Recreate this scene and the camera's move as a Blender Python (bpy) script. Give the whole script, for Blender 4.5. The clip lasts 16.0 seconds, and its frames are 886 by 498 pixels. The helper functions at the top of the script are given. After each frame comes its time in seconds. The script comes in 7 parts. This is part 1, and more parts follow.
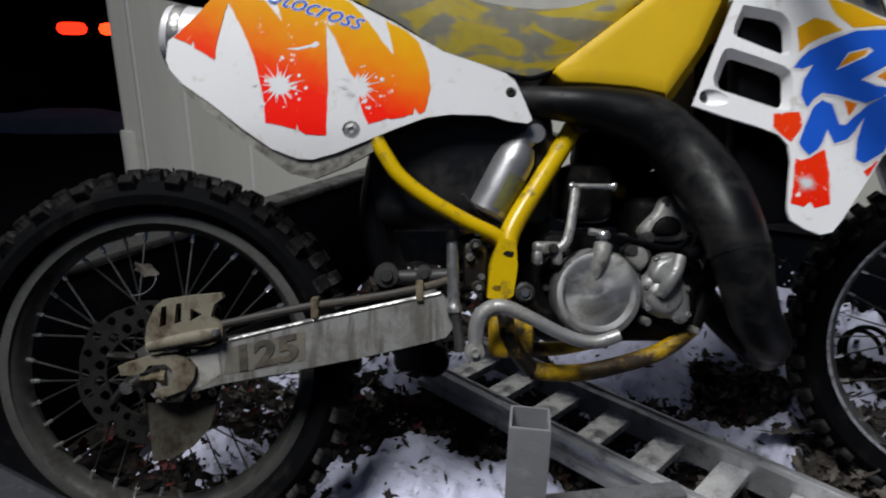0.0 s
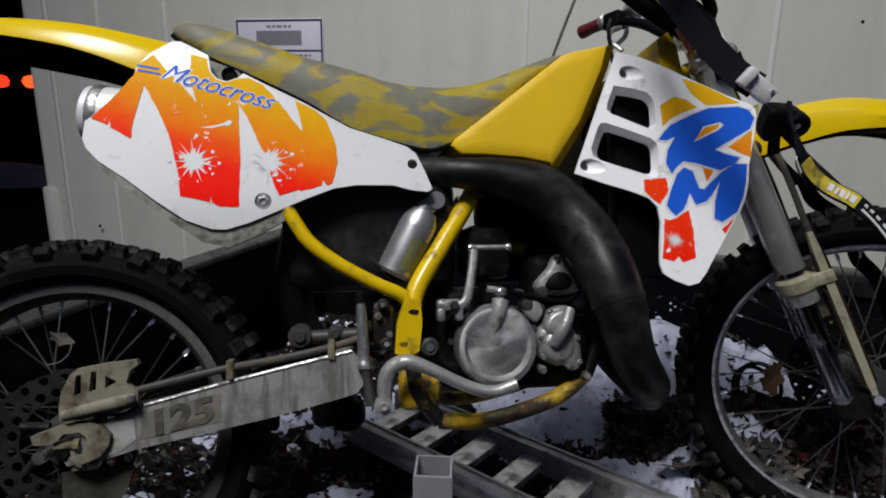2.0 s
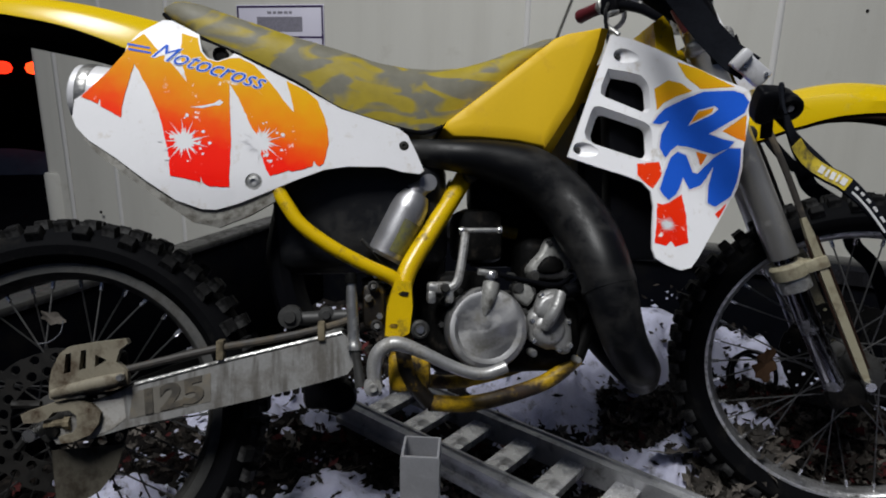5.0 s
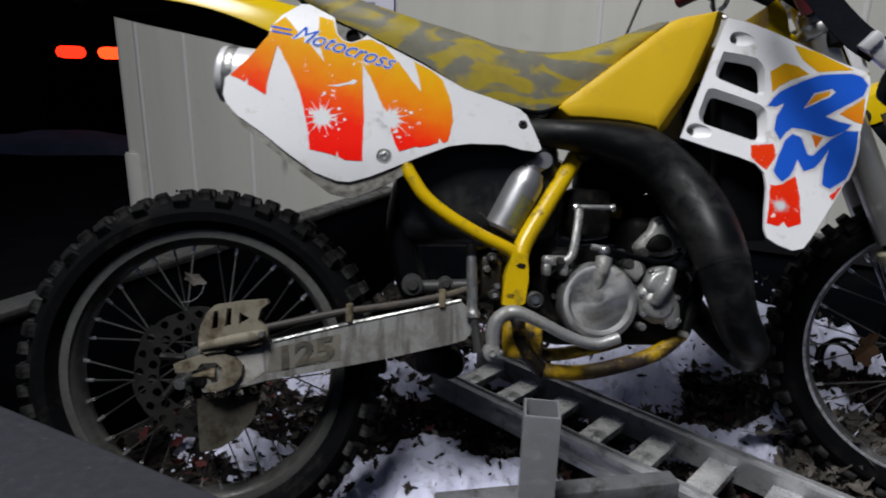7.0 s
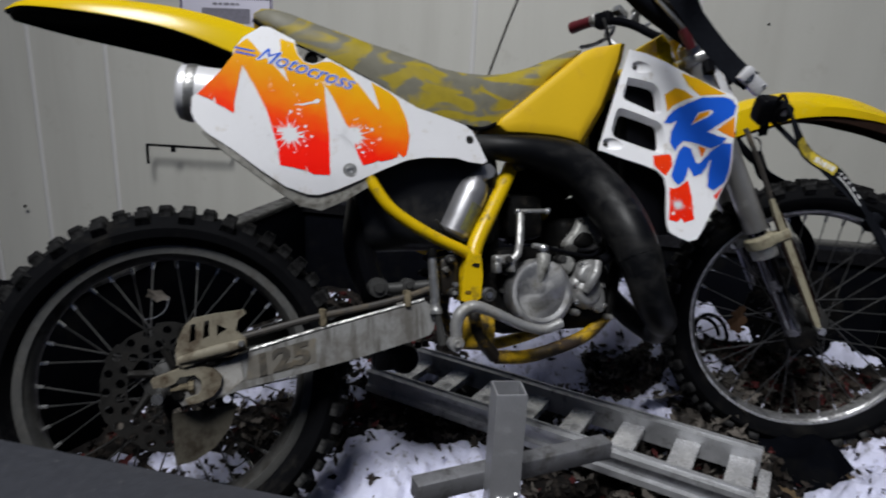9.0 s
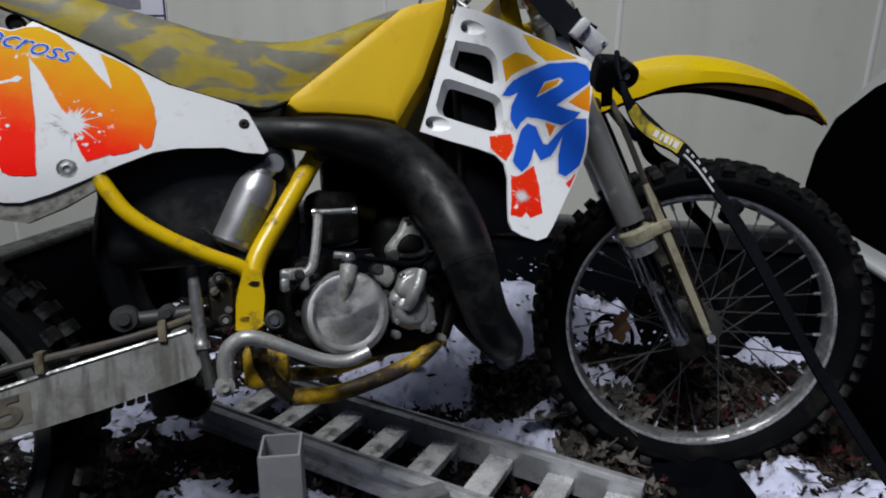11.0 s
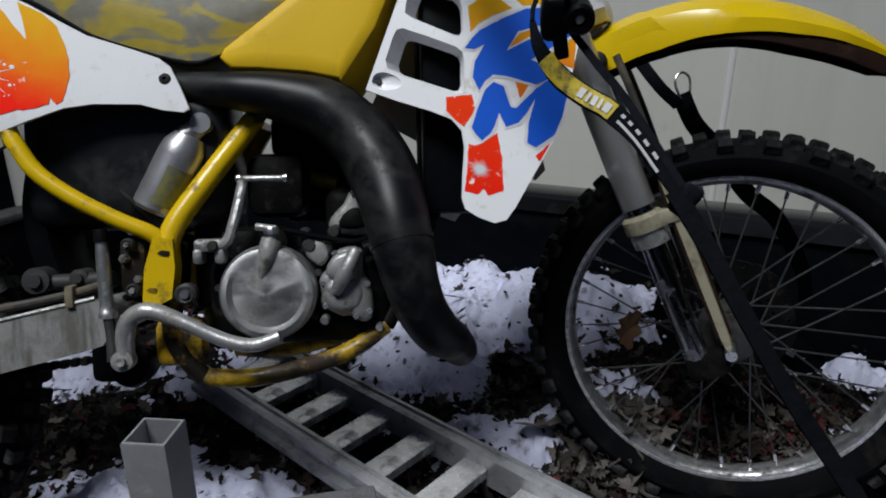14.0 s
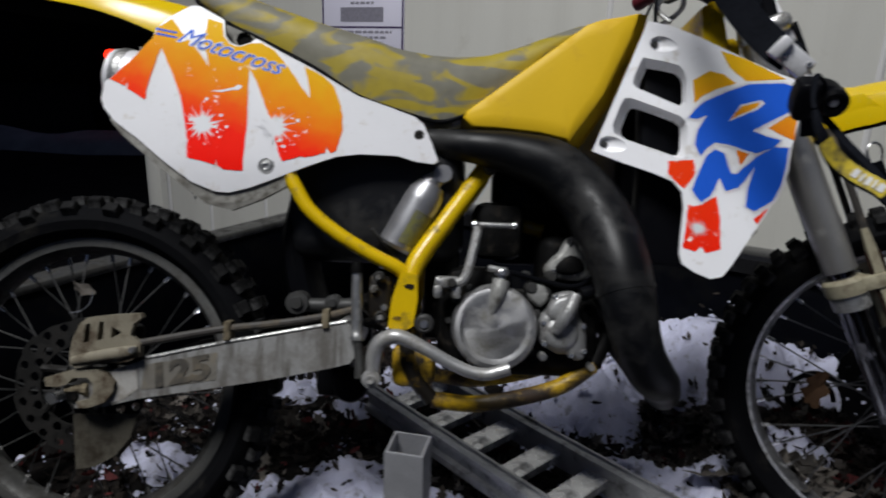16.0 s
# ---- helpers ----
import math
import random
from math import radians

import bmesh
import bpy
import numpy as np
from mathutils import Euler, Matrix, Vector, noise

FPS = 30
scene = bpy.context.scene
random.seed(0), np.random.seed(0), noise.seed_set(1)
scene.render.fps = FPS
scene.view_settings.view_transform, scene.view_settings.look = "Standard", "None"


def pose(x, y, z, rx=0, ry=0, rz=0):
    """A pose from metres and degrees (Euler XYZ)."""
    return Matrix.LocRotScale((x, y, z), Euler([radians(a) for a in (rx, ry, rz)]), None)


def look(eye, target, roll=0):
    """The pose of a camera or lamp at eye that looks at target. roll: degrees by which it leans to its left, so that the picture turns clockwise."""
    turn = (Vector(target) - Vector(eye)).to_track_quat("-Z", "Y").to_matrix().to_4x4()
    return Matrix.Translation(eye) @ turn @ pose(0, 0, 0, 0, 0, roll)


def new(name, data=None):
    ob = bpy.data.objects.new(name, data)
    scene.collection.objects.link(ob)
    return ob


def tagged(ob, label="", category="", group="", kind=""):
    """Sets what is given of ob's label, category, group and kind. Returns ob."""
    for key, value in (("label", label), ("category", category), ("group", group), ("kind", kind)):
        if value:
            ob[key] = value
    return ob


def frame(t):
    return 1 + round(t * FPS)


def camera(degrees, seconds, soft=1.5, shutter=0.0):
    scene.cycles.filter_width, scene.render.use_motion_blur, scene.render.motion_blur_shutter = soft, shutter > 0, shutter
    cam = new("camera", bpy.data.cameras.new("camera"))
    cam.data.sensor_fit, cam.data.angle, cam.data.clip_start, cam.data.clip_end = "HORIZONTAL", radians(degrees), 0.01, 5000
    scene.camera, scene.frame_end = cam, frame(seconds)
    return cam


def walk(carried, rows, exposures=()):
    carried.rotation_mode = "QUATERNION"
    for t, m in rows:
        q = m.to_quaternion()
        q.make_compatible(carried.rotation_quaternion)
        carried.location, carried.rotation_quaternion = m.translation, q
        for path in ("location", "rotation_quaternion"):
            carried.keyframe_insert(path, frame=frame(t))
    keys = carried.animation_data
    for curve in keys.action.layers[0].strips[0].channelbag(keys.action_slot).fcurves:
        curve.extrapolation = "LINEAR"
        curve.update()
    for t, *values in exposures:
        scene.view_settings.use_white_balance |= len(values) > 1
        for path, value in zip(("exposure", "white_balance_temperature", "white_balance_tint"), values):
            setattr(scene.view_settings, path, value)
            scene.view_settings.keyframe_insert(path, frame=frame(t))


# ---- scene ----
cam = camera(70.1, 16.0, 1.9, 0.4)
PATH = [
    (0, (0.003, -0.005, 0.942), (0.01, 1.891, 0.307), 1.0),
    (0.5, (0.027, -0.049, 0.983), (0.125, 1.861, 0.4), 0.4),
    (1, (0.035, -0.067, 0.99), (0.194, 1.859, 0.474), 0.9),
    (1.5, (0.057, -0.065, 0.99), (0.245, 1.859, 0.479), 1.0),
    (2, (0.057, -0.076, 0.989), (0.246, 1.852, 0.495), 0.9),
    (2.5, (0.046, -0.085, 0.991), (0.231, 1.846, 0.506), 1.3),
    (3, (0.043, -0.085, 0.989), (0.227, 1.846, 0.501), 1.6),
    (3.5, (0.053, -0.076, 0.983), (0.251, 1.848, 0.475), 1.2),
    (5.8, (0.083, -0.086, 0.975), (0.215, 1.838, 0.446), 1.5),
    (6, (0.084, -0.09, 0.979), (0.184, 1.835, 0.445), 1.7),
    (6.5, (0.06, -0.113, 0.965), (0.089, 1.807, 0.406), 0.6),
    (7, (-0.05, -0.133, 0.963), (-0.012, 1.786, 0.4), 1.6),
    (7.5, (-0.189, -0.151, 0.977), (0.041, 1.764, 0.449), 2.1),
    (8, (-0.248, -0.179, 0.973), (0.065, 1.723, 0.439), 2.4),
    (8.5, (-0.268, -0.197, 0.974), (0.098, 1.691, 0.424), 3.4),
    (9, (-0.251, -0.218, 0.987), (0.231, 1.649, 0.453), 2.6),
    (9.5, (-0.173, -0.224, 0.992), (0.472, 1.598, 0.478), 0.8),
    (9.7, (-0.131, -0.219, 0.986), (0.514, 1.598, 0.452), 0.7),
    (11.8, (0.315, 0.02, 0.954), (0.613, 1.911, 0.373), 1.8),
    (12, (0.372, 0.018, 0.954), (0.572, 1.915, 0.353), 1.9),
    (12.5, (0.421, 0.006, 0.947), (0.564, 1.897, 0.311), 1.7),
    (13, (0.433, 0.019, 0.951), (0.552, 1.915, 0.326), 0.9),
    (13.5, (0.441, 0.03, 0.941), (0.592, 1.923, 0.312), 0.8),
    (14, (0.442, 0.04, 0.933), (0.572, 1.924, 0.276), 0.4),
    (14.5, (0.433, 0.032, 0.94), (0.505, 1.921, 0.288), 0.7),
    (15, (0.416, -0.013, 0.962), (0.416, 1.908, 0.405), 0.7),
    (15.5, (0.367, -0.046, 0.976), (0.284, 1.876, 0.428), 1.1),
    (16, (0.209, -0.049, 0.971), (0.107, 1.871, 0.419), 2.0),
]
LEVEL = [(0.0, 0.0, 6550, 7), (9.5, 0.0, 6420, 8), (12.0, -0.10, 6280, 6), (14.0, -0.10, 6280, 6), (15.0, -0.03, 6400, 7), (16.0, 0.0, 6500, 8)]
walk(cam, [(t, look(eye, target, roll)) for t, eye, target, roll in PATH], LEVEL)

# ---- world and lights ----
world = bpy.data.worlds.new("night")
scene.world = world
world.use_nodes = True
world.node_tree.nodes["Background"].inputs[0].default_value = (0.46, 0.60, 1.08, 1)
world.node_tree.nodes["Background"].inputs[1].default_value = 0.053


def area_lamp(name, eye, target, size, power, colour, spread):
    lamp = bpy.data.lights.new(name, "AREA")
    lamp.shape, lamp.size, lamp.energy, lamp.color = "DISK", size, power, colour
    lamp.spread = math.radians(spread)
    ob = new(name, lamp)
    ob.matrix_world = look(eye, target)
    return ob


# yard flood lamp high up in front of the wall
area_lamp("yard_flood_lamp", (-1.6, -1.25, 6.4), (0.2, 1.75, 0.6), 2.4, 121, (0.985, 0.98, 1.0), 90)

# ---- materials ----


def mat(name, colour, rough=0.5, metal=0.0, vary=0.15, scale=30.0, bump=0.1, dirt=None, dirt_amount=0.0, dirt_scale=9.0, fine=220.0, coat=0.0, spec=0.5, pieces=None):
    """A surface with broad and fine variation in colour, gloss and relief, and dirt in patches."""
    m = bpy.data.materials.new(name)
    m.use_nodes = True
    nt = m.node_tree
    n, l = nt.nodes, nt.links
    bsdf = n["Principled BSDF"]
    tc = n.new("ShaderNodeTexCoord")
    a = n.new("ShaderNodeTexNoise")
    a.inputs["Scale"].default_value, a.inputs["Detail"].default_value = scale, 6
    b = n.new("ShaderNodeTexNoise")
    b.inputs["Scale"].default_value, b.inputs["Detail"].default_value = fine, 4
    for t in (a, b):
        l.new(tc.outputs["Object"], t.inputs["Vector"])
    mix = n.new("ShaderNodeMix")
    mix.data_type = "RGBA"
    lo = [max(0, c * (1 - vary)) for c in colour]
    hi = [min(1, c * (1 + vary)) for c in colour]
    mix.inputs["A"].default_value, mix.inputs["B"].default_value = (*lo, 1), (*hi, 1)
    add = n.new("ShaderNodeMath")
    add.operation = "MULTIPLY_ADD"
    l.new(b.outputs["Fac"], add.inputs[0])
    add.inputs[1].default_value = 0.45
    l.new(a.outputs["Fac"], add.inputs[2])
    off = n.new("ShaderNodeMath")
    off.operation = "SUBTRACT"
    off.use_clamp = True
    l.new(add.outputs[0], off.inputs[0])
    off.inputs[1].default_value = 0.22
    l.new(off.outputs[0], mix.inputs["Factor"])
    out = mix.outputs["Result"]
    if dirt:
        d = n.new("ShaderNodeTexNoise")
        d.inputs["Scale"].default_value, d.inputs["Detail"].default_value = dirt_scale, 9
        d.inputs["Roughness"].default_value = 0.68
        l.new(tc.outputs["Object"], d.inputs["Vector"])
        ramp = n.new("ShaderNodeMapRange")
        ramp.inputs["From Min"].default_value = 0.62 - 0.35 * dirt_amount
        ramp.inputs["From Max"].default_value = 0.80 - 0.35 * dirt_amount
        l.new(d.outputs["Fac"], ramp.inputs["Value"])
        dm = n.new("ShaderNodeMix")
        dm.data_type = "RGBA"
        l.new(ramp.outputs["Result"], dm.inputs["Factor"])
        l.new(out, dm.inputs["A"])
        dm.inputs["B"].default_value = (*dirt, 1)
        out = dm.outputs["Result"]
        rm = n.new("ShaderNodeMapRange")
        rm.inputs["To Min"].default_value, rm.inputs["To Max"].default_value = rough, min(1, rough + 0.4)
        l.new(ramp.outputs["Result"], rm.inputs["Value"])
        l.new(rm.outputs["Result"], bsdf.inputs["Roughness"])
        if metal:
            mm = n.new("ShaderNodeMapRange")
            mm.inputs["To Min"].default_value, mm.inputs["To Max"].default_value = metal, 0.1
            l.new(ramp.outputs["Result"], mm.inputs["Value"])
            l.new(mm.outputs["Result"], bsdf.inputs["Metallic"])
    else:
        rr = n.new("ShaderNodeMapRange")
        rr.inputs["To Min"].default_value, rr.inputs["To Max"].default_value = max(0.05, rough - 0.1), min(1, rough + 0.12)
        l.new(a.outputs["Fac"], rr.inputs["Value"])
        l.new(rr.outputs["Result"], bsdf.inputs["Roughness"])
        bsdf.inputs["Metallic"].default_value = metal
    if pieces:
        geo = n.new("ShaderNodeNewGeometry")
        pr = n.new("ShaderNodeMapRange")
        pr.inputs["To Min"].default_value, pr.inputs["To Max"].default_value = pieces
        l.new(geo.outputs["Random Per Island"], pr.inputs["Value"])
        sc = n.new("ShaderNodeVectorMath")
        sc.operation = "SCALE"
        l.new(out, sc.inputs[0])
        l.new(pr.outputs["Result"], sc.inputs["Scale"])
        out = sc.outputs["Vector"]
    l.new(out, bsdf.inputs["Base Color"])
    bsdf.inputs["Coat Weight"].default_value = coat
    bsdf.inputs["Specular IOR Level"].default_value = spec
    if bump:
        bp = n.new("ShaderNodeBump")
        bp.inputs["Strength"].default_value, bp.inputs["Distance"].default_value = bump, 0.004
        l.new(add.outputs[0], bp.inputs["Height"])
        l.new(bp.outputs["Normal"], bsdf.inputs["Normal"])
    return m


def ramp_by(m, source, stops, wear=(0.85, 0.83, 0.8), wear_at=0.64, wear_scale=60.0, slope=0.0):
    """Colour along a height in the thing's own frame, with small worn specks."""
    nt = m.node_tree
    n, l = nt.nodes, nt.links
    bsdf = n["Principled BSDF"]
    tc = n.new("ShaderNodeTexCoord")
    sep = n.new("ShaderNodeSeparateXYZ")
    l.new(tc.outputs["Object"], sep.inputs[0])
    cr = n.new("ShaderNodeValToRGB")
    lo, hi = source
    mr = n.new("ShaderNodeMapRange")
    mr.inputs["From Min"].default_value, mr.inputs["From Max"].default_value = lo, hi
    tilt = n.new("ShaderNodeMath")
    tilt.operation = "MULTIPLY_ADD"
    l.new(sep.outputs["X"], tilt.inputs[0])
    tilt.inputs[1].default_value = slope
    l.new(sep.outputs["Z"], tilt.inputs[2])
    mot = n.new("ShaderNodeTexNoise")
    mot.inputs["Scale"].default_value, mot.inputs["Detail"].default_value = 34.0, 5
    l.new(tc.outputs["Object"], mot.inputs["Vector"])
    mix = n.new("ShaderNodeMath")
    mix.operation = "MULTIPLY_ADD"
    l.new(mot.outputs["Fac"], mix.inputs[0])
    mix.inputs[1].default_value = 0.05
    l.new(tilt.outputs[0], mix.inputs[2])
    l.new(mix.outputs[0], mr.inputs["Value"])
    l.new(mr.outputs["Result"], cr.inputs["Fac"])
    els = cr.color_ramp.elements
    for i, (p, c) in enumerate(stops):
        e = els[i] if i < 2 else els.new(p)
        e.position, e.color = p, (*c, 1)
    nz = n.new("ShaderNodeTexNoise")
    nz.inputs["Scale"].default_value, nz.inputs["Detail"].default_value, nz.inputs["Roughness"].default_value = wear_scale, 8, 0.7
    l.new(tc.outputs["Object"], nz.inputs["Vector"])
    th = n.new("ShaderNodeMapRange")
    th.inputs["From Min"].default_value, th.inputs["From Max"].default_value = wear_at, wear_at + 0.05
    l.new(nz.outputs["Fac"], th.inputs["Value"])
    mx = n.new("ShaderNodeMix")
    mx.data_type = "RGBA"
    l.new(th.outputs["Result"], mx.inputs["Factor"])
    l.new(cr.outputs["Color"], mx.inputs["A"])
    mx.inputs["B"].default_value = (*wear, 1)
    l.new(mx.outputs["Result"], bsdf.inputs["Base Color"])
    return m


def streaked(m, dark=(0.055, 0.047, 0.036), low=0.50, high=0.62, most=0.75, scale=(46, 10, 9), turn=0.6):
    """Slanting wiped streaks of mud over a surface."""
    nt = m.node_tree
    n, l = nt.nodes, nt.links
    bsdf = n["Principled BSDF"]
    src = bsdf.inputs["Base Color"].links[0].from_socket
    tc = n.new("ShaderNodeTexCoord")
    mp = n.new("ShaderNodeMapping")
    mp.inputs["Rotation"].default_value = (0, turn, 0)
    mp.inputs["Scale"].default_value = scale
    l.new(tc.outputs["Object"], mp.inputs["Vector"])
    nz = n.new("ShaderNodeTexNoise")
    nz.inputs["Scale"].default_value, nz.inputs["Detail"].default_value, nz.inputs["Roughness"].default_value = 1.0, 6, 0.6
    l.new(mp.outputs["Vector"], nz.inputs["Vector"])
    th = n.new("ShaderNodeMapRange")
    th.inputs["From Min"].default_value, th.inputs["From Max"].default_value, th.inputs["To Max"].default_value = low, high, most
    l.new(nz.outputs["Fac"], th.inputs["Value"])
    mx = n.new("ShaderNodeMix")
    mx.data_type = "RGBA"
    l.new(th.outputs["Result"], mx.inputs["Factor"])
    l.new(src, mx.inputs["A"])
    mx.inputs["B"].default_value = (*dark, 1)
    l.new(mx.outputs["Result"], bsdf.inputs["Base Color"])
    return m


M_YEL = mat("yellow_plastic", (0.66, 0.455, 0.002), 0.24, vary=0.06, scale=9, bump=0.03, dirt=(0.42, 0.28, 0.02), dirt_amount=0.06, dirt_scale=22, spec=0.45)
M_TANK = mat("stained_yellow_tank_plastic", (0.68, 0.435, 0.012), 0.50, vary=0.08, scale=7, bump=0.05, dirt=(0.58, 0.34, 0.02), dirt_amount=0.16, dirt_scale=16, spec=0.25)
M_FRAME = mat("yellow_frame_paint", (0.64, 0.425, 0.002), 0.27, vary=0.12, scale=25, bump=0.12, dirt=(0.030, 0.020, 0.010), dirt_amount=0.20, dirt_scale=30, spec=0.5)
M_FRAME_DIRTY = mat("grimy_yellow_frame_paint", (0.6, 0.37, 0.01), 0.42, vary=0.15, scale=25, bump=0.15, dirt=(0.03, 0.022, 0.015), dirt_amount=0.58, dirt_scale=26)
M_CRADLE = streaked(mat("oil_stained_yellow_paint", (0.50, 0.31, 0.004), 0.36, vary=0.2, scale=22, bump=0.15, dirt=(0.035, 0.018, 0.008), dirt_amount=0.62, dirt_scale=14, spec=0.45), dark=(0.012, 0.008, 0.005), low=0.44, high=0.55, most=0.9, scale=(9, 30, 30), turn=-0.3)
M_GRIME = mat("oily_grime_on_yellow", (0.010, 0.008, 0.006), 0.45, vary=0.5, scale=30, bump=0.3, dirt=(0.40, 0.24, 0.01), dirt_amount=0.26, dirt_scale=26, spec=0.35)
M_WHITE = mat("white_plastic", (0.70, 0.70, 0.72), 0.36, vary=0.05, scale=14, bump=0.03, dirt=(0.48, 0.43, 0.36), dirt_amount=0.17, dirt_scale=30, spec=0.38)
# brighter copy of the white plastic: near shroud's stronger light is in the colour
M_SHROUD = mat("lightened_white_plastic", (0.84, 0.84, 0.86), 0.32, vary=0.04, scale=14, bump=0.03, dirt=(0.50, 0.45, 0.38), dirt_amount=0.15, dirt_scale=30, spec=0.45)
M_BLUE = mat("blue_vinyl", (0.012, 0.10, 0.60), 0.5, vary=0.10, scale=20, bump=0.02, spec=0.12)
M_GRAD = ramp_by(mat("orange_to_red_vinyl", (0.8, 0.2, 0.02), 0.5, bump=0.02, spec=0.06), (0.825, 1.075), [(0.0, (0.90, 0.006, 0.003)), (0.30, (0.90, 0.014, 0.003)), (0.44, (0.86, 0.085, 0.004)), (0.60, (0.80, 0.24, 0.005)), (0.80, (0.76, 0.37, 0.005)), (1.0, (0.74, 0.43, 0.005))], wear_at=0.635, wear_scale=45, slope=0.3)
M_RED = ramp_by(mat("red_vinyl", (0.75, 0.02, 0.01), 0.5, bump=0.02, spec=0.06), (0.6, 0.78), [(0.0, (0.85, 0.008, 0.004)), (1.0, (0.86, 0.045, 0.005))], wear_at=0.60, wear_scale=75)
M_ORANGE = ramp_by(mat("orange_vinyl", (0.75, 0.3, 0.01), 0.5, bump=0.02, spec=0.06), (0.77, 0.95), [(0.0, (0.75, 0.12, 0.01)), (0.45, (0.74, 0.25, 0.01)), (1.0, (0.74, 0.42, 0.008))], wear_at=0.66)
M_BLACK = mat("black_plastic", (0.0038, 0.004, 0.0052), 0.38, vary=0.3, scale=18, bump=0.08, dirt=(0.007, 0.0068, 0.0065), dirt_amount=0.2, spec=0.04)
M_AIRBOX = mat("smooth_black_airbox", (0.006, 0.0065, 0.008), 0.36, vary=0.3, scale=14, bump=0.06, dirt=(0.012, 0.0115, 0.011), dirt_amount=0.25, spec=0.35)
M_PIPE = streaked(mat("dusty_black_pipe", (0.0034, 0.0038, 0.0048), 0.40, vary=0.6, scale=10, bump=0.06, dirt=(0.018, 0.0178, 0.0175), dirt_amount=0.28, dirt_scale=9, spec=0.22), dark=(0.026, 0.0255, 0.025), low=0.52, high=0.72, most=0.7, scale=(8, 8, 20), turn=0.5)
M_RUBBER = mat("tyre_rubber", (0.0075, 0.0075, 0.0078), 0.7, vary=0.6, scale=26, bump=0.35, dirt=(0.070, 0.070, 0.070), dirt_amount=0.36, dirt_scale=20, spec=0.10)
M_RUBBER_C = mat("tyre_carcass_rubber", (0.0035, 0.0037, 0.0045), 0.75, vary=0.4, scale=22, bump=0.25, dirt=(0.018, 0.017, 0.015), dirt_amount=0.25, dirt_scale=14, spec=0.05)
# set far below the front alloy; dim light on the rear rim is in its colour
M_RIM = mat("dark_rim_alloy", (0.080, 0.080, 0.077), 0.38, 0.6, vary=0.25, scale=40, bump=0.15, dirt=(0.026, 0.024, 0.021), dirt_amount=0.48, dirt_scale=18, spec=0.3)
M_RIM_F = mat("scuffed_rim_alloy", (0.30, 0.30, 0.305), 0.30, 0.85, vary=0.35, scale=40, bump=0.3, dirt=(0.030, 0.028, 0.025), dirt_amount=0.42, dirt_scale=30)
M_FLANGE = mat("scraped_rim_edge", (0.78, 0.78, 0.79), 0.30, 0.85, vary=0.4, scale=90, bump=0.5, dirt=(0.16, 0.155, 0.15), dirt_amount=0.42, dirt_scale=48)
# rear rim edge, dimmed in colour along with the rear rim
M_FLANGE_R = mat("dark_rim_edge", (0.100, 0.100, 0.097), 0.45, 0.4, vary=0.3, scale=60, bump=0.2, dirt=(0.05, 0.047, 0.042), dirt_amount=0.40, dirt_scale=30)
M_STEEL = mat("bright_steel", (0.62, 0.62, 0.62), 0.26, 0.95, vary=0.15, scale=60, bump=0.05)
M_SPOKE = mat("spoke_steel", (0.10, 0.10, 0.10), 0.34, 0.8, vary=0.4, scale=60, bump=0.05, dirt=(0.011, 0.010, 0.009), dirt_amount=0.42, dirt_scale=12)
M_NIPPLE = mat("bright_nipple", (0.8, 0.8, 0.8), 0.22, 0.9, vary=0.2, scale=60, bump=0.0)
M_ALU = mat("cast_aluminium", (0.50, 0.50, 0.49), 0.34, 0.88, vary=0.25, scale=45, bump=0.3, dirt=(0.05, 0.045, 0.036), dirt_amount=0.38, dirt_scale=34)
M_PEDAL = mat("dull_forged_aluminium", (0.42, 0.42, 0.415), 0.36, 0.65, vary=0.28, scale=34, bump=0.25, dirt=(0.15, 0.14, 0.12), dirt_amount=0.34, dirt_scale=26)
M_LUG = mat("dull_dark_casting", (0.045, 0.045, 0.044), 0.5, 0.3, vary=0.3, scale=40, bump=0.2, dirt=(0.016, 0.015, 0.013), dirt_amount=0.45, dirt_scale=26, spec=0.3)
M_ARM = streaked(mat("muddy_swingarm_alloy", (0.275, 0.275, 0.268), 0.5, 0.2, vary=0.25, scale=30, bump=0.2, dirt=(0.125, 0.115, 0.102), dirt_amount=0.40, dirt_scale=13, spec=0.4), dark=(0.10, 0.092, 0.080), low=0.48, high=0.62, most=0.8, scale=(58, 10, 9))
M_TAN = mat("mud_stained_plastic", (0.19, 0.16, 0.105), 0.7, vary=0.4, scale=28, bump=0.25, dirt=(0.035, 0.027, 0.018), dirt_amount=0.45, dirt_scale=24, spec=0.2)
M_CREAMDIRT = mat("mud_stained_cream_plastic", (0.205, 0.185, 0.138), 0.6, vary=0.25, scale=24, bump=0.2, dirt=(0.055, 0.036, 0.022), dirt_amount=0.48, dirt_scale=20, spec=0.25)
M_ARMWHITE = mat("scuffed_white_print", (0.36, 0.35, 0.33), 0.5, vary=0.25, scale=30, bump=0.1, dirt=(0.12, 0.10, 0.07), dirt_amount=0.36, dirt_scale=24, spec=0.3)
M_GUARD = mat("stained_grey_plastic", (0.085, 0.078, 0.062), 0.7, vary=0.3, scale=28, bump=0.2, dirt=(0.03, 0.024, 0.017), dirt_amount=0.4, dirt_scale=20, spec=0.2)
M_CREAM = mat("cream_plastic", (0.30, 0.275, 0.19), 0.55, vary=0.12, scale=28, bump=0.1, dirt=(0.15, 0.12, 0.075), dirt_amount=0.35, dirt_scale=30)
M_CLUTCH = mat("worn_clutch_cover", (0.40, 0.40, 0.405), 0.46, 0.85, vary=0.22, scale=22, bump=0.10, dirt=(0.16, 0.155, 0.14), dirt_amount=0.40, dirt_scale=22)
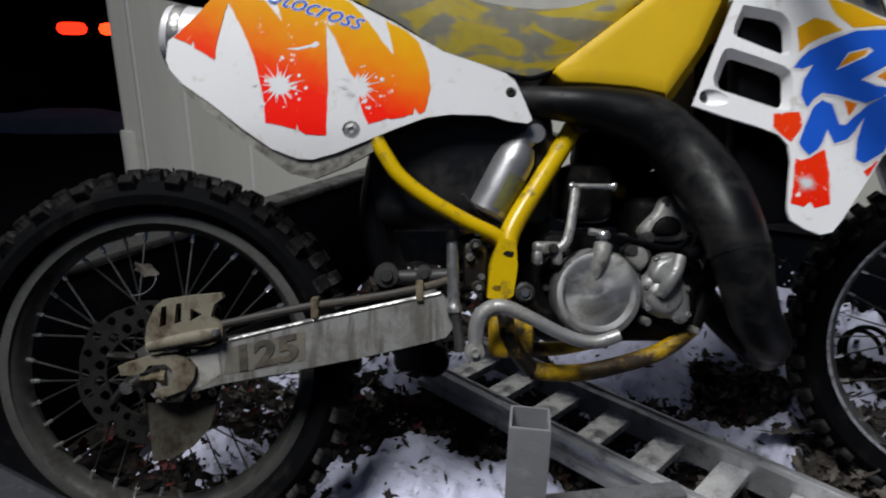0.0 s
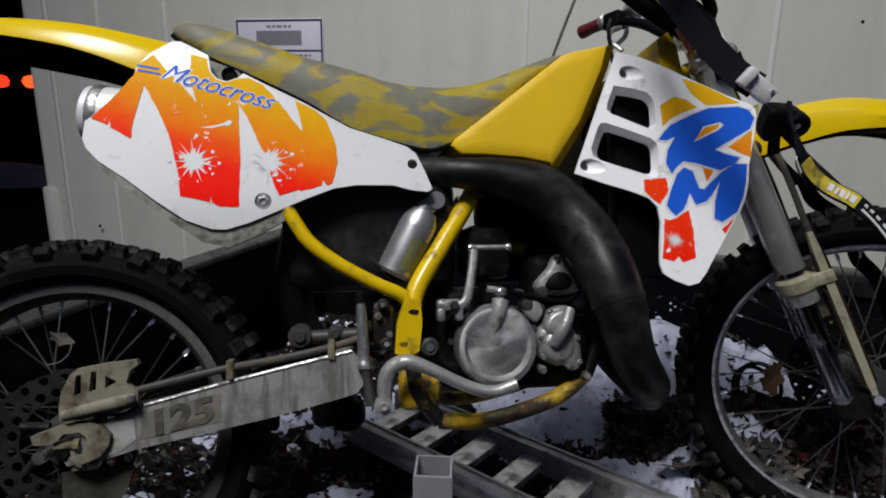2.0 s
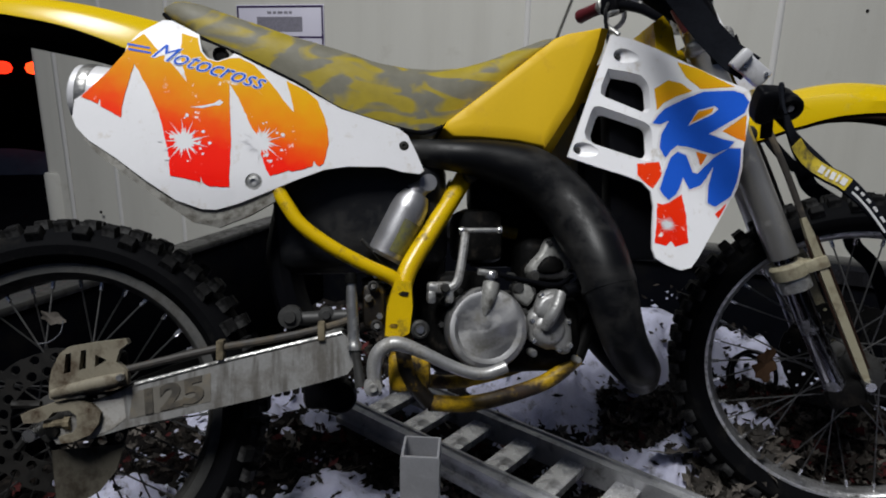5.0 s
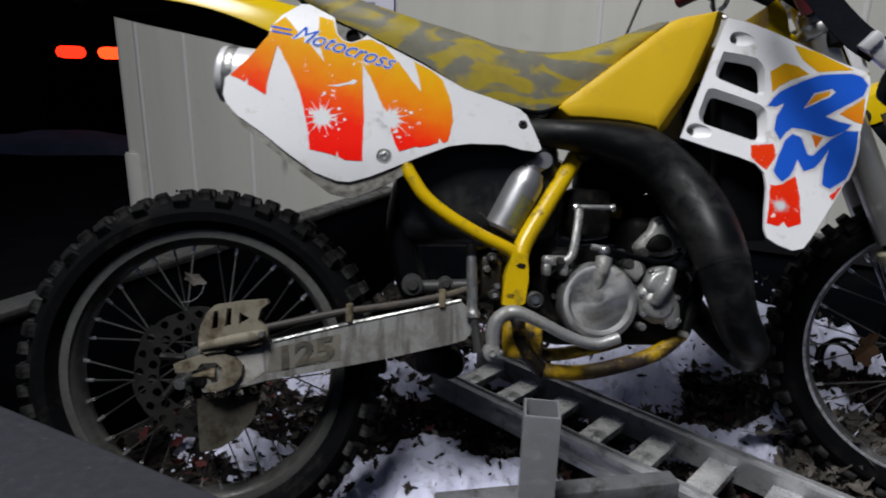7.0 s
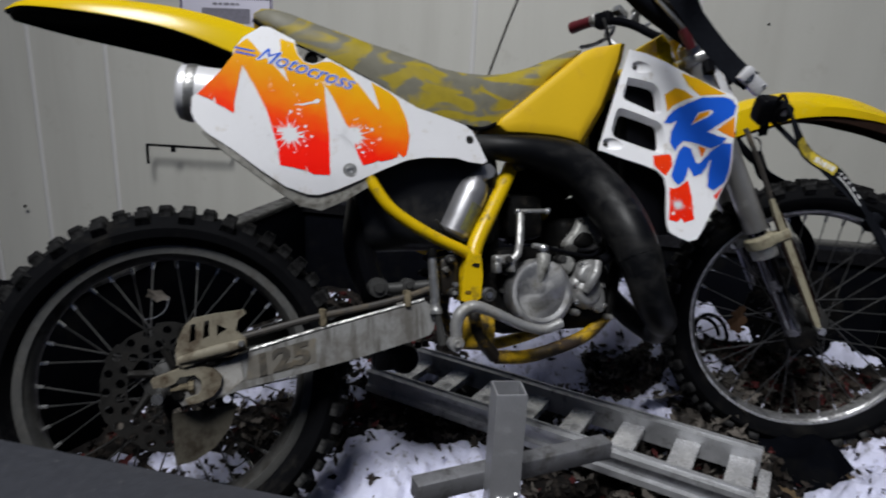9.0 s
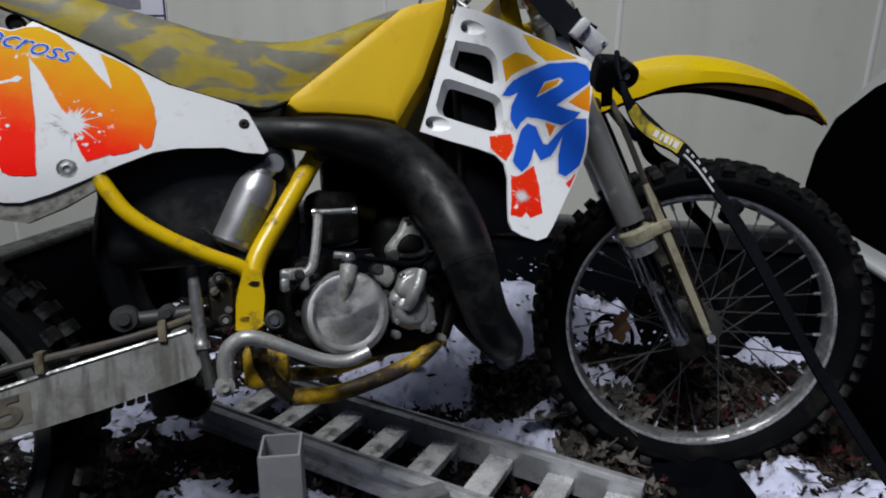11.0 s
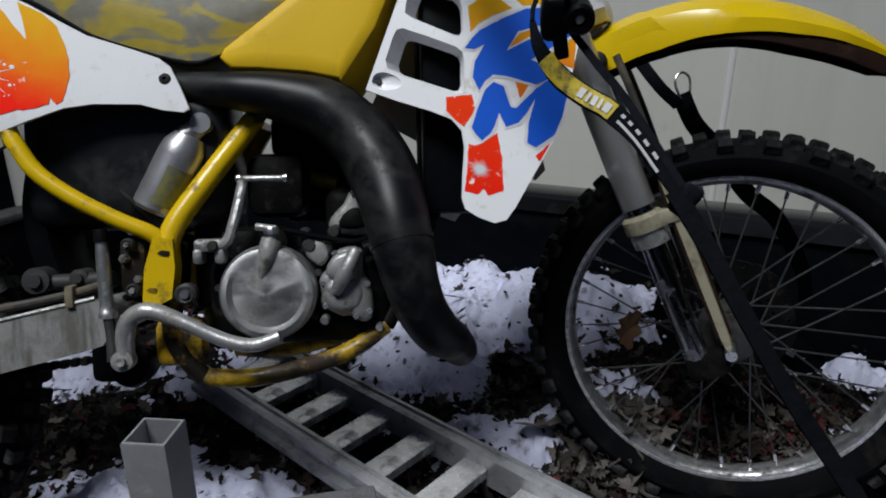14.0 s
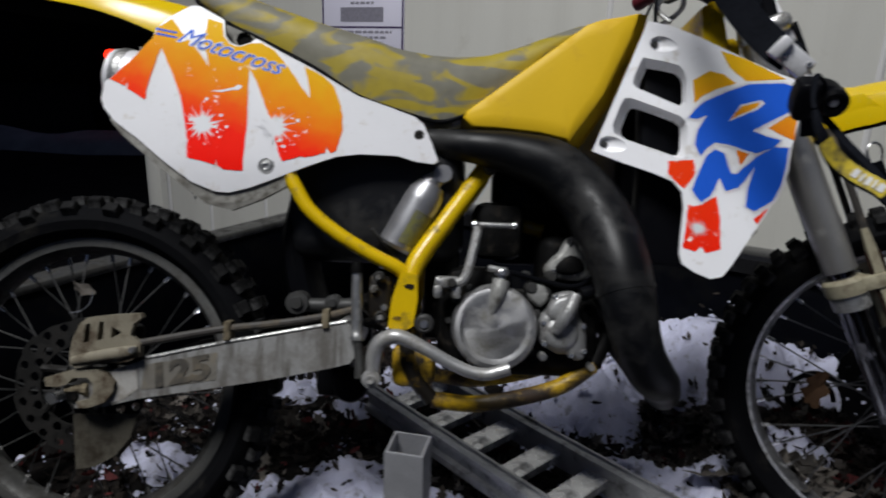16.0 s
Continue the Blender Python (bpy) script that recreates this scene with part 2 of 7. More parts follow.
tn = M_CLUTCH.node_tree.nodes.new("ShaderNodeTangent")
tn.direction_type, tn.axis = "RADIAL", "Y"
M_CLUTCH.node_tree.links.new(tn.outputs["Tangent"], M_CLUTCH.node_tree.nodes["Principled BSDF"].inputs["Tangent"])
M_CLUTCH.node_tree.nodes["Principled BSDF"].inputs["Anisotropic"].default_value = 0.6
# near-black with paler grime; also stands in for shade on far-side parts
M_ENGINE = mat("grimy_shaded_metal", (0.006, 0.006, 0.006), 0.5, 0.2, vary=0.5, scale=40, bump=0.3, dirt=(0.028, 0.024, 0.020), dirt_amount=0.22, dirt_scale=34, spec=0.04)
M_DISC = mat("brake_disc_steel", (0.020, 0.0195, 0.0185), 0.5, 0.5, vary=0.3, scale=60, bump=0.08, dirt=(0.010, 0.009, 0.008), dirt_amount=0.45, dirt_scale=30, spec=0.3)
M_FORK = mat("grey_fork_tube", (0.50, 0.49, 0.47), 0.28, 0.80, vary=0.10, scale=24, bump=0.03, dirt=(0.18, 0.17, 0.15), dirt_amount=0.18, dirt_scale=14)
M_SLIDER = mat("dark_chrome_slider", (0.24, 0.24, 0.28), 0.16, 1.0, vary=0.3, scale=30, bump=0.05, dirt=(0.02, 0.02, 0.02), dirt_amount=0.25, dirt_scale=20)
M_RES = mat("grey_reservoir_alloy", (0.36, 0.36, 0.375), 0.37, 0.75, vary=0.15, scale=30, bump=0.10)
M_STICKER = mat("faded_yellow_green_sticker", (0.17, 0.165, 0.045), 0.45, vary=0.35, scale=60, bump=0.05, dirt=(0.10, 0.10, 0.09), dirt_amount=0.35, dirt_scale=50)
M_GREYP = mat("scuffed_grey_liner", (0.22, 0.215, 0.195), 0.7, vary=0.3, scale=40, bump=0.3, dirt=(0.07, 0.062, 0.05), dirt_amount=0.4, dirt_scale=34, spec=0.3)
M_REDG = mat("dark_red_rubber", (0.085, 0.005, 0.010), 0.55, vary=0.2, scale=60, bump=0.2)
M_STRAP = mat("black_webbing", (0.009, 0.010, 0.013), 0.8, vary=0.3, scale=90, bump=0.3, spec=0.0)
M_STRAPY = mat("yellow_strap_print", (0.55, 0.42, 0.03), 0.6, vary=0.2, scale=60, bump=0.1, dirt=(0.05, 0.045, 0.04), dirt_amount=0.35, dirt_scale=50)
M_STRAPW = mat("white_strap_print", (0.62, 0.62, 0.62), 0.6, vary=0.1, scale=60, bump=0.1)
M_GREYTXT = mat("dark_grey_print", (0.055, 0.050, 0.042), 0.6, vary=0.3, scale=60, bump=0.05, dirt=(0.13, 0.11, 0.08), dirt_amount=0.42, dirt_scale=28)
M_HOSE = mat("dirty_brake_hose", (0.035, 0.031, 0.027), 0.6, vary=0.4, scale=40, bump=0.2, dirt=(0.11, 0.088, 0.06), dirt_amount=0.4, dirt_scale=20)
M_GREYBOX = mat("grey_print", (0.15, 0.14, 0.12), 0.5, vary=0.25, scale=60, bump=0.05, dirt=(0.2, 0.17, 0.12), dirt_amount=0.4, dirt_scale=22)
M_RAMP = mat("dull_ramp_aluminium", (0.43, 0.435, 0.45), 0.42, 0.45, vary=0.35, scale=26, bump=0.18, dirt=(0.11, 0.107, 0.104), dirt_amount=0.30, dirt_scale=18)
M_POST = mat("plain_aluminium_channel", (0.44, 0.445, 0.47), 0.40, 0.60, vary=0.22, scale=18, bump=0.12, dirt=(0.24, 0.24, 0.25), dirt_amount=0.14, dirt_scale=14)
# rung metal, colour raised above the rails to carry the white glints
M_RAMPB = mat("glinting_ramp_aluminium", (0.72, 0.72, 0.735), 0.26, 0.60, vary=0.3, scale=50, bump=0.35, dirt=(0.17, 0.165, 0.155), dirt_amount=0.33, dirt_scale=22)
M_WALL = streaked(mat("beige_wall_paint", (0.665, 0.655, 0.598), 0.55, vary=0.07, scale=1.3, bump=0.03, dirt=(0.56, 0.54, 0.48), dirt_amount=0.1, dirt_scale=5, fine=90), dark=(0.57, 0.555, 0.50), low=0.45, high=0.75, most=0.6, scale=(5, 1, 0.35), turn=0.0)
# wall paint made paler: the light the ribs catch is put into the colour
M_RIB = mat("highlight_rib_paint", (0.74, 0.73, 0.71), 0.5, vary=0.08, scale=4, bump=0.02)
M_SIGN = mat("white_sign_enamel", (0.76, 0.74, 0.86), 0.4, vary=0.04, scale=8, bump=0.02)
M_SIGNP = mat("purple_sign_ink", (0.05, 0.03, 0.10), 0.5, vary=0.1, scale=20, bump=0.02)
M_SIGNG = mat("grey_sign_ink", (0.26, 0.25, 0.30), 0.5, vary=0.35, scale=60, bump=0.02)
M_BED = mat("black_bed_liner", (0.0032, 0.0036, 0.0052), 0.65, vary=0.3, scale=22, bump=0.25, dirt=(0.007, 0.007, 0.007), dirt_amount=0.3, spec=0.0)
M_RAIL = mat("weathered_black_rail_cap", (0.040, 0.042, 0.050), 0.48, vary=0.25, scale=60, bump=0.3, dirt=(0.085, 0.085, 0.09), dirt_amount=0.06, dirt_scale=70, spec=0.25)
M_CAPFAR = mat("glossy_black_rail_cap", (0.008, 0.008, 0.009), 0.22, vary=0.3, scale=20, bump=0.1, dirt=(0.02, 0.02, 0.02), dirt_amount=0.1, spec=0.5)
M_TRUCK = mat("white_truck_paint", (0.72, 0.74, 0.74), 0.25, vary=0.03, scale=5, bump=0.0, coat=0.5, dirt=(0.4, 0.4, 0.38), dirt_amount=0.1)
M_GLASS = mat("dark_cab_glass", (0.002, 0.002, 0.002), 0.1, vary=0.1, scale=5, bump=0.0, spec=0.0)
M_ASPHALT = mat("dark_wet_asphalt", (0.008, 0.008, 0.009), 0.8, vary=0.5, scale=3, bump=0.3, fine=120, spec=0.0)
M_LEAF = mat("dead_brown_leaf", (0.022, 0.018, 0.015), 0.7, vary=0.9, scale=14, bump=0.25, spec=0.15, pieces=(0.12, 2.2))
M_LEAF2 = mat("dead_red_brown_leaf", (0.055, 0.013, 0.013), 0.7, vary=0.8, scale=14, bump=0.25, spec=0.15, pieces=(0.2, 2.0))
M_LITTER_PALE = mat("pale_dead_leaf", (0.070, 0.062, 0.054), 0.7, vary=0.6, scale=60, bump=0.3, spec=0.25, pieces=(0.2, 2.4))
M_TANLEAF = mat("tan_oak_leaf", (0.115, 0.080, 0.045), 0.7, vary=0.4, scale=50, bump=0.3, spec=0.2)
M_DARKBROWN = mat("dark_brown_plastic", (0.020, 0.010, 0.007), 0.8, vary=0.5, scale=30, bump=0.4, dirt=(0.05, 0.03, 0.015), dirt_amount=0.15, dirt_scale=40, spec=0.1)
M_STANDBAR = mat("grimy_channel_bar", (0.20, 0.202, 0.215), 0.48, 0.4, vary=0.35, scale=22, bump=0.25, dirt=(0.05, 0.048, 0.046), dirt_amount=0.36, dirt_scale=18)
M_CASE = mat("pale_stained_casting", (0.30, 0.30, 0.285), 0.5, 0.4, vary=0.3, scale=40, bump=0.3, dirt=(0.05, 0.045, 0.035), dirt_amount=0.4, dirt_scale=30, spec=0.3)
M_PUMP = mat("pale_cast_aluminium", (0.33, 0.33, 0.325), 0.42, 0.55, vary=0.3, scale=40, bump=0.35, dirt=(0.05, 0.046, 0.040), dirt_amount=0.38, dirt_scale=34)
M_OAK = mat("russet_oak_leaf", (0.040, 0.022, 0.012), 0.8, vary=0.5, scale=50, bump=0.3, spec=0.1)
M_CAR = mat("dark_car_paint", (0.003, 0.003, 0.004), 0.4, vary=0.1, scale=4, bump=0.0, spec=0.0)
M_NIGHT = mat("dark_far_trees", (0.006, 0.006, 0.006), 0.9, vary=0.6, scale=0.5, bump=0.0, spec=0.0)
# far snow: base colour lowered to stand for the weak light reaching it
M_DIMSNOW = mat("dimmed_far_snow", (0.13, 0.13, 0.14), 0.8, vary=0.5, scale=3, bump=0.4, spec=0.2)
M_SILENCER = mat("bright_silencer_alloy", (0.80, 0.80, 0.82), 0.34, 0.30, vary=0.1, scale=30, bump=0.04, dirt=(0.30, 0.29, 0.27), dirt_amount=0.13, dirt_scale=20)


def seat_material():
    m = mat("worn_seat_vinyl", (0.2, 0.18, 0.14), 0.6, bump=0.12, scale=60)
    nt = m.node_tree
    n, l = nt.nodes, nt.links
    tc = n.new("ShaderNodeTexCoord")
    v = n.new("ShaderNodeTexNoise")
    v.inputs["Scale"].default_value, v.inputs["Detail"].default_value, v.inputs["Distortion"].default_value = 21.0, 1.8, 0.8
    mp = n.new("ShaderNodeMapping")
    mp.inputs["Rotation"].default_value, mp.inputs["Scale"].default_value = (0, -0.5, 0), (0.62, 0.9, 1.35)
    l.new(tc.outputs["Object"], mp.inputs["Vector"])
    l.new(mp.outputs["Vector"], v.inputs["Vector"])
    th = n.new("ShaderNodeMapRange")
    th.inputs["From Min"].default_value, th.inputs["From Max"].default_value = 0.455, 0.555
    l.new(v.outputs["Fac"], th.inputs["Value"])
    f = n.new("ShaderNodeTexNoise")
    f.inputs["Scale"].default_value, f.inputs["Detail"].default_value = 45, 6
    l.new(tc.outputs["Object"], f.inputs["Vector"])
    g = n.new("ShaderNodeMix")
    g.data_type = "RGBA"
    g.inputs["A"].default_value, g.inputs["B"].default_value = (0.108, 0.103, 0.074, 1), (0.182, 0.173, 0.130, 1)
    l.new(f.outputs["Fac"], g.inputs["Factor"])
    y = n.new("ShaderNodeMix")
    y.data_type = "RGBA"
    y.inputs["A"].default_value, y.inputs["B"].default_value = (0.23, 0.175, 0.008, 1), (0.37, 0.285, 0.008, 1)
    l.new(f.outputs["Fac"], y.inputs["Factor"])
    mx = n.new("ShaderNodeMix")
    mx.data_type = "RGBA"
    l.new(th.outputs["Result"], mx.inputs["Factor"])
    l.new(g.outputs["Result"], mx.inputs["A"])
    l.new(y.outputs["Result"], mx.inputs["B"])
    l.new(mx.outputs["Result"], n["Principled BSDF"].inputs["Base Color"])
    return m


M_SEAT = seat_material()


def glow(name, colour, strength):
    m = bpy.data.materials.new(name)
    m.use_nodes = True
    bsdf = m.node_tree.nodes["Principled BSDF"]
    bsdf.inputs["Base Color"].default_value = (*colour, 1)
    bsdf.inputs["Emission Color"].default_value = (*colour, 1)
    bsdf.inputs["Emission Strength"].default_value = strength
    return m


M_TAIL = glow("red_tail_lamp", (1.0, 0.035, 0.012), 1.6)
M_TAIL2 = glow("orange_tail_lamp", (1.0, 0.075, 0.015), 2.0)


M_SNOWC = mat("clean_snow", (0.66, 0.67, 0.84), 0.7, vary=0.12, scale=24, bump=0.8, dirt=(0.11, 0.10, 0.10), dirt_amount=0.20, dirt_scale=30, fine=160)
M_LITTER = mat("dark_leaf_litter", (0.010, 0.0092, 0.0090), 0.85, vary=0.8, scale=40, bump=1.0, dirt=(0.036, 0.030, 0.026), dirt_amount=0.34, dirt_scale=34, spec=0.02)

# ---- building helpers ----


def finish(bm, name, material, smooth=True, angle=0.6):
    me = bpy.data.meshes.new(name)
    bmesh.ops.recalc_face_normals(bm, faces=bm.faces)
    if smooth:
        for f in bm.faces:
            f.smooth = True
        for e in bm.edges:
            if len(e.link_faces) == 2 and e.calc_face_angle(0) > angle:
                e.smooth = False
    bm.to_mesh(me)
    bm.free()
    me.materials.append(material)
    return me


def part(name, bm, material, parent=None, label="", m=None, smooth=True, angle=0.6):
    ob = new(name, finish(bm, name, material, smooth, angle))
    if parent:
        ob.parent = parent
    if m is not None:
        ob.matrix_basis = m
    if label:
        tagged(ob, label)
    return ob


def thing(name, label, category, m=None, group="", kind=""):
    ob = new(name)
    ob.empty_display_size = 0.1
    if m is not None:
        ob.matrix_basis = m
    return tagged(ob, label, category, group, kind)


def spline(pts, steps=6):
    """Catmull-Rom through points of any width."""
    p = [np.array(q, float) for q in pts]
    p = [2 * p[0] - p[1]] + p + [2 * p[-1] - p[-2]]
    out = []
    for i in range(1, len(p) - 2):
        for k in range(steps):
            t = k / steps
            a, b, c, d = p[i - 1], p[i], p[i + 1], p[i + 2]
            out.append(0.5 * (2 * b + (c - a) * t + (2 * a - 5 * b + 4 * c - d) * t * t + (3 * b - a - 3 * c + d) * t ** 3))
    out.append(p[-2])
    return out


def tube(pts, r, seg=12, steps=6, bm=None, caps=True, flat=1.0, soft=True):
    """A swept tube. pts: (x, y, z) or (x, y, z, radius)."""
    bm = bm or bmesh.new()
    path = [np.array([*p[:3], p[3] if len(p) > 3 else r]) for p in pts]
    path = spline(path, steps) if soft and len(path) > 2 else path
    rings = []
    up = Vector((0, 1, 0.01))
    for i, p in enumerate(path):
        a, b = path[max(i - 1, 0)], path[min(i + 1, len(path) - 1)]
        d = Vector((b - a)[:3]).normalized()
        s = d.cross(up)
        if s.length < 1e-3:
            s = d.cross(Vector((0, 0, 1)))
        s.normalize()
        u = s.cross(d).normalized()
        up = u
        c = Vector(p[:3])
        rings.append([bm.verts.new(c + s * (p[3] * math.cos(2 * math.pi * k / seg)) + u * (p[3] * flat * math.sin(2 * math.pi * k / seg))) for k in range(seg)])
    for a, b in zip(rings, rings[1:]):
        for k in range(seg):
            bm.faces.new((a[k], a[(k + 1) % seg], b[(k + 1) % seg], b[k]))
    if caps:
        bm.faces.new(rings[0][::-1])
        bm.faces.new(rings[-1])
    return bm


def rod(a, b, r, seg=12, bm=None, r2=None):
    return tube([(*a, r), (*b, r if r2 is None else r2)], r, seg, 1, bm, soft=False)


def lathe(profile, centre=(0, 0, 0), seg=48, bm=None, closed=False, axis="y"):
    """A profile of (radius, offset along the axis) turned round the axis."""
    bm = bm or bmesh.new()
    rings = []
    for r, o in profile:
        ring = []
        for k in range(seg):
            a = 2 * math.pi * k / seg
            c, s = r * math.cos(a), r * math.sin(a)
            v = {"y": (c, o, s), "z": (c, s, o), "x": (o, c, s)}[axis]
            ring.append(bm.verts.new(Vector(centre) + Vector(v)))
        rings.append(ring)
    pairs = list(zip(rings, rings[1:])) + ([(rings[-1], rings[0])] if closed else [])
    for a, b in pairs:
        for k in range(seg):
            bm.faces.new((a[k], a[(k + 1) % seg], b[(k + 1) % seg], b[k]))
    if not closed:
        if profile[0][0] > 1e-4:
            bm.faces.new(rings[0][::-1])
        if profile[-1][0] > 1e-4:
            bm.faces.new(rings[-1])
    return bm


def box(lo, hi, bevel=0.0, bm=None, seg=2, m=None):
    bm = bm or bmesh.new()
    vs = [bm.verts.new((x, y, z)) for x in (lo[0], hi[0]) for y in (lo[1], hi[1]) for z in (lo[2], hi[2])]
    fs = [bm.faces.new([vs[i] for i in q]) for q in ((0, 1, 3, 2), (4, 6, 7, 5), (0, 4, 5, 1), (2, 3, 7, 6), (0, 2, 6, 4), (1, 5, 7, 3))]
    if bevel:
        es = list({e for f in fs for e in f.edges})
        r = bmesh.ops.bevel(bm, geom=es, offset=bevel, segments=seg, affect="EDGES", profile=0.5)
        vs = list({v for f in r["faces"] for v in f.verts} | {v for v in vs if v.is_valid})
    if m is not None:
        bmesh.ops.transform(bm, matrix=m, verts=vs)
    return bm


def sheet(outline, depth, thick=0.004, holes=(), cuts=0.0, smooth_corners=0):
    """A plate in the x-z plane with holes; depth(x, z) gives its y; it goes back (towards +y) by thick."""
    bm = bmesh.new()
    edges = []
    for loop in (outline, *holes):
        pts = [np.array(p, float) for p in loop]
        if smooth_corners:
            n = len(pts)
            ext = pts[-2:] + pts + pts[:2]
            out = []
            for i in range(2, n + 2):
                a, b, c, d = ext[i - 1], ext[i], ext[i + 1], ext[(i + 2) % len(ext)] if i + 2 < len(ext) else ext[i + 2 - len(ext)]
                for k in range(smooth_corners):
                    t = k / smooth_corners
                    out.append(0.5 * (2 * b + (c - a) * t + (2 * a - 5 * b + 4 * c - d) * t * t + (3 * b - a - 3 * c + d) * t ** 3))
            pts = out
        vs = [bm.verts.new((p[0], 0, p[1])) for p in pts]
        edges += [bm.edges.new((vs[i], vs[(i + 1) % len(vs)])) for i in range(len(vs))]
    bmesh.ops.triangle_fill(bm, use_beauty=True, edges=edges)
    if cuts:
        xs = [v.co.x for v in bm.verts]
        zs = [v.co.z for v in bm.verts]
        for lo, hi, no in ((min(xs), max(xs), (1, 0, 0)), (min(zs), max(zs), (0, 0, 1))):
            c = lo + cuts
            while c < hi - cuts * 0.3:
                bmesh.ops.bisect_plane(bm, geom=bm.verts[:] + bm.edges[:] + bm.faces[:], plane_co=(c, 0, c), plane_no=no)
                c += cuts
    front = bm.faces[:]
    if thick:
        r = bmesh.ops.extrude_face_region(bm, geom=front)
        new_v = [v for v in r["geom"] if isinstance(v, bmesh.types.BMVert)]
        for v in new_v:
            v.co.y += thick
    for v in bm.verts:
        v.co.y += depth(v.co.x, v.co.z)
    return bm


def loft(sections, closed_ends=True, bm=None):
    """Rings of equal length joined into a skin."""
    bm = bm or bmesh.new()
    rings = [[bm.verts.new(p) for p in s] for s in sections]
    n = len(rings[0])
    for a, b in zip(rings, rings[1:]):
        for k in range(n):
            bm.faces.new((a[k], a[(k + 1) % n], b[(k + 1) % n], b[k]))
    if closed_ends:
        bm.faces.new(rings[0][::-1])
        bm.faces.new(rings[-1])
    return bm


def puff(outline, y, height, back, rings=5):
    """A plate with a domed front face towards -y."""
    n = len(outline)
    pts = [np.array(p, float) for p in outline]
    soft = []
    for i in range(n):
        a, b = pts[i], pts[(i + 1) % n]
        p, q = pts[i - 1], pts[(i + 2) % n]
        for t in (0.0, 0.5):
            soft.append(0.5 * (2 * a + (b - p) * t + (2 * p - 5 * a + 4 * b - q) * t * t + (3 * a - p - 3 * b + q) * t ** 3))
    c = sum(soft) / len(soft)
    secs = [[(p[0], y + back, p[1]) for p in soft]]
    for k in range(rings):
        a = 0.5 * math.pi * k / rings
        f = 0.30 + 0.70 * math.cos(a) ** 0.6
        secs.append([(c[0] + (p[0] - c[0]) * f, y - height * math.sin(a), c[1] + (p[1] - c[1]) * f) for p in soft])
    return loft(secs)


def words(text, size, material, parent, m, name, label, shear=0.0, depth=0.0006, bold=0.0, fn=None, lift=0.0, space=1.0):
    """Lettering in the built-in font, as a thin mesh in the x-z plane facing -y; fn lays it on a surface."""
    cu = bpy.data.curves.new(name, "FONT")
    cu.body, cu.size, cu.extrude, cu.shear, cu.offset, cu.space_character = text, size, depth, shear, bold, space
    tmp = bpy.data.objects.new(name, cu)
    scene.collection.objects.link(tmp)
    me = bpy.data.meshes.new_from_object(tmp.evaluated_get(bpy.context.evaluated_depsgraph_get()))
    bpy.data.objects.remove(tmp)
    me.transform(pose(0, 0, 0, 90, 0, 0))
    me.materials.clear()
    me.materials.append(material)
    ob = new(name, me)
    ob.parent = parent
    if fn:
        me.transform(m)
        base = m.translation.y
        for v in me.vertices:
            v.co.y = v.co.y - base + fn(v.co.x, v.co.z) - lift
    else:
        ob.matrix_basis = m
    return tagged(ob, label)


def interp(x, table):
    xs, ys = zip(*table)
    return float(np.interp(x, xs, ys))


# ---- the place: ground, wall, sky's dark ----
GROUND = -0.62
TRUCK_YAW = -27.0
WALL_YAW = -21.0
FLOOR = 0.055
RAIL = 0.48


def ground():
    bm = bmesh.new()
    xs = [-600, -60, *np.linspace(-14, 14, 57), 60, 600]
    grid = [[bm.verts.new((x, y, GROUND + (0.02 * noise.noise((x * 0.7, y * 0.7, 0)) if abs(x) < 20 and abs(y) < 20 else 0))) for x in xs] for y in xs]
    for a, b in zip(grid, grid[1:]):
        for i in range(len(xs) - 1):
            bm.faces.new((a[i], a[i + 1], b[i + 1], b[i]))
    ob = part("ground", bm, M_ASPHALT)
    return tagged(ob, "dark wet asphalt yard at night", "ground", kind="structure")


ground()


def snow_bank():
    bm = bmesh.new()
    n, k = 60, 9
    rows = []
    for i in range(n):
        t = i / (n - 1)
        x = -16 + 12 * t
        row = []
        for j in range(k):
            u = j / (k - 1)
            h = math.sin(math.pi * u) ** 0.8 * (0.30 + 0.16 * noise.noise((x * 0.9, u * 2, 3)))
            row.append(bm.verts.new((x + 0.2 * noise.noise((x, u, 9)), 10.2 + 1.1 * u + 0.3 * noise.noise((x * 0.5, 0, 1)), GROUND - 0.02 + max(0, h) * math.sin(math.pi * min(1, t * 8 + 0.05) / 2) * math.sin(math.pi * min(1, (1 - t) * 8 + 0.05) / 2))))
        rows.append(row)
    for a, b in zip(rows, rows[1:]):
        for j in range(k - 1):
            bm.faces.new((a[j], a[j + 1], b[j + 1], b[j]))
    ob = part("snow_bank", bm, M_DIMSNOW)
    tagged(ob, "low ploughed bank of snow, darkened for the weak light on the yard", "snow", kind="stuff")


snow_bank()



def backdrop():
    """Dark tree line across the yard."""
    bm = bmesh.new()
    rng = random.Random(21)
    low, high = [], []
    for i in range(121):
        x = -90 + i
        h = 12 + 2.5 * noise.noise((x * 0.12, 0, 5)) + rng.uniform(-0.6, 0.6)
        y = 34 + 0.25 * (x + 30)
        low.append(bm.verts.new((x, y, GROUND - 0.1)))
        high.append(bm.verts.new((x, y + 0.5, GROUND + h)))
    for i in range(120):
        bm.faces.new((low[i], low[i + 1], high[i + 1], high[i]))
    ob = part("backdrop", bm, M_NIGHT)
    tagged(ob, "dark tree line far across the yard at night", "trees", kind="structure")


backdrop()

# ---- the wall: long painted metal siding with ribs ----
# its own frame: x along the wall, y into it, z up; origin where the wall meets x = 0
WALL = pose(0, 3.95, GROUND, 0, 0, WALL_YAW)


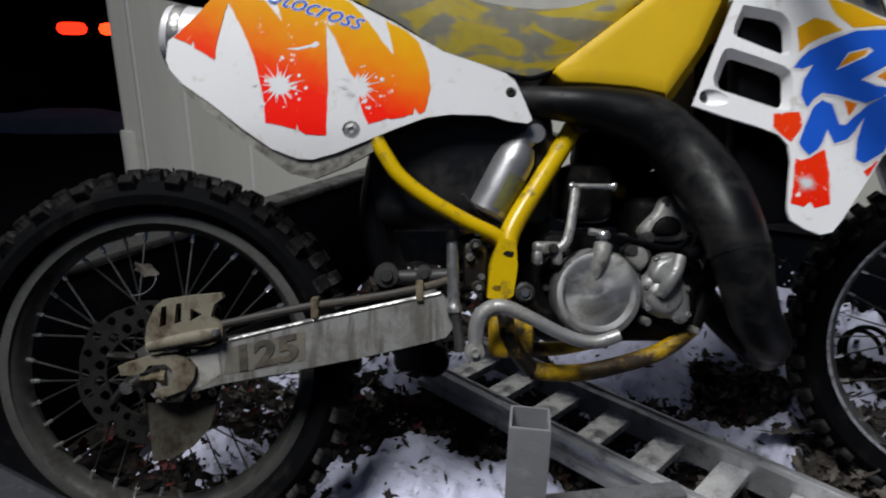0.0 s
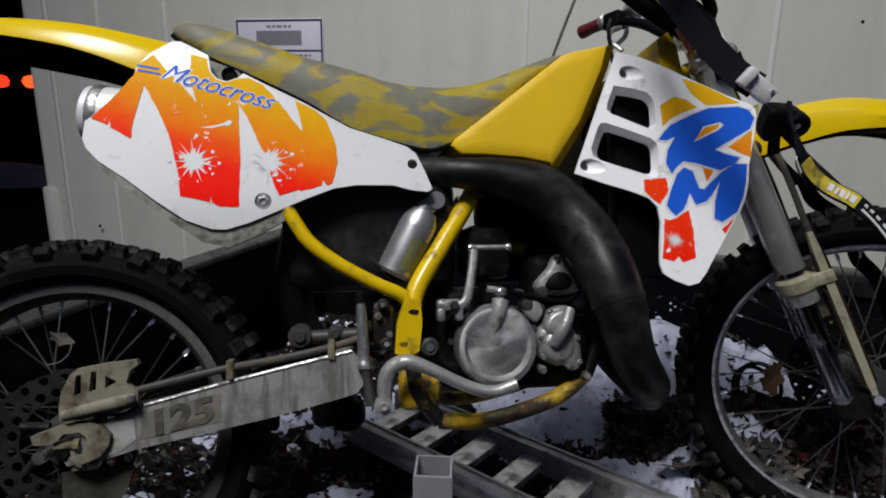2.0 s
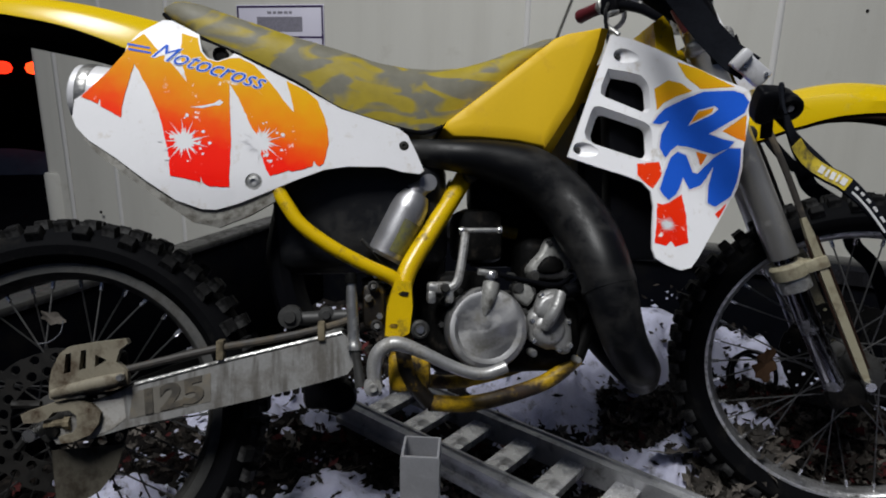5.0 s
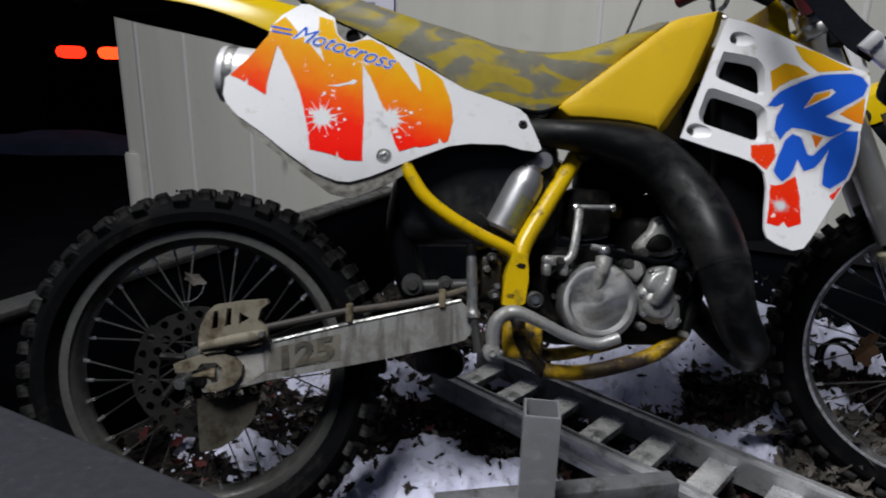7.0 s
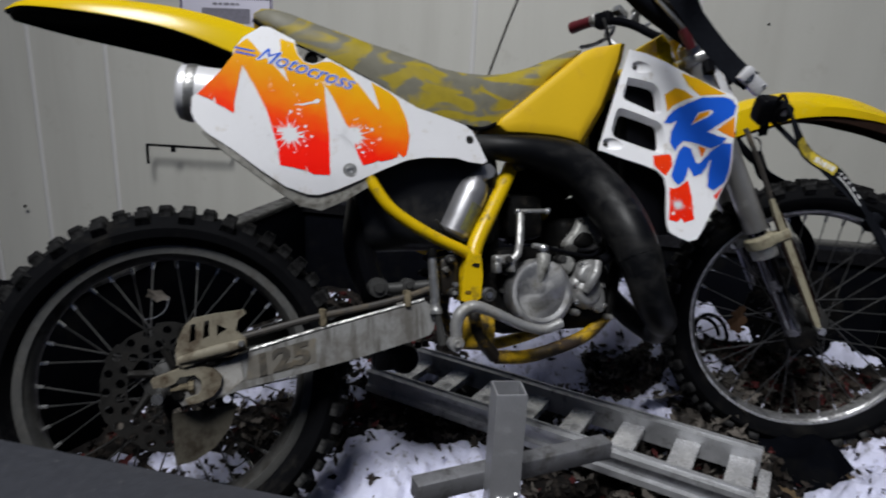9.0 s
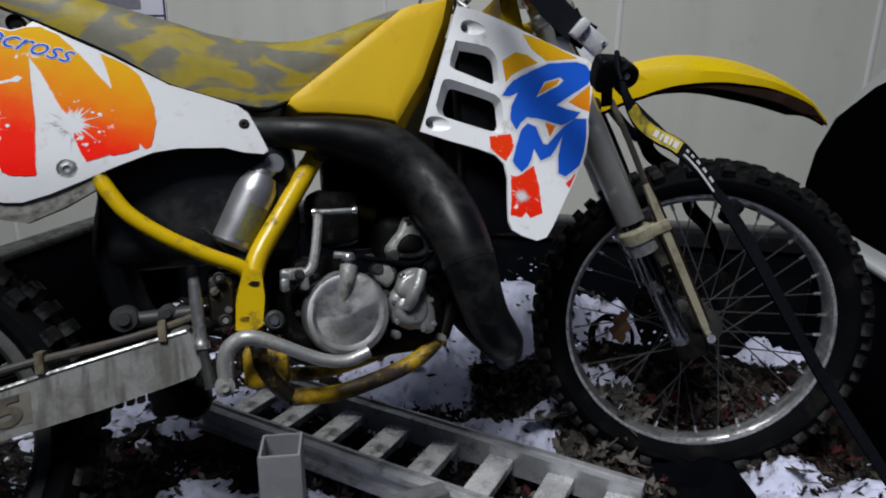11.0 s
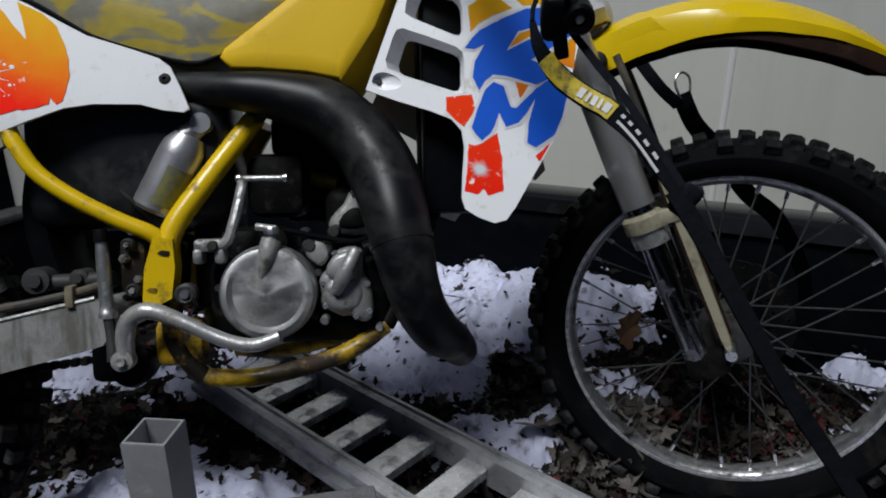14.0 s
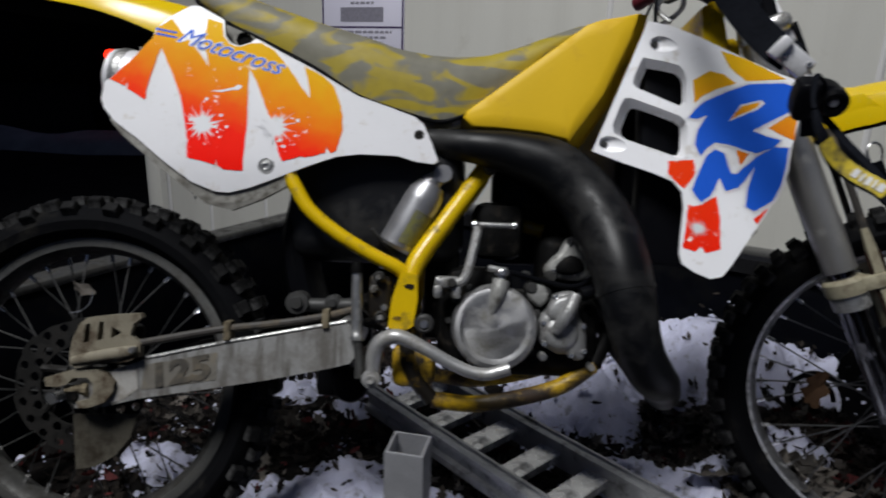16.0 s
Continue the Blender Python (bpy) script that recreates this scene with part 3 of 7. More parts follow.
def wall():
    w = thing("wall_back", "beige painted metal wall with upright ribs", "wall", WALL, kind="structure")
    left, right, top = -2.60, 9.0, 4.6
    prof = [(left, 0.0), (-2.47, 0.012), (-2.445, 0.0), (-2.425, 0.006), (-2.03, 0.060), (-1.995, 0.0), (-1.48, 0.040), (-1.45, 0.0), (right, 0.0), (right, 0.12), (left, 0.12)]
    part("panel", loft([[(x, y, z) for x, y in prof] for z in (0, top)]), M_WALL, w, smooth=False)
    # rounded corner post and ribs
    part("corner_post", lathe([(0.055, 0), (0.055, top)], (left, 0.055, 0), 24, axis="z"), M_WALL, w)
    part("corner_skirt", lathe([(0.088, 0), (0.088, 0.82), (0.082, 0.84), (0.050, 0.842)], (left, 0.055, 0), 24, axis="z"), M_WALL, w, "thicker skirt round the foot of the corner post")
    rib = loft([[(x, y, z) for x, y in ((-0.018, 0.002), (-0.013, -0.004), (-0.005, -0.008), (0.005, -0.008), (0.013, -0.004), (0.018, 0.002))] for z in (0, top)])
    me = finish(rib, "rib", M_RIB)
    for x in RIBS:
        ob = new("rib", me)
        ob.parent = w
        ob.matrix_basis = pose(x, 0, 0)
    return w


RIBS = [-2.43, -2.0, -1.46, 0.93, 2.215, 3.555, 4.9, 6.2, 7.5]
wall()


def wall_fittings():
    random.seed(4)
    s = thing("warning_sign", "white enamel notice with dark purple border on the beige wall", "sign", WALL)
    x0, x1, z0, z1 = -0.92, -0.315, 1.55, 2.012
    part("plate", box((x0, -0.012, z0), (x1, -0.004, z1), 0.002), M_SIGN, s)
    bm = bmesh.new()
    for lo, hi in (((x0 + 0.004, z1 - 0.018), (x1 - 0.004, z1 - 0.006)), ((x0 + 0.004, z0 + 0.006), (x1 - 0.004, z0 + 0.018)), ((x0 + 0.004, z0 + 0.018), (x0 + 0.016, z1 - 0.018)), ((x1 - 0.016, z0 + 0.018), (x1 - 0.004, z1 - 0.018)), ((x0 + 0.016, 1.815), (x1 - 0.016, 1.826))):
        box((lo[0], -0.0135, lo[1]), (hi[0], -0.0125, hi[1]), bm=bm)
    part("border", bm, M_SIGNP, s, "dark purple border and rule")
    bm = bmesh.new()
    box((-0.775, -0.0135, 1.853), (-0.461, -0.0125, 1.940), bm=bm)
    part("picture_block", bm, M_SIGNG, s, "grey printed block")
    for i, (a, b) in enumerate(((-0.70, -0.53), (-0.83, -0.40), (-0.80, -0.44), (-0.78, -0.46), (-0.82, -0.42))):
        z = (1.958, 1.785, 1.752, 1.720, 1.688)[i]
        x = a
        while x < b:
            wdt = random.uniform(0.02, 0.055)
            part("print_bar", box((x, -0.0135, z), (min(b, x + wdt), -0.0125, z + 0.014)), M_SIGNG, s)
            x += wdt + 0.010
    h = thing("wall_bracket", "thin black steel hanging bracket on the beige wall", "bracket", WALL)
    part("arm", box((-1.158, -0.116, 1.072), (-0.60, -0.104, 1.088), 0.002), M_BLACK, h)
    part("drop", box((-1.160, -0.117, 0.955), (-1.145, -0.103, 1.071), 0.002), M_BLACK, h)
    part("clip", box((-0.985, -0.120, 1.042), (-0.960, -0.100, 1.0715), 0.003), M_BLACK, h)
    part("stay", rod((-0.61, -0.104, 1.080), (-0.61, 0.0, 1.080), 0.008), M_BLACK, h)
    c = thing("hanging_cable", "thin grey cable hanging down the beige wall", "cable", WALL)
    part("cord", tube([(1.42, -0.012, 2.9), (1.30, -0.012, 2.4), (1.19, -0.012, 2.09), (1.09, -0.014, 1.80), (1.02, -0.014, 1.55), (0.99, -0.02, 1.2)], 0.0045, 8, 5), M_GREYP, c)
    for x, z, r in ((-2.18, 0.577, 0.012), (2.6, 1.957, 0.008), (0.17, 1.60, 0.007)):
        d = thing("bolt_head", "small dark bolt head on the beige wall", "bolt", WALL)
        part("head", lathe([(0.001, -0.006), (r * 0.7, -0.006), (r, -0.002), (r, 0.001)], (x, 0, z), 10), M_BLACK, d)


wall_fittings()


def far_car():
    c = thing("parked_car", "dark car with lit red tail lamps far across the yard", "car", pose(-6.31, 12.0, GROUND, 0, 0, 28))
    prof = [(-0.85, 0.35), (-0.9, 0.62), (-0.88, 1.3), (-0.86, 1.5), (-0.8, 1.75), (-0.7, 1.85), (0.7, 1.85), (0.8, 1.75), (0.86, 1.5), (0.88, 1.3), (0.9, 0.62), (0.85, 0.35)]
    secs = [[(x * k, y, 0.35 + (z - 0.35) * h) for x, z in prof] for y, k, h in ((0, 0.96, 0.92), (0.12, 1, 1), (3.0, 1, 1), (3.1, 1, 0.7), (4.2, 0.95, 0.6))]
    part("body", loft(secs), M_CAR, c)
    for s, mt, lb in ((-1, M_TAIL, "lit red tail lamp"), (1, M_TAIL2, "lit orange tail lamp")):
        part("tail_light", box((s * 0.33 - 0.24, -0.06, 1.50), (s * 0.33 + 0.24, 0.03, 1.71), 0.10), mt, c, lb)
    for s in (-1, 1):
        for y in (0.7, 3.5):
            w = part("wheel", lathe([(0.001, -0.1), (0.2, -0.1), (0.33, -0.08), (0.34, 0), (0.33, 0.08), (0.2, 0.1), (0.001, 0.1)], (0, 0, 0), 24, axis="x"), M_RUBBER_C, c)
            w.matrix_basis = pose(s * 0.78, y, 0.34)


far_car()

# ---- the pickup that carries everything: x along the bed to the cab, y across to the far side ----
TRUCK = pose(0, 0, 0, 0, 0, TRUCK_YAW)
NEAR, FAR, TAIL, HEAD = 0.30, 2.02, -1.23, 0.92


def pickup():
    t = thing("pickup_truck", "white pickup with a black lined bed and tailgate closed", "truck", TRUCK)
    part("bed_floor", box((TAIL, NEAR, FLOOR - 0.06), (HEAD, FAR, FLOOR - 0.02), 0.004), M_BED, t, "black ribbed bed floor under snow")
    for name, y0, y1, out in (("near", NEAR, NEAR - 0.05, -1), ("far", FAR, FAR + 0.05, 1)):
        lo, hi = min(y0, y1), max(y0, y1)
        part("bed_side", box((TAIL, lo, FLOOR - 0.3), (HEAD, hi, RAIL - 0.03), 0.01), M_BED, t)
        cap_lo, cap_hi = (NEAR - 0.155, NEAR + 0.012) if out < 0 else (FAR - 0.012, FAR + 0.12)
        secs = []
        for x in np.linspace(TAIL - 0.04, HEAD, 24):
            h = 0.002 * noise.noise((x * 4, 0, 2 + out))
            ring = [(cap_lo, RAIL - 0.055), (cap_lo, RAIL - 0.012), (cap_lo + 0.014, RAIL), (cap_lo + 0.05, RAIL + 0.004), (cap_hi - 0.05, RAIL + 0.004), (cap_hi - 0.012, RAIL), (cap_hi, RAIL - 0.012), (cap_hi, RAIL - 0.055)]
            secs.append([(x, y, z + h) for y, z in ring])
        part("rail_cap", loft(secs), M_RAIL if out < 0 else M_CAPFAR, t, "weathered black plastic rail cap")
        q0, q1 = (NEAR - 0.15, NEAR - 0.051) if out < 0 else (FAR + 0.051, FAR + 0.11)
        part("fender_panel", box((TAIL - 0.03, q0, GROUND + 0.35), (HEAD + 0.05, q1, RAIL - 0.056), 0.02), M_TRUCK, t, "white painted outer bed panel")
    part("tailgate", box((TAIL - 0.06, NEAR - 0.05, FLOOR - 0.05), (TAIL - 0.001, FAR + 0.05, RAIL - 0.02), 0.012), M_BED, t, "black inner face of the closed tailgate")
    part("tailgate_cap", box((TAIL - 0.07, NEAR, RAIL - 0.019), (TAIL + 0.005, FAR, RAIL + 0.004), 0.008), M_RIM, t, "worn bright edge along the tailgate top")
    part("bulkhead", box((HEAD, NEAR - 0.02, FLOOR - 0.1), (HEAD + 0.05, FAR + 0.02, RAIL - 0.005), 0.012), M_BED, t, "black front wall of the bed")
    part("bulkhead_cap", box((HEAD - 0.01, NEAR, RAIL - 0.0045), (HEAD + 0.07, FAR, RAIL + 0.02), 0.01), M_TRUCK, t, "white painted lip of the bed's front wall")
    # cab with a dark rear window
    mid = (FAR + NEAR) / 2
    flank = [(2.45, GROUND + 0.4), (2.48, 0.40), (2.475, 0.575), (2.435, 0.70), (2.325, 0.825), (2.10, 0.945), (1.97, 1.01), (1.80, 1.035)]
    ring = [(2 * mid - y, z) for y, z in flank] + [(mid, 1.06)] + flank[::-1]
    secs = [[(x, mid + (y - mid) * k, z) for y, z in ring] for x, k in ((HEAD + 0.094, 0.985), (HEAD + 0.13, 1.0), (HEAD + 1.3, 1.0))]
    part("cab", loft(secs), M_TRUCK, t, "white painted cab")
    edge = [(2.40, 0.36), (2.445, 0.575), (2.405, 0.69), (2.29, 0.812), (2.06, 0.916), (1.85, 0.972)]
    win = [(2 * mid - y, z) for y, z in edge] + edge[::-1]
    bm = bmesh.new()
    a = [bm.verts.new((HEAD + 0.086, y, z)) for y, z in win]
    b = [bm.verts.new((HEAD + 0.092, y, z)) for y, z in win]
    bm.faces.new(a)
    bm.faces.new(b[::-1])
    for i in range(len(a)):
        bm.faces.new((a[i], a[(i + 1) % len(a)], b[(i + 1) % len(a)], b[i]))
    part("rear_window", bm, M_GLASS, t, "dark rear window of the cab", smooth=False)
    for x in (TAIL + 0.62, HEAD + 1.75):
        for y in (NEAR - 0.02, FAR + 0.02):
            wh = part("wheel", lathe([(0.001, -0.09), (0.19, -0.09), (0.33, -0.075), (0.34, -0.05), (0.34, 0.05), (0.33, 0.075), (0.19, 0.09), (0.001, 0.09)], (0, 0, 0), 32), M_RUBBER_C, t, "black road tyre", m=pose(x, y, GROUND + 0.34))
            part("wheel_rim", lathe([(0.001, -0.095), (0.15, -0.095), (0.19, -0.0905)], (0, 0, 0), 24), M_RIM, wh)
    part("hood", box((HEAD + 1.305, NEAR - 0.30, GROUND + 0.35), (HEAD + 2.3, FAR + 0.30, RAIL + 0.02), 0.08, seg=3), M_TRUCK, t, "white painted bonnet")
    part("tailgate_skin", box((TAIL - 0.10, NEAR - 0.05, GROUND + 0.4), (TAIL - 0.0605, FAR + 0.05, RAIL - 0.03), 0.012), M_TRUCK, t, "white painted outer tailgate")
    return t


pickup()


def bed_height(x, y):
    """Height of the snow and litter over the bed, in the truck's frame."""
    d = (y - NEAR) / (FAR - NEAR)
    u = (x - TAIL) / (HEAD - TAIL)
    h = FLOOR + 0.012 + 0.035 * (noise.noise((x * 3.1, y * 3.1, 0)) + 0.6) + 0.02 * noise.noise((x * 9, y * 9, 4)) + 0.01 * noise.noise((x * 22, y * 22, 8))
    h += 0.16 * max(0, 1 - math.hypot((x - 0.62) / 0.5, (y - 0.55) / 0.42)) ** 0.7
    h += 0.05 * max(0, 1 - math.hypot((x + 0.2) / 0.7, (y - 1.75) / 0.25))
    h += 0.17 * max(0, 1 - math.hypot((x - 0.42) / 0.40, (y - 1.56) / 0.27)) ** 0.8
    return max(h, FLOOR + 0.004)


def bed_surface():
    nx, ny = 110, 90
    vs, fs = [], []
    for j in range(ny):
        for i in range(nx):
            x = TAIL + 0.004 + (HEAD - TAIL - 0.008) * i / (nx - 1)
            y = NEAR + 0.004 + (FAR - NEAR - 0.008) * j / (ny - 1)
            vs.append((x, y, bed_height(x, y)))
    for j in range(ny - 1):
        for i in range(nx - 1):
            a = j * nx + i
            fs.append((a, a + 1, a + nx + 1, a + nx))
    me = bpy.data.meshes.new("leaf_litter")
    me.from_pydata(vs, [], fs)
    for p in me.polygons:
        p.use_smooth = True
    me.materials.append(M_LITTER)
    ob = new("leaf_litter", me)
    ob.matrix_basis = TRUCK
    tagged(ob, "dark wet leaf litter covering the truck bed floor", "leaves", kind="stuff")


# patches of snow lying on the litter: centre, reach along and across, depth
SNOW = [(-0.22, 1.98, 0.42, 0.30, 0.16), (-0.18, 1.66, 0.22, 0.17, 0.055), (0.05, 1.85, 0.19, 0.16, 0.12), (0.03, 1.72, 0.11, 0.08, 0.06), (0.30, 2.0, 0.45, 0.18, 0.09), (0.80, 2.0, 0.13, 0.11, 0.038), (0.20, 1.84, 0.13, 0.10, 0.055), (-0.26, 1.58, 0.26, 0.20, 0.055), (-0.46, 0.88, 0.30, 0.19, 0.075), (-0.30, 0.97, 0.12, 0.09, 0.04), (-0.95, 0.80, 0.16, 0.14, 0.025), (0.80, 1.90, 0.08, 0.08, 0.015), (0.10, 1.92, 0.15, 0.13, 0.035), (0.36, 1.97, 0.18, 0.10, 0.035), (0.74, 0.90, 0.44, 0.42, 0.20), (0.88, 1.20, 0.14, 0.16, 0.06), (0.63, 1.30, 0.12, 0.08, 0.08), (0.16, 1.59, 0.06, 0.05, 0.07), (0.21, 1.63, 0.07, 0.05, 0.07), (0.20, 1.48, 0.06, 0.06, 0.07), (0.29, 1.47, 0.08, 0.06, 0.07), (0.20, 1.95, 0.20, 0.15, 0.10), (0.77, 1.95, 0.06, 0.06, 0.05), (0.71, 1.58, 0.05, 0.05, 0.03), (0.12, 1.37, 0.10, 0.09, 0.04), (-0.62, 1.45, 0.2, 0.14, 0.03), (0.05, 1.36, 0.19, 0.13, 0.055), (-0.6, 1.9, 0.2, 0.1, 0.03), (-0.86, 1.32, 0.13, 0.06, 0.06), (-0.98, 1.22, 0.15, 0.10, 0.075), (-1.02, 1.14, 0.12, 0.08, 0.06), (-0.74, 1.24, 0.08, 0.05, 0.04)]
BARE = [(-0.06, 1.64, 0.09, 0.09, 0.05), (0.03, 1.55, 0.12, 0.09, 0.05), (0.38, 1.58, 0.24, 0.18, 0.06), (-0.80, 1.05, 0.14, 0.13, 0.05), (0.43, 1.20, 0.15, 0.14, 0.08), (0.45, 1.85, 0.12, 0.10, 0.05), (0.72, 1.76, 0.20, 0.10, 0.06), (0.52, 1.50, 0.16, 0.12, 0.10)]


def snow_height(x, y):
    h = -0.014
    for cx, cy, rx, ry, d in SNOW:
        h += d * max(0.0, 1 - math.hypot((x - cx) / rx, (y - cy) / ry) ** 1.6)
    for cx, cy, rx, ry, d in BARE:
        h -= d * max(0.0, 1 - math.hypot((x - cx) / rx, (y - cy) / ry))
    h += 0.024 * noise.noise((x * 10, y * 10, 5)) + 0.018 * noise.noise((x * 27, y * 27, 2)) + 0.013 * noise.noise((x * 60, y * 60, 7)) + 0.006 * noise.noise((x * 130, y * 130, 3))
    return h


def bed_snow():
    nx, ny = 300, 240
    vs, fs = [], []
    for j in range(ny):
        for i in range(nx):
            x = TAIL + 0.006 + (HEAD - TAIL - 0.012) * i / (nx - 1)
            y = NEAR + 0.006 + (FAR - NEAR - 0.012) * j / (ny - 1)
            vs.append((x, y, bed_height(x, y) + min(0.19, max(-0.015, snow_height(x, y)))))
    for j in range(ny - 1):
        for i in range(nx - 1):
            a = j * nx + i
            q = (a, a + 1, a + nx + 1, a + nx)
            if any(vs[k][2] > bed_height(vs[k][0], vs[k][1]) - 0.006 for k in q):
                fs.append(q)
    me = bpy.data.meshes.new("bed_snow")
    me.from_pydata(vs, [], fs)
    for p in me.polygons:
        p.use_smooth = True
    me.materials.append(M_SNOWC)
    ob = new("bed_snow", me)
    ob.matrix_basis = TRUCK
    tagged(ob, "patches of trodden greyish snow on the leaf litter", "snow", kind="stuff")


bed_surface()
bed_snow()


# where the pale scraps gather: centre and spread along, centre and spread across
PALE = [(0.08, 0.28, 1.08, 0.22)] * 3 + [(0.05, 0.08, 1.55, 0.08)] * 2 + [(-0.90, 0.16, 1.02, 0.10)] + [(0.47, 0.15, 1.57, 0.14)] * 4


def leaves():
    rng = random.Random(5)
    for name, mt, lb, count in (("brown_leaves", M_LEAF, "curled dead brown oak leaves scattered on the snow", 4200), ("red_leaves", M_LEAF2, "dead red-brown leaves scattered on the snow", 1300), ("heaped_leaves", M_LITTER_PALE, "larger pale brown leaves heaped against the tyre", 210), ("pale_leaves", M_LITTER_PALE, "pale frosted leaf scraps round the loading ramp", 2300), ("leaf_scraps", M_LEAF, "small dark leaf scraps lying on the snow", 900)):
        vs, fs = [], []
        for _ in range(count):
            heap = name == "heaped_leaves"
            while True:
                if heap:
                    x, y = rng.gauss(0.275, 0.055), rng.gauss(1.33, 0.045)
                    break
                if name == "pale_leaves":
                    gx, dx, gy, dy = rng.choice(PALE)
                    x, y = rng.gauss(gx, dx), rng.gauss(gy, dy)
                    if snow_height(x, y) > 0.01 or not (TAIL + 0.05 < x < HEAD - 0.05 and NEAR + 0.1 < y < FAR - 0.05):
                        continue
                    break
                x, y = rng.uniform(TAIL + 0.05, HEAD - 0.05), rng.uniform(NEAR + 0.05, FAR - 0.05)
                if rng.random() < 0.35:
                    x, y = rng.gauss(0.42, 0.22), rng.gauss(1.50, 0.18)
                    if not (TAIL + 0.05 < x < HEAD - 0.05 and NEAR + 0.05 < y < FAR - 0.05):
                        continue
                if (snow_height(x, y) > 0.0) if name == "leaf_scraps" else (snow_height(x, y) < 0.012 * rng.random() ** 3):
                    break
            s, a = rng.uniform(0.005, 0.020) * (1.7 if rng.random() < 0.15 else 1), rng.uniform(0, 6.28)
            if heap:
                s *= 2.0
            if name == "leaf_scraps":
                s *= 0.75
            tilt = Euler((rng.uniform(-1.4, 1.4), rng.uniform(-1.4, 1.4), a)).to_matrix()
            c = Vector((x, y, bed_height(x, y) + max(0, snow_height(x, y)) + 0.004 + rng.uniform(0, 0.020) + (0.115 * rng.random() * max(0, 1 - math.hypot(x - 0.275, y - 1.33) / 0.13) if heap else 0)))
            n0 = len(vs)
            shape = [(0, -1.1), (0.35, -0.6), (0.2, -0.4), (0.6, -0.1), (0.35, 0.05), (0.6, 0.45), (0.25, 0.5), (0, 1.1), (-0.25, 0.5), (-0.6, 0.45), (-0.35, 0.05), (-0.6, -0.1), (-0.2, -0.4), (-0.35, -0.6)]
            curl = rng.uniform(0.1, 0.8)
            for p, q in shape:
                vs.append(tuple(c + tilt @ Vector((p * s, q * s, curl * s * (p * p + 0.4 * q * q)))))
            vs.append(tuple(c))
            k = len(shape)
            fs += [(n0 + i, n0 + (i + 1) % k, n0 + k) for i in range(k)]
        me = bpy.data.meshes.new(name)
        me.from_pydata(vs, [], fs)
        me.materials.append(mt)
        ob = new(name, me)
        ob.matrix_basis = TRUCK
        tagged(ob, lb, "leaves", kind="stuff")


leaves()


def oak_leaf(x, y, z, s, rx, ry, rz):
    bm = bmesh.new()
    side = [(0.0, -1.0), (0.06, -0.75), (0.30, -0.62), (0.16, -0.45), (0.46, -0.22), (0.22, -0.08), (0.55, 0.20), (0.25, 0.30), (0.42, 0.60), (0.18, 0.66), (0.0, 1.0)]
    rib = [bm.verts.new((0, q * s, 0.06 * s * q * q)) for p, q in side]
    for k in (-1, 1):
        edge = [rib[0]] + [bm.verts.new((k * p * s, q * s, s * (0.45 * p * p + 0.06 * q * q + 0.06 * math.sin(7 * q)))) for p, q in side[1:-1]] + [rib[-1]]
        for i in range(len(side) - 1):
            f = [v for j, v in enumerate((rib[i], edge[i], edge[i + 1], rib[i + 1])) if v not in (rib[i], edge[i], edge[i + 1], rib[i + 1])[:j]]
            if len(f) > 2:
                bm.faces.new(f)
    rod((0, -1.0 * s, 0.06 * s), (0.1 * s, -1.5 * s, 0.12 * s), 0.0012, 5, bm)
    ob = part("oak_leaf", bm, M_TANLEAF, m=TRUCK @ pose(x, y, bed_height(x, y) + max(0, snow_height(x, y)) + z, rx, ry, rz), angle=1.0)
    tagged(ob, "curled tan oak leaf lying on the litter", "leaf", "oak leaves on the truck bed")


for leaf_at in ((0.40, 1.06, 0.02, 0.038, 15, 10, 60), (0.66, 1.24, 0.03, 0.045, -30, 20, 20), (0.55, 1.16, 0.012, 0.026, 20, -12, 130), (0.57, 1.29, 0.012, 0.024, -25, 15, 80), (0.69, 1.20, 0.035, 0.036, 35, -20, 200), (0.30, 1.34, 0.05, 0.034, 25, 25, 10), (0.23, 1.33, 0.04, 0.030, -20, 30, 110), (0.33, 1.29, 0.03, 0.032, 40, 0, 300)):
    oak_leaf(*leaf_at)


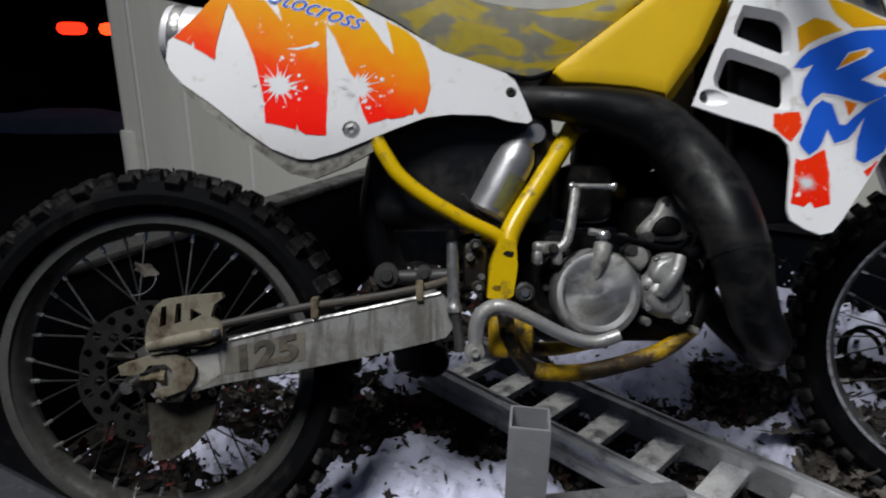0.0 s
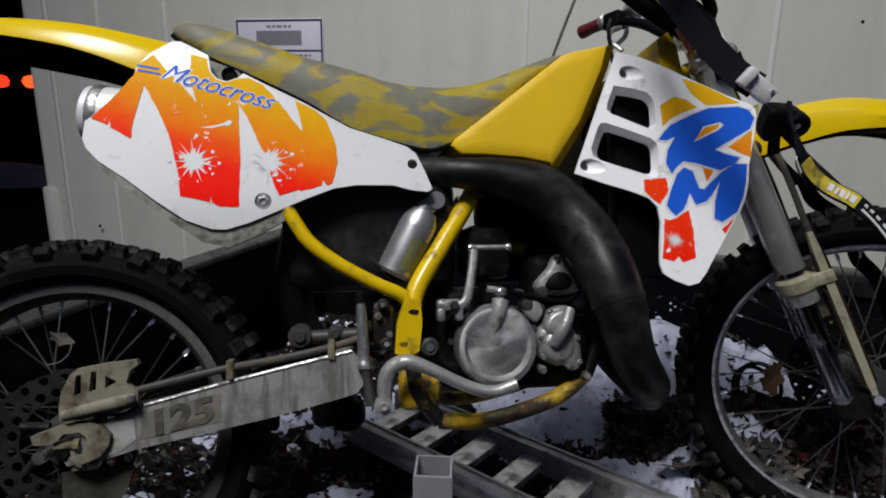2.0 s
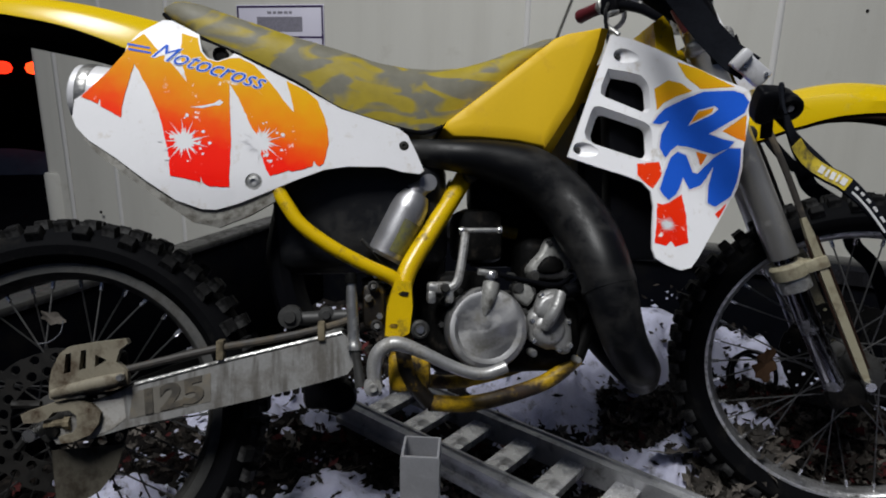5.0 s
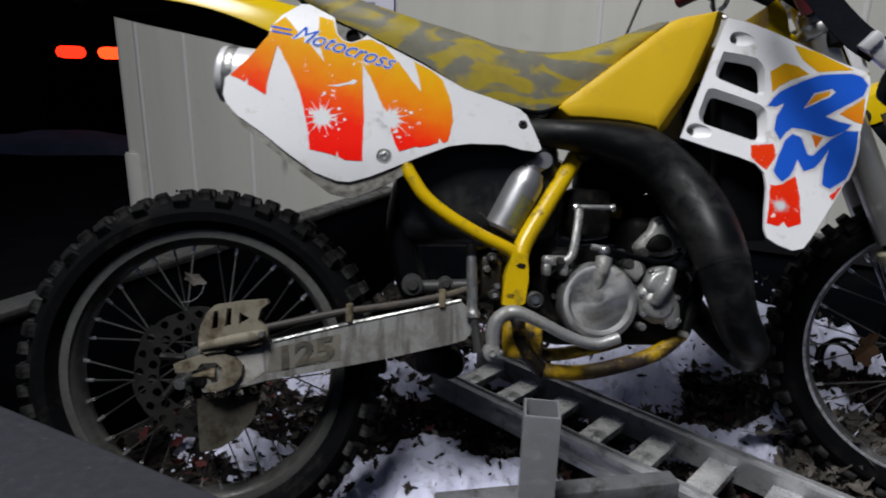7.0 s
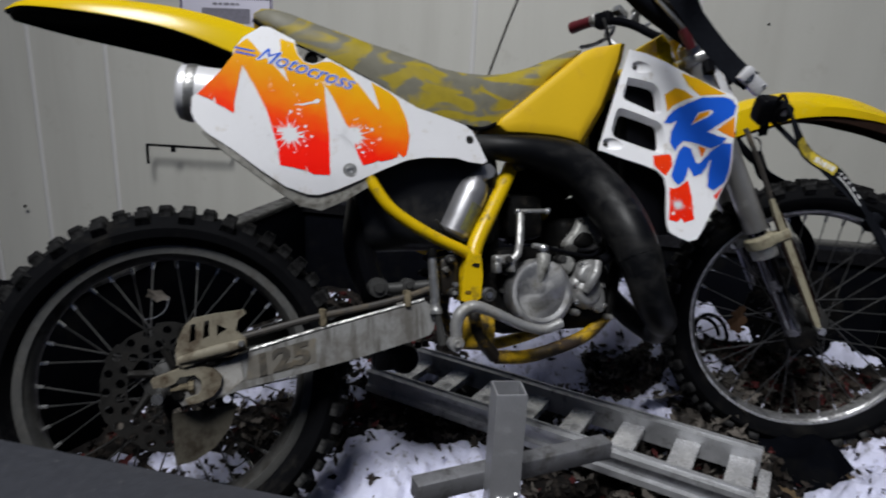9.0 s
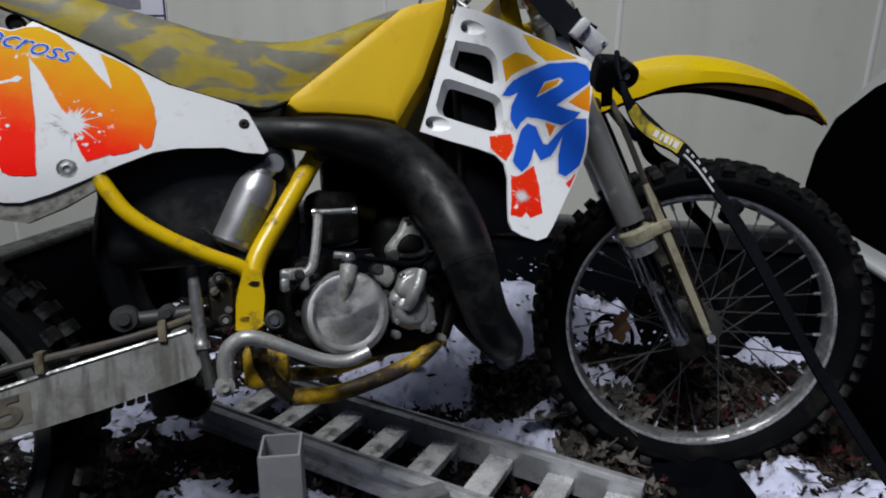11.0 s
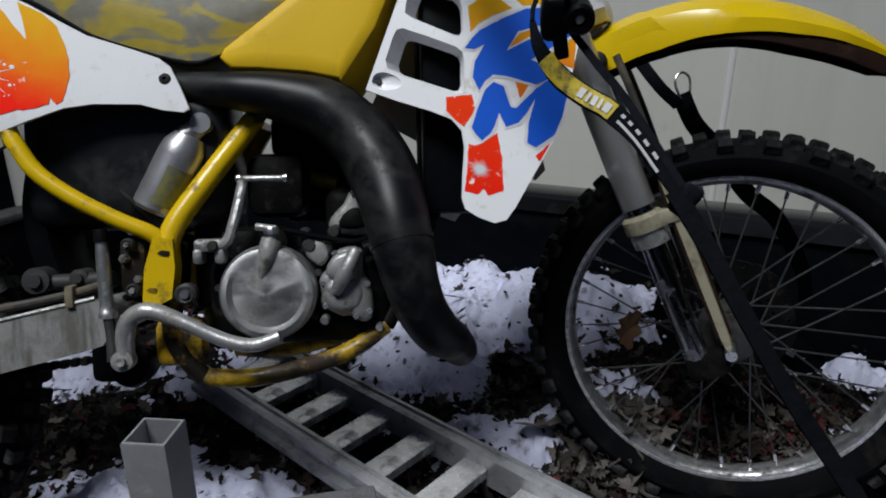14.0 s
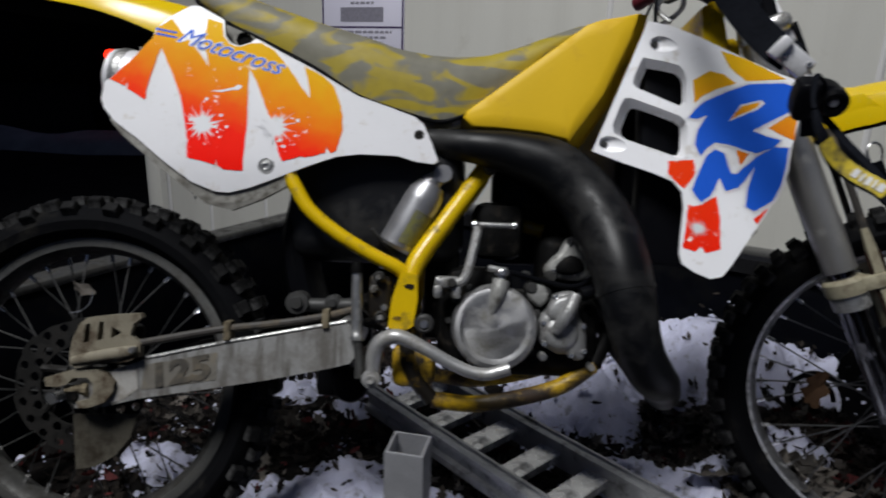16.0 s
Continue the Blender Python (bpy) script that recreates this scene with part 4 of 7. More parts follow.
def crumbs():
    """Loose lumps of snow and short twigs among the leaves."""
    rng = random.Random(11)
    vs, fs = [], []
    base = [(1, 0, 0), (-1, 0, 0), (0, 1, 0), (0, -1, 0), (0, 0, 1), (0, 0, -1)]
    tri = [(0, 2, 4), (2, 1, 4), (1, 3, 4), (3, 0, 4), (2, 0, 5), (1, 2, 5), (3, 1, 5), (0, 3, 5)]
    while len(vs) < 6 * 1100:
        x, y = rng.uniform(TAIL + 0.03, HEAD - 0.03), rng.uniform(NEAR + 0.03, FAR - 0.03)
        sh = snow_height(x, y)
        if sh < -0.012 and rng.random() < (0.45 if math.hypot(x - 0.05, y - 1.55) < 0.16 else 0.8 if math.hypot(x - 0.42, y - 1.55) < 0.35 else 0.93):
            continue
        s = rng.uniform(0.002, 0.006) * (1.8 if rng.random() < 0.1 else 1)
        z = bed_height(x, y) + max(0, sh) + s * 0.3
        n0 = len(vs)
        vs += [(x + p * s * rng.uniform(0.6, 1.3), y + q * s * rng.uniform(0.6, 1.3), z + r * s * rng.uniform(0.5, 1)) for p, q, r in base]
        fs += [tuple(n0 + k for k in t) for t in tri]
    me = bpy.data.meshes.new("snow_crumbs")
    me.from_pydata(vs, [], fs)
    me.materials.append(M_SNOWC)
    ob = new("snow_crumbs", me)
    ob.matrix_basis = TRUCK
    tagged(ob, "loose crumbs of snow among the dead leaves", "snow", kind="stuff")
    bm = bmesh.new()
    for _ in range(120):
        x, y = rng.uniform(TAIL + 0.08, HEAD - 0.08), rng.uniform(NEAR + 0.08, FAR - 0.08)
        a, l = rng.uniform(0, 6.28), rng.uniform(0.02, 0.07)
        p = Vector((x, y, bed_height(x, y) + max(0, snow_height(x, y)) + 0.004))
        rod(p, p + Vector((l * math.cos(a), l * math.sin(a), rng.uniform(-0.005, 0.03))), rng.uniform(0.0008, 0.002), 5, bm)
    ob = part("twigs", bm, M_LEAF, m=TRUCK)
    tagged(ob, "thin broken twigs and stems in the litter", "twigs", kind="stuff")


crumbs()

# ---- loading ramp lying in the bed ----
RAMP = pose(0.38, 1.085, 0.185, 0, 0, -44.5)


def loading_ramp():
    r = thing("loading_ramp", "dull aluminium loading ramp lying on the snow in the truck bed", "ramp", RAMP)
    half, x0, x1 = 0.095, -0.49, 0.475
    rail = [(-0.017, -0.045), (0.017, -0.045), (0.017, -0.030), (0.004, -0.028), (0.004, 0.000), (0.017, 0.002), (0.017, 0.014), (0.008, 0.016), (0.007, 0.011), (-0.007, 0.011), (-0.008, 0.016), (-0.017, 0.014)]
    for s in (-1, 1):
        secs = [[(x, s * half + s * y, z) for y, z in rail] for x in np.linspace(x0, x1, 6)]
        part("side_rail", loft(secs), M_RAMP, r, angle=0.4)
    rung = finish(loft([[(x, y, z) for x, z in ((-0.027, -0.014), (-0.027, 0.000), (0.020, 0.004), (0.027, 0.002), (0.027, -0.016), (0.023, -0.016), (0.022, -0.004), (-0.022, -0.005))] for y in (-half + 0.0175, half - 0.0175)]), "rung", M_RAMPB, True, 0.4)
    for x in (-0.41, -0.289, -0.17, -0.048, 0.072, 0.198, 0.326, 0.445):
        ob = new("rung", rung)
        ob.parent = r
        ob.matrix_basis = pose(x - 0.006, 0, -0.011)
    part("end_tab", box((0.476, -0.06, -0.02), (0.50, 0.06, -0.012), 0.002), M_RAMPB, r)
    return r


loading_ramp()


def ramp_stand():
    s = thing("aluminium_stand", "bare aluminium channel stand with upright post in the truck bed", "stand")
    w, t = 0.028, 0.004
    c = Vector((0.128, 0.735, 0))
    quad = ((-1, -1), (1, -1), (1, 1), (-1, 1))
    bm = loft([[(p * k, q * k, z) for p, q in quad] for k, z in ((w, 0.07), (w, 0.453), (w - 0.001, 0.455), (w - t, 0.455), (w - t, 0.10))])
    part("post", bm, M_POST, s, m=pose(c.x, c.y, 0, 0, 0, -8))
    bm = box((-0.20, -0.019, -0.040), (0.235, 0.019, 0.0), 0.004)
    part("base_bar", bm, M_STANDBAR, s, m=pose(0.165, 0.795, 0.265, 0, 0, 9.4))
    for x in (-0.15, -0.02):
        part("foot", box((x - 0.016, -0.016, 0.06), (x + 0.016, 0.016, 0.2245), 0.003), M_RAMP, s, m=pose(0.165, 0.795, 0, 0, 0, 9.4))
    for dx, dz in ((-0.014, 0.0), (0.004, -0.004), (0.018, 0.006)):
        part("bolt", lathe([(0.001, -0.006), (0.004, -0.006), (0.006, -0.002), (0.006, 0.001)], (0.128 + dx, 0.7065, 0.247 + dz), 8), M_NIPPLE, s)
    return s


ramp_stand()

# ---- the dirt bike: x forward, y to its left (away), z up, origin under the rear axle ----
BIKE = pose(-0.472, 0.852, 0.065, 0, 0, 2.3) @ pose(0, 0, 0, -16.5, 0, 0)
AXLE_R = 0.345
bike = thing("dirt_bike", "worn yellow and white motocross bike strapped upright in the truck bed", "motorcycle", BIKE)


def mirror_pts(pts):
    return [(p[0], -p[1], *p[2:]) for p in pts]


def wheel(name, m, r_rim, r_tyre, half, knobs, rim_mat, disc_side, disc_r, spoke_n=36, disc_mat=None, phase=0, edge=0.006, edge_mat=None, drill=1.0):
    """A spoked wheel about its own centre; axle along y."""
    e = 1.55 if r_rim < 0.26 else 1.05
    k = 1.0 if r_rim < 0.26 else 0.78
    rim_prof = [(r_rim - 0.002, -0.030), (r_rim, -0.0275), (r_rim - 0.002, -0.0245), (r_rim - 0.006, -0.022), (r_rim - 0.010, -0.010), (r_rim - 0.010, 0.010), (r_rim - 0.006, 0.022), (r_rim - 0.002, 0.0245), (r_rim, 0.0275), (r_rim - 0.002 * e, 0.030), (r_rim - 0.007 * e, 0.0295), (r_rim - 0.012 * e, 0.025), (r_rim - 0.017 * e, 0.013), (r_rim - 0.018 * e, 0), (r_rim - 0.017 * e, -0.013), (r_rim - 0.012 * e, -0.025), (r_rim - 0.007 * e, -0.0295), (r_rim - 0.002 * e, -0.030)][1:]
    rim_prof = [(r, y * k) for r, y in rim_prof]
    w = part(name, lathe(rim_prof, seg=96, closed=True), rim_mat, bike, "spoked alloy wheel with knobbly tyre", m=m)
    for s in (-1, 1):
        lip = [(r_rim + 0.0012, s * 0.0268 * k), (r_rim + 0.0012, s * 0.0312 * k), (r_rim - 0.0030, s * 0.0322 * k), (r_rim - edge, s * 0.0312 * k), (r_rim - edge - 0.0006, s * 0.0285 * k), (r_rim - 0.003, s * 0.0265 * k)]
        part("rim_edge", lathe(lip if s > 0 else lip[::-1], seg=96, closed=True), edge_mat, w, "scuffed rolled edge of the rim")
    # carcass
    rc = r_tyre - 0.015
    h = rc - r_rim
    prof = [(r_rim - 0.003, -0.026), (r_rim + 0.004, -0.034), (r_rim + h * 0.25, -half * 0.93), (r_rim + h * 0.5, -half), (r_rim + h * 0.75, -half * 0.86), (r_rim + h * 0.93, -half * 0.55), (rc, -half * 0.2), (rc, half * 0.2), (r_rim + h * 0.93, half * 0.55), (r_rim + h * 0.75, half * 0.86), (r_rim + h * 0.5, half), (r_rim + h * 0.25, half * 0.93), (r_rim + 0.004, 0.034), (r_rim - 0.003, 0.026)]
    tyre = part("tyre", lathe(prof, seg=96, closed=True), M_RUBBER_C, w, "muddy black knobbly tyre")
    # knobs
    rng = random.Random(3)
    shapes = {}

    def knob(a, y, r, ln, wd, ht, cant):
        key = (ln, round(wd, 4), ht)
        if key not in shapes:
            vs, fs = [], []
            for hh, k in ((-0.008, 1.12), (ht * 0.82, 0.98), (ht, 0.86)):
                vs += [(p * ln * k / 2, q * wd * k / 2, hh) for p, q in ((-1, -1), (1, -1), (1, 1), (-1, 1))]
            for k in range(2):
                fs += [(4 * k + i, 4 * k + (i + 1) % 4, 4 * k + 4 + (i + 1) % 4, 4 * k + 4 + i) for i in range(4)]
            fs.append((8, 9, 10, 11))
            me = bpy.data.meshes.new("knob")
            me.from_pydata(vs, [], fs)
            me.materials.append(M_RUBBER)
            shapes[key] = me
        ob = new("knob", shapes[key])
        ob.parent = w
        ob.matrix_basis = pose(0, 0, 0, 0, 90 - math.degrees(a), 0) @ pose(0, y, r, -math.degrees(cant) + rng.uniform(-3, 3), rng.uniform(-3, 3), rng.uniform(-4, 4))

    for i in range(knobs):
        a = 2 * math.pi * i / knobs
        if i % 2 == 0:
            for s in (-1, 1):
                knob(a, s * half * 0.22, rc - 0.001, 0.021, half * 0.38, 0.015, s * 0.1)
                knob(a, s * half * 0.80, rc - h * 0.22, 0.024, half * 0.36, 0.015, s * 0.85)
        else:
            for s in (-1, 1):
                knob(a, s * half * 0.54, rc - h * 0.07, 0.021, half * 0.34, 0.015, s * 0.42)
            if i % 4 == 1:
                knob(a, 0, rc, 0.019, half * 0.3, 0.014, 0)
    # hub
    part("hub", lathe([(0.001, -0.075), (0.012, -0.075), (0.014, -0.055), (0.028, -0.052), (0.044, -0.045), (0.044, -0.038), (0.026, -0.03), (0.024, 0.03), (0.044, 0.038), (0.044, 0.045), (0.028, 0.052), (0.014, 0.055), (0.012, 0.075), (0.001, 0.075)], seg=32), M_LUG, w)
    # spokes
    for k in range(spoke_n):
        side = 1 if k % 2 else -1
        lean = 0.34 if (k // 2) % 2 else -0.34
        a = 2 * math.pi * k / spoke_n + math.radians(phase)
        p = Vector((0.041 * math.cos(a + lean * 2.6), side * 0.041, 0.041 * math.sin(a + lean * 2.6)))
        q = Vector(((r_rim - 0.018 * e) * math.cos(a), side * 0.004, (r_rim - 0.018 * e) * math.sin(a)))
        d = (q - p).normalized()
        bm = rod(p, q, 0.0016, 6)
        part("spoke", bm, M_SPOKE, w)
        part("nipple", rod(q - d * 0.014, q + d * 0.004, 0.0036, 6), M_NIPPLE, w)
    # disc
    if disc_side:
        bm = bmesh.new()
        yd = disc_side * 0.060
        ro, ri, cells = disc_r, disc_r * 0.60, 20
        mid_r = (ro + ri) / 2
        for (ra, rb, sh, hole) in ((ri, mid_r, 0.0, 0.0085 * drill), (mid_r, ro, 0.5, 0.0078 * drill)):
            for c in range(cells):
                a0, a1 = 2 * math.pi * (c + sh) / cells, 2 * math.pi * (c + 1 + sh) / cells
                am, rm = (a0 + a1) / 2, (ra + rb) / 2
                outer = [(ra, a0), (ra, am), (ra, a1), (rm, a1), (rb, a1), (rb, am), (rb, a0), (rm, a0)]
                wob = 0.003 * math.sin(a0 * 6) if rb == ro else 0
                o = [bm.verts.new(((r + (wob if r == ro else 0)) * math.cos(t), yd, (r + (wob if r == ro else 0)) * math.sin(t))) for r, t in outer]
                cx, cz = rm * math.cos(am), rm * math.sin(am)
                hl = []
                for k, (r, t) in enumerate(outer):
                    dx, dz = r * math.cos(t) - cx, r * math.sin(t) - cz
                    g = math.hypot(dx, dz)
                    hl.append(bm.verts.new((cx + dx / g * hole, yd, cz + dz / g * hole)))
                for k in range(8):
                    bm.faces.new((o[k], o[(k + 1) % 8], hl[(k + 1) % 8], hl[k]))
        bmesh.ops.remove_doubles(bm, verts=bm.verts[:], dist=0.0003)
        r = bmesh.ops.extrude_face_region(bm, geom=bm.faces[:])
        for v in r["geom"]:
            if isinstance(v, bmesh.types.BMVert):
                v.co.y += -disc_side * 0.004
        d = part("brake_disc", bm, disc_mat or M_DISC, w, "drilled steel brake disc", smooth=False)
        for k in range(6):
            a = 2 * math.pi * k / 6 + 0.3
            bm = rod((0.036 * math.cos(a), disc_side * 0.052, 0.036 * math.sin(a)), ((ri + 0.004) * math.cos(a + 0.35), disc_side * 0.058, (ri + 0.004) * math.sin(a + 0.35)), 0.007, 8)
            part("carrier_arm", bm, disc_mat or M_DISC, w)
    return w


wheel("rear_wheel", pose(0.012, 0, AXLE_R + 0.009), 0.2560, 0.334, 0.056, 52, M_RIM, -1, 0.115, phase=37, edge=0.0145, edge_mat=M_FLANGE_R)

leaf = bmesh.new()
ring = [leaf.verts.new((0.020 * math.cos(a) * (1 + 0.25 * math.cos(3 * a)), 0.006 * math.sin(2 * a), 0.010 * math.sin(a) * (1 + 0.25 * math.cos(5 * a)))) for a in np.linspace(0, 2 * math.pi, 22)[:-1]]
mid_v = leaf.verts.new((0, -0.004, 0))
for k in range(len(ring)):
    leaf.faces.new((ring[k], ring[(k + 1) % len(ring)], mid_v))
REAR = [o for o in bpy.data.objects if o.name == "rear_wheel"][0]
part("caught_leaf", leaf, M_LITTER_PALE, REAR, "pale dead leaf caught in the spokes", m=pose(-0.020, -0.030, 0.165, 0, 20, 0))
part("caught_wire", tube([(-0.040, -0.032, 0.122), (-0.020, -0.034, 0.126), (-0.004, -0.034, 0.140), (0.001, -0.034, 0.160)], 0.0011, 6, 4), M_NIPPLE, REAR, "bent bright wire caught in the spokes")

# front end frame: origin on the steering axis, z along it, turned to the right
CASTER, STEER = 21.5, 27.4
FRONT = pose(1.251, 0, 0.9, 0, -CASTER, 0) @ pose(0, 0, 0, 0, 0, -STEER)
FW = (0.031, 0.0, -0.568)
FORK_X, FORK_Y = -0.021, 0.088
# front disc sits on the far side: near-black metal paints its shade
FRONT_WHEEL = wheel("front_wheel", FRONT @ pose(*FW), 0.279, 0.350, 0.046, 60, M_RIM_F, 1, 0.12, disc_mat=M_ENGINE, edge=0.0085, edge_mat=M_FLANGE, drill=0.5)
bm = bmesh.new()
ring = [bm.verts.new((0.024 * math.cos(a) * (1 + 0.30 * math.cos(7 * a)), 0.012 * math.sin(2 * a), 0.046 * math.sin(a) * (1 + 0.12 * math.cos(6 * a)))) for a in np.linspace(0, 2 * math.pi, 34)[:-1]]
hub_v = bm.verts.new((0, -0.008, 0))
for k in range(len(ring)):
    bm.faces.new((ring[k], ring[(k + 1) % len(ring)], hub_v))
part("caught_leaf", bm, M_OAK, FRONT_WHEEL, "brown oak leaf caught in the spokes", m=pose(-0.150, -0.032, 0.062, 0, 35, 0) @ Matrix.Scale(0.78, 4))


def at(fn, eps=0.0):
    return lambda x, z: fn(x, z) - eps


def panel_y(x, z):
    return -0.136 + 0.14 * (z - 0.737) + 0.07 * (x - 0.342) + 1.7 * max(0, abs(z - 0.84) - 0.08) ** 2 + 0.35 * max(0, 0.16 - x) ** 2


def shroud_y(x, z):
    return -0.115 - 0.18 * (x - 0.89) + 0.065 * (z - 0.796)


def on_shroud(p):
    """A point of the flat drawing of the shroud, laid on its tilted plane."""
    x, z = p
    flat = -0.157 + 0.2 * (z - 0.706) - 0.22 * (x - 0.997)
    k = (shroud_y(x, z) - flat) / (flat + 1.22)
    return (x + (x - 0.30) * k, z + (z - 0.59) * k)


# swingarm
def swingarm():
    arm = [(0.085, 0.390), (0.119, 0.402), (0.153, 0.416), (0.259, 0.441), (0.349, 0.461), (0.479, 0.488), (0.496, 0.472), (0.496, 0.434), (0.486, 0.421), (0.458, 0.413), (0.349, 0.388), (0.215, 0.363), (0.143, 0.350), (0.085, 0.334), (0.040, 0.330), (0.030, 0.345), (0.036, 0.360)]
    sa = part("swingarm", sheet(arm, lambda x, z: -0.118, 0.034), M_ARM, bike, "mud-streaked box-section aluminium swingarm", smooth=False)
    # same arm in near-black, the far side's shade put into its colour
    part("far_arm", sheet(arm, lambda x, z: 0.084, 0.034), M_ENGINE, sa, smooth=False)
    # bright bead added to draw the highlight on the arm's top edge
    bm = bmesh.new()
    tube([(0.155, -0.1165, 0.4175), (0.259, -0.1165, 0.4425), (0.349, -0.1165, 0.4625), (0.478, -0.1165, 0.4895)], 0.0035, 8, 3, bm)
    part("edge_bead", bm, M_ALU, sa, "thin bright bead added for the highlight along the upper edge")
    part("cross_tube", rod((0.46, -0.084, 0.452), (0.46, 0.084, 0.452), 0.03, 16), M_ARM, sa)
    # axle end block with slot
    end = [(-0.008, 0.380), (0.036, 0.394), (0.078, 0.397), (0.094, 0.391), (0.107, 0.377), (0.104, 0.360), (0.092, 0.344), (0.066, 0.334), (0.050, 0.333), (0.046, 0.343), (0.066, 0.348), (0.073, 0.358), (0.072, 0.374), (0.062, 0.383), (0.038, 0.381), (0.030, 0.371), (0.016, 0.366), (-0.004, 0.366)]
    ab = part("axle_block", sheet(end, lambda x, z: -0.127, 0.026), M_CREAMDIRT, sa, "mud-stained cream axle adjuster block", smooth=False)
    part("adjuster_bolt", tube([(0.022, -0.116, 0.360, 0.007), (0.050, -0.116, 0.362, 0.007), (0.051, -0.116, 0.362, 0.011), (0.060, -0.116, 0.362, 0.011)], 0.006, 10, 1, soft=False), M_TAN, ab)
    white = [(0.094, 0.392), (0.138, 0.397), (0.142, 0.366), (0.121, 0.349), (0.088, 0.338), (0.104, 0.357), (0.108, 0.376)]
    part("arm_end_print", sheet(white, lambda x, z: -0.1187, 0), M_ARMWHITE, sa, "scuffed white print on the arm end")
    part("axle_nut", lathe([(0.001, -0.010), (0.010, -0.010), (0.012, -0.006), (0.012, 0.004)], (0.034, -0.112, 0.350), 6), M_ENGINE, sa)
    part("axle", rod((0, -0.12, AXLE_R), (0, 0.12, AXLE_R), 0.010), M_STEEL, sa)
    # decal area with number
    dec = [(0.146, 0.364), (0.152, 0.406), (0.270, 0.431), (0.270, 0.386)]
    part("decal", sheet(dec, lambda x, z: -0.1186, 0), M_GREYBOX, sa, "faded grey sticker")
    words("125", 0.052, M_GREYTXT, sa, pose(0.160, -0.1194, 0.3695, 0, -12.0, 0) @ Matrix.Diagonal((1.33, 1, 1, 1)), "number_print", "faded dark number 125", shear=0.12, bold=0.0022)
    # caliper cover
    cov = [(0.033, 0.423), (0.037, 0.446), (0.050, 0.471), (0.062, 0.481), (0.100, 0.487), (0.147, 0.491), (0.150, 0.484), (0.137, 0.474), (0.132, 0.456), (0.149, 0.441), (0.149, 0.420), (0.129, 0.412), (0.080, 0.406), (0.046, 0.398), (0.034, 0.403)]
    h1 = [(0.056, 0.440), (0.066, 0.442), (0.067, 0.472), (0.059, 0.470)]
    h2 = [(0.078, 0.445), (0.088, 0.447), (0.089, 0.476), (0.081, 0.475)]
    h3 = [(0.101, 0.449), (0.119, 0.459), (0.102, 0.468)]
    cg = part("caliper_guard", sheet(cov, lambda x, z: -0.132 + 0.5 * max(0, 0.05 - x) ** 1.2, 0.014, holes=(h1, h2, h3)), M_CREAMDIRT, sa, "mud-stained cream caliper guard", smooth=False)
    part("guard_ridge", tube([(0.038, -0.130, 0.409, 0.007), (0.070, -0.134, 0.417, 0.009), (0.110, -0.134, 0.425, 0.010), (0.146, -0.131, 0.431, 0.009)], 0.009, 12, 4, flat=0.7), M_CREAMDIRT, cg)
    part("guard_bolt", lathe([(0.001, -0.008), (0.004, -0.008), (0.006, -0.004), (0.006, 0.002)], (0.141, -0.139, 0.433), 8), M_ALU, cg)
    part("caliper", box((0.035, -0.112, 0.40), (0.135, -0.075, 0.47), 0.012), M_ENGINE, sa)
    gd = [(0.018, 0.312), (0.022, 0.216), (0.055, 0.222), (0.088, 0.242), (0.115, 0.275), (0.128, 0.316)]
    part("disc_guard", sheet(gd, lambda x, z: -0.086 + 0.1 * (0.3 - z), 0.004), M_GUARD, sa, "stained grey plastic disc guard")
    part("brake_hose", tube([(0.12, -0.118, 0.436), (0.17, -0.118, 0.447), (0.272, -0.115, 0.468), (0.37, -0.112, 0.482), (0.444, -0.11, 0.496), (0.50, -0.115, 0.512)], 0.0065, 10, 5), M_HOSE, sa, "dirty black brake hose")
    for p in ((0.285, 0.471), (0.445, 0.497)):
        part("hose_guide", box((p[0] - 0.006, -0.124, p[1] - 0.02), (p[0] + 0.006, -0.098, p[1] + 0.012), 0.003), M_TAN, sa)
    # chain guide and chain below
    part("chain_guide", box((0.40, 0.03, 0.33), (0.47, 0.08, 0.40), 0.015), M_BLACK, sa)
    bm = bmesh.new()
    for k in range(26):
        t = k / 25
        x, z = 0.10 + 0.42 * t, 0.335 + 0.045 * t
        box((x - 0.006, 0.045, z - 0.007), (x + 0.006, 0.062, z + 0.007), 0.002, bm, 1)
    part("chain", bm, M_ENGINE, sa, "dark oily drive chain")
    bl = part("brake_link", tube([(0.385, -0.088, 0.512, 0.010), (0.43, -0.09, 0.512, 0.012), (0.50, -0.10, 0.516, 0.011)], 0.011, 12, 3), M_LUG, sa, "grimy suspension link")
    for x, z, r in ((0.393, 0.516, 0.019), (0.452, 0.518, 0.013), (0.486, 0.512, 0.012)):
        part("link_eye", lathe([(0.001, -0.016), (r * 0.5, -0.016), (r * 0.55, -0.011), (r, -0.010), (r, 0.02)], (x, -0.095, z), 16), M_LUG, sa)
    part("roller", lathe([(0.001, -0.03), (0.028, -0.03), (0.033, -0.02), (0.033, 0.02), (0.028, 0.03), (0.001, 0.03)], (0.467, 0.05, 0.355), 24), M_BLACK, sa, "black chain roller")


swingarm()


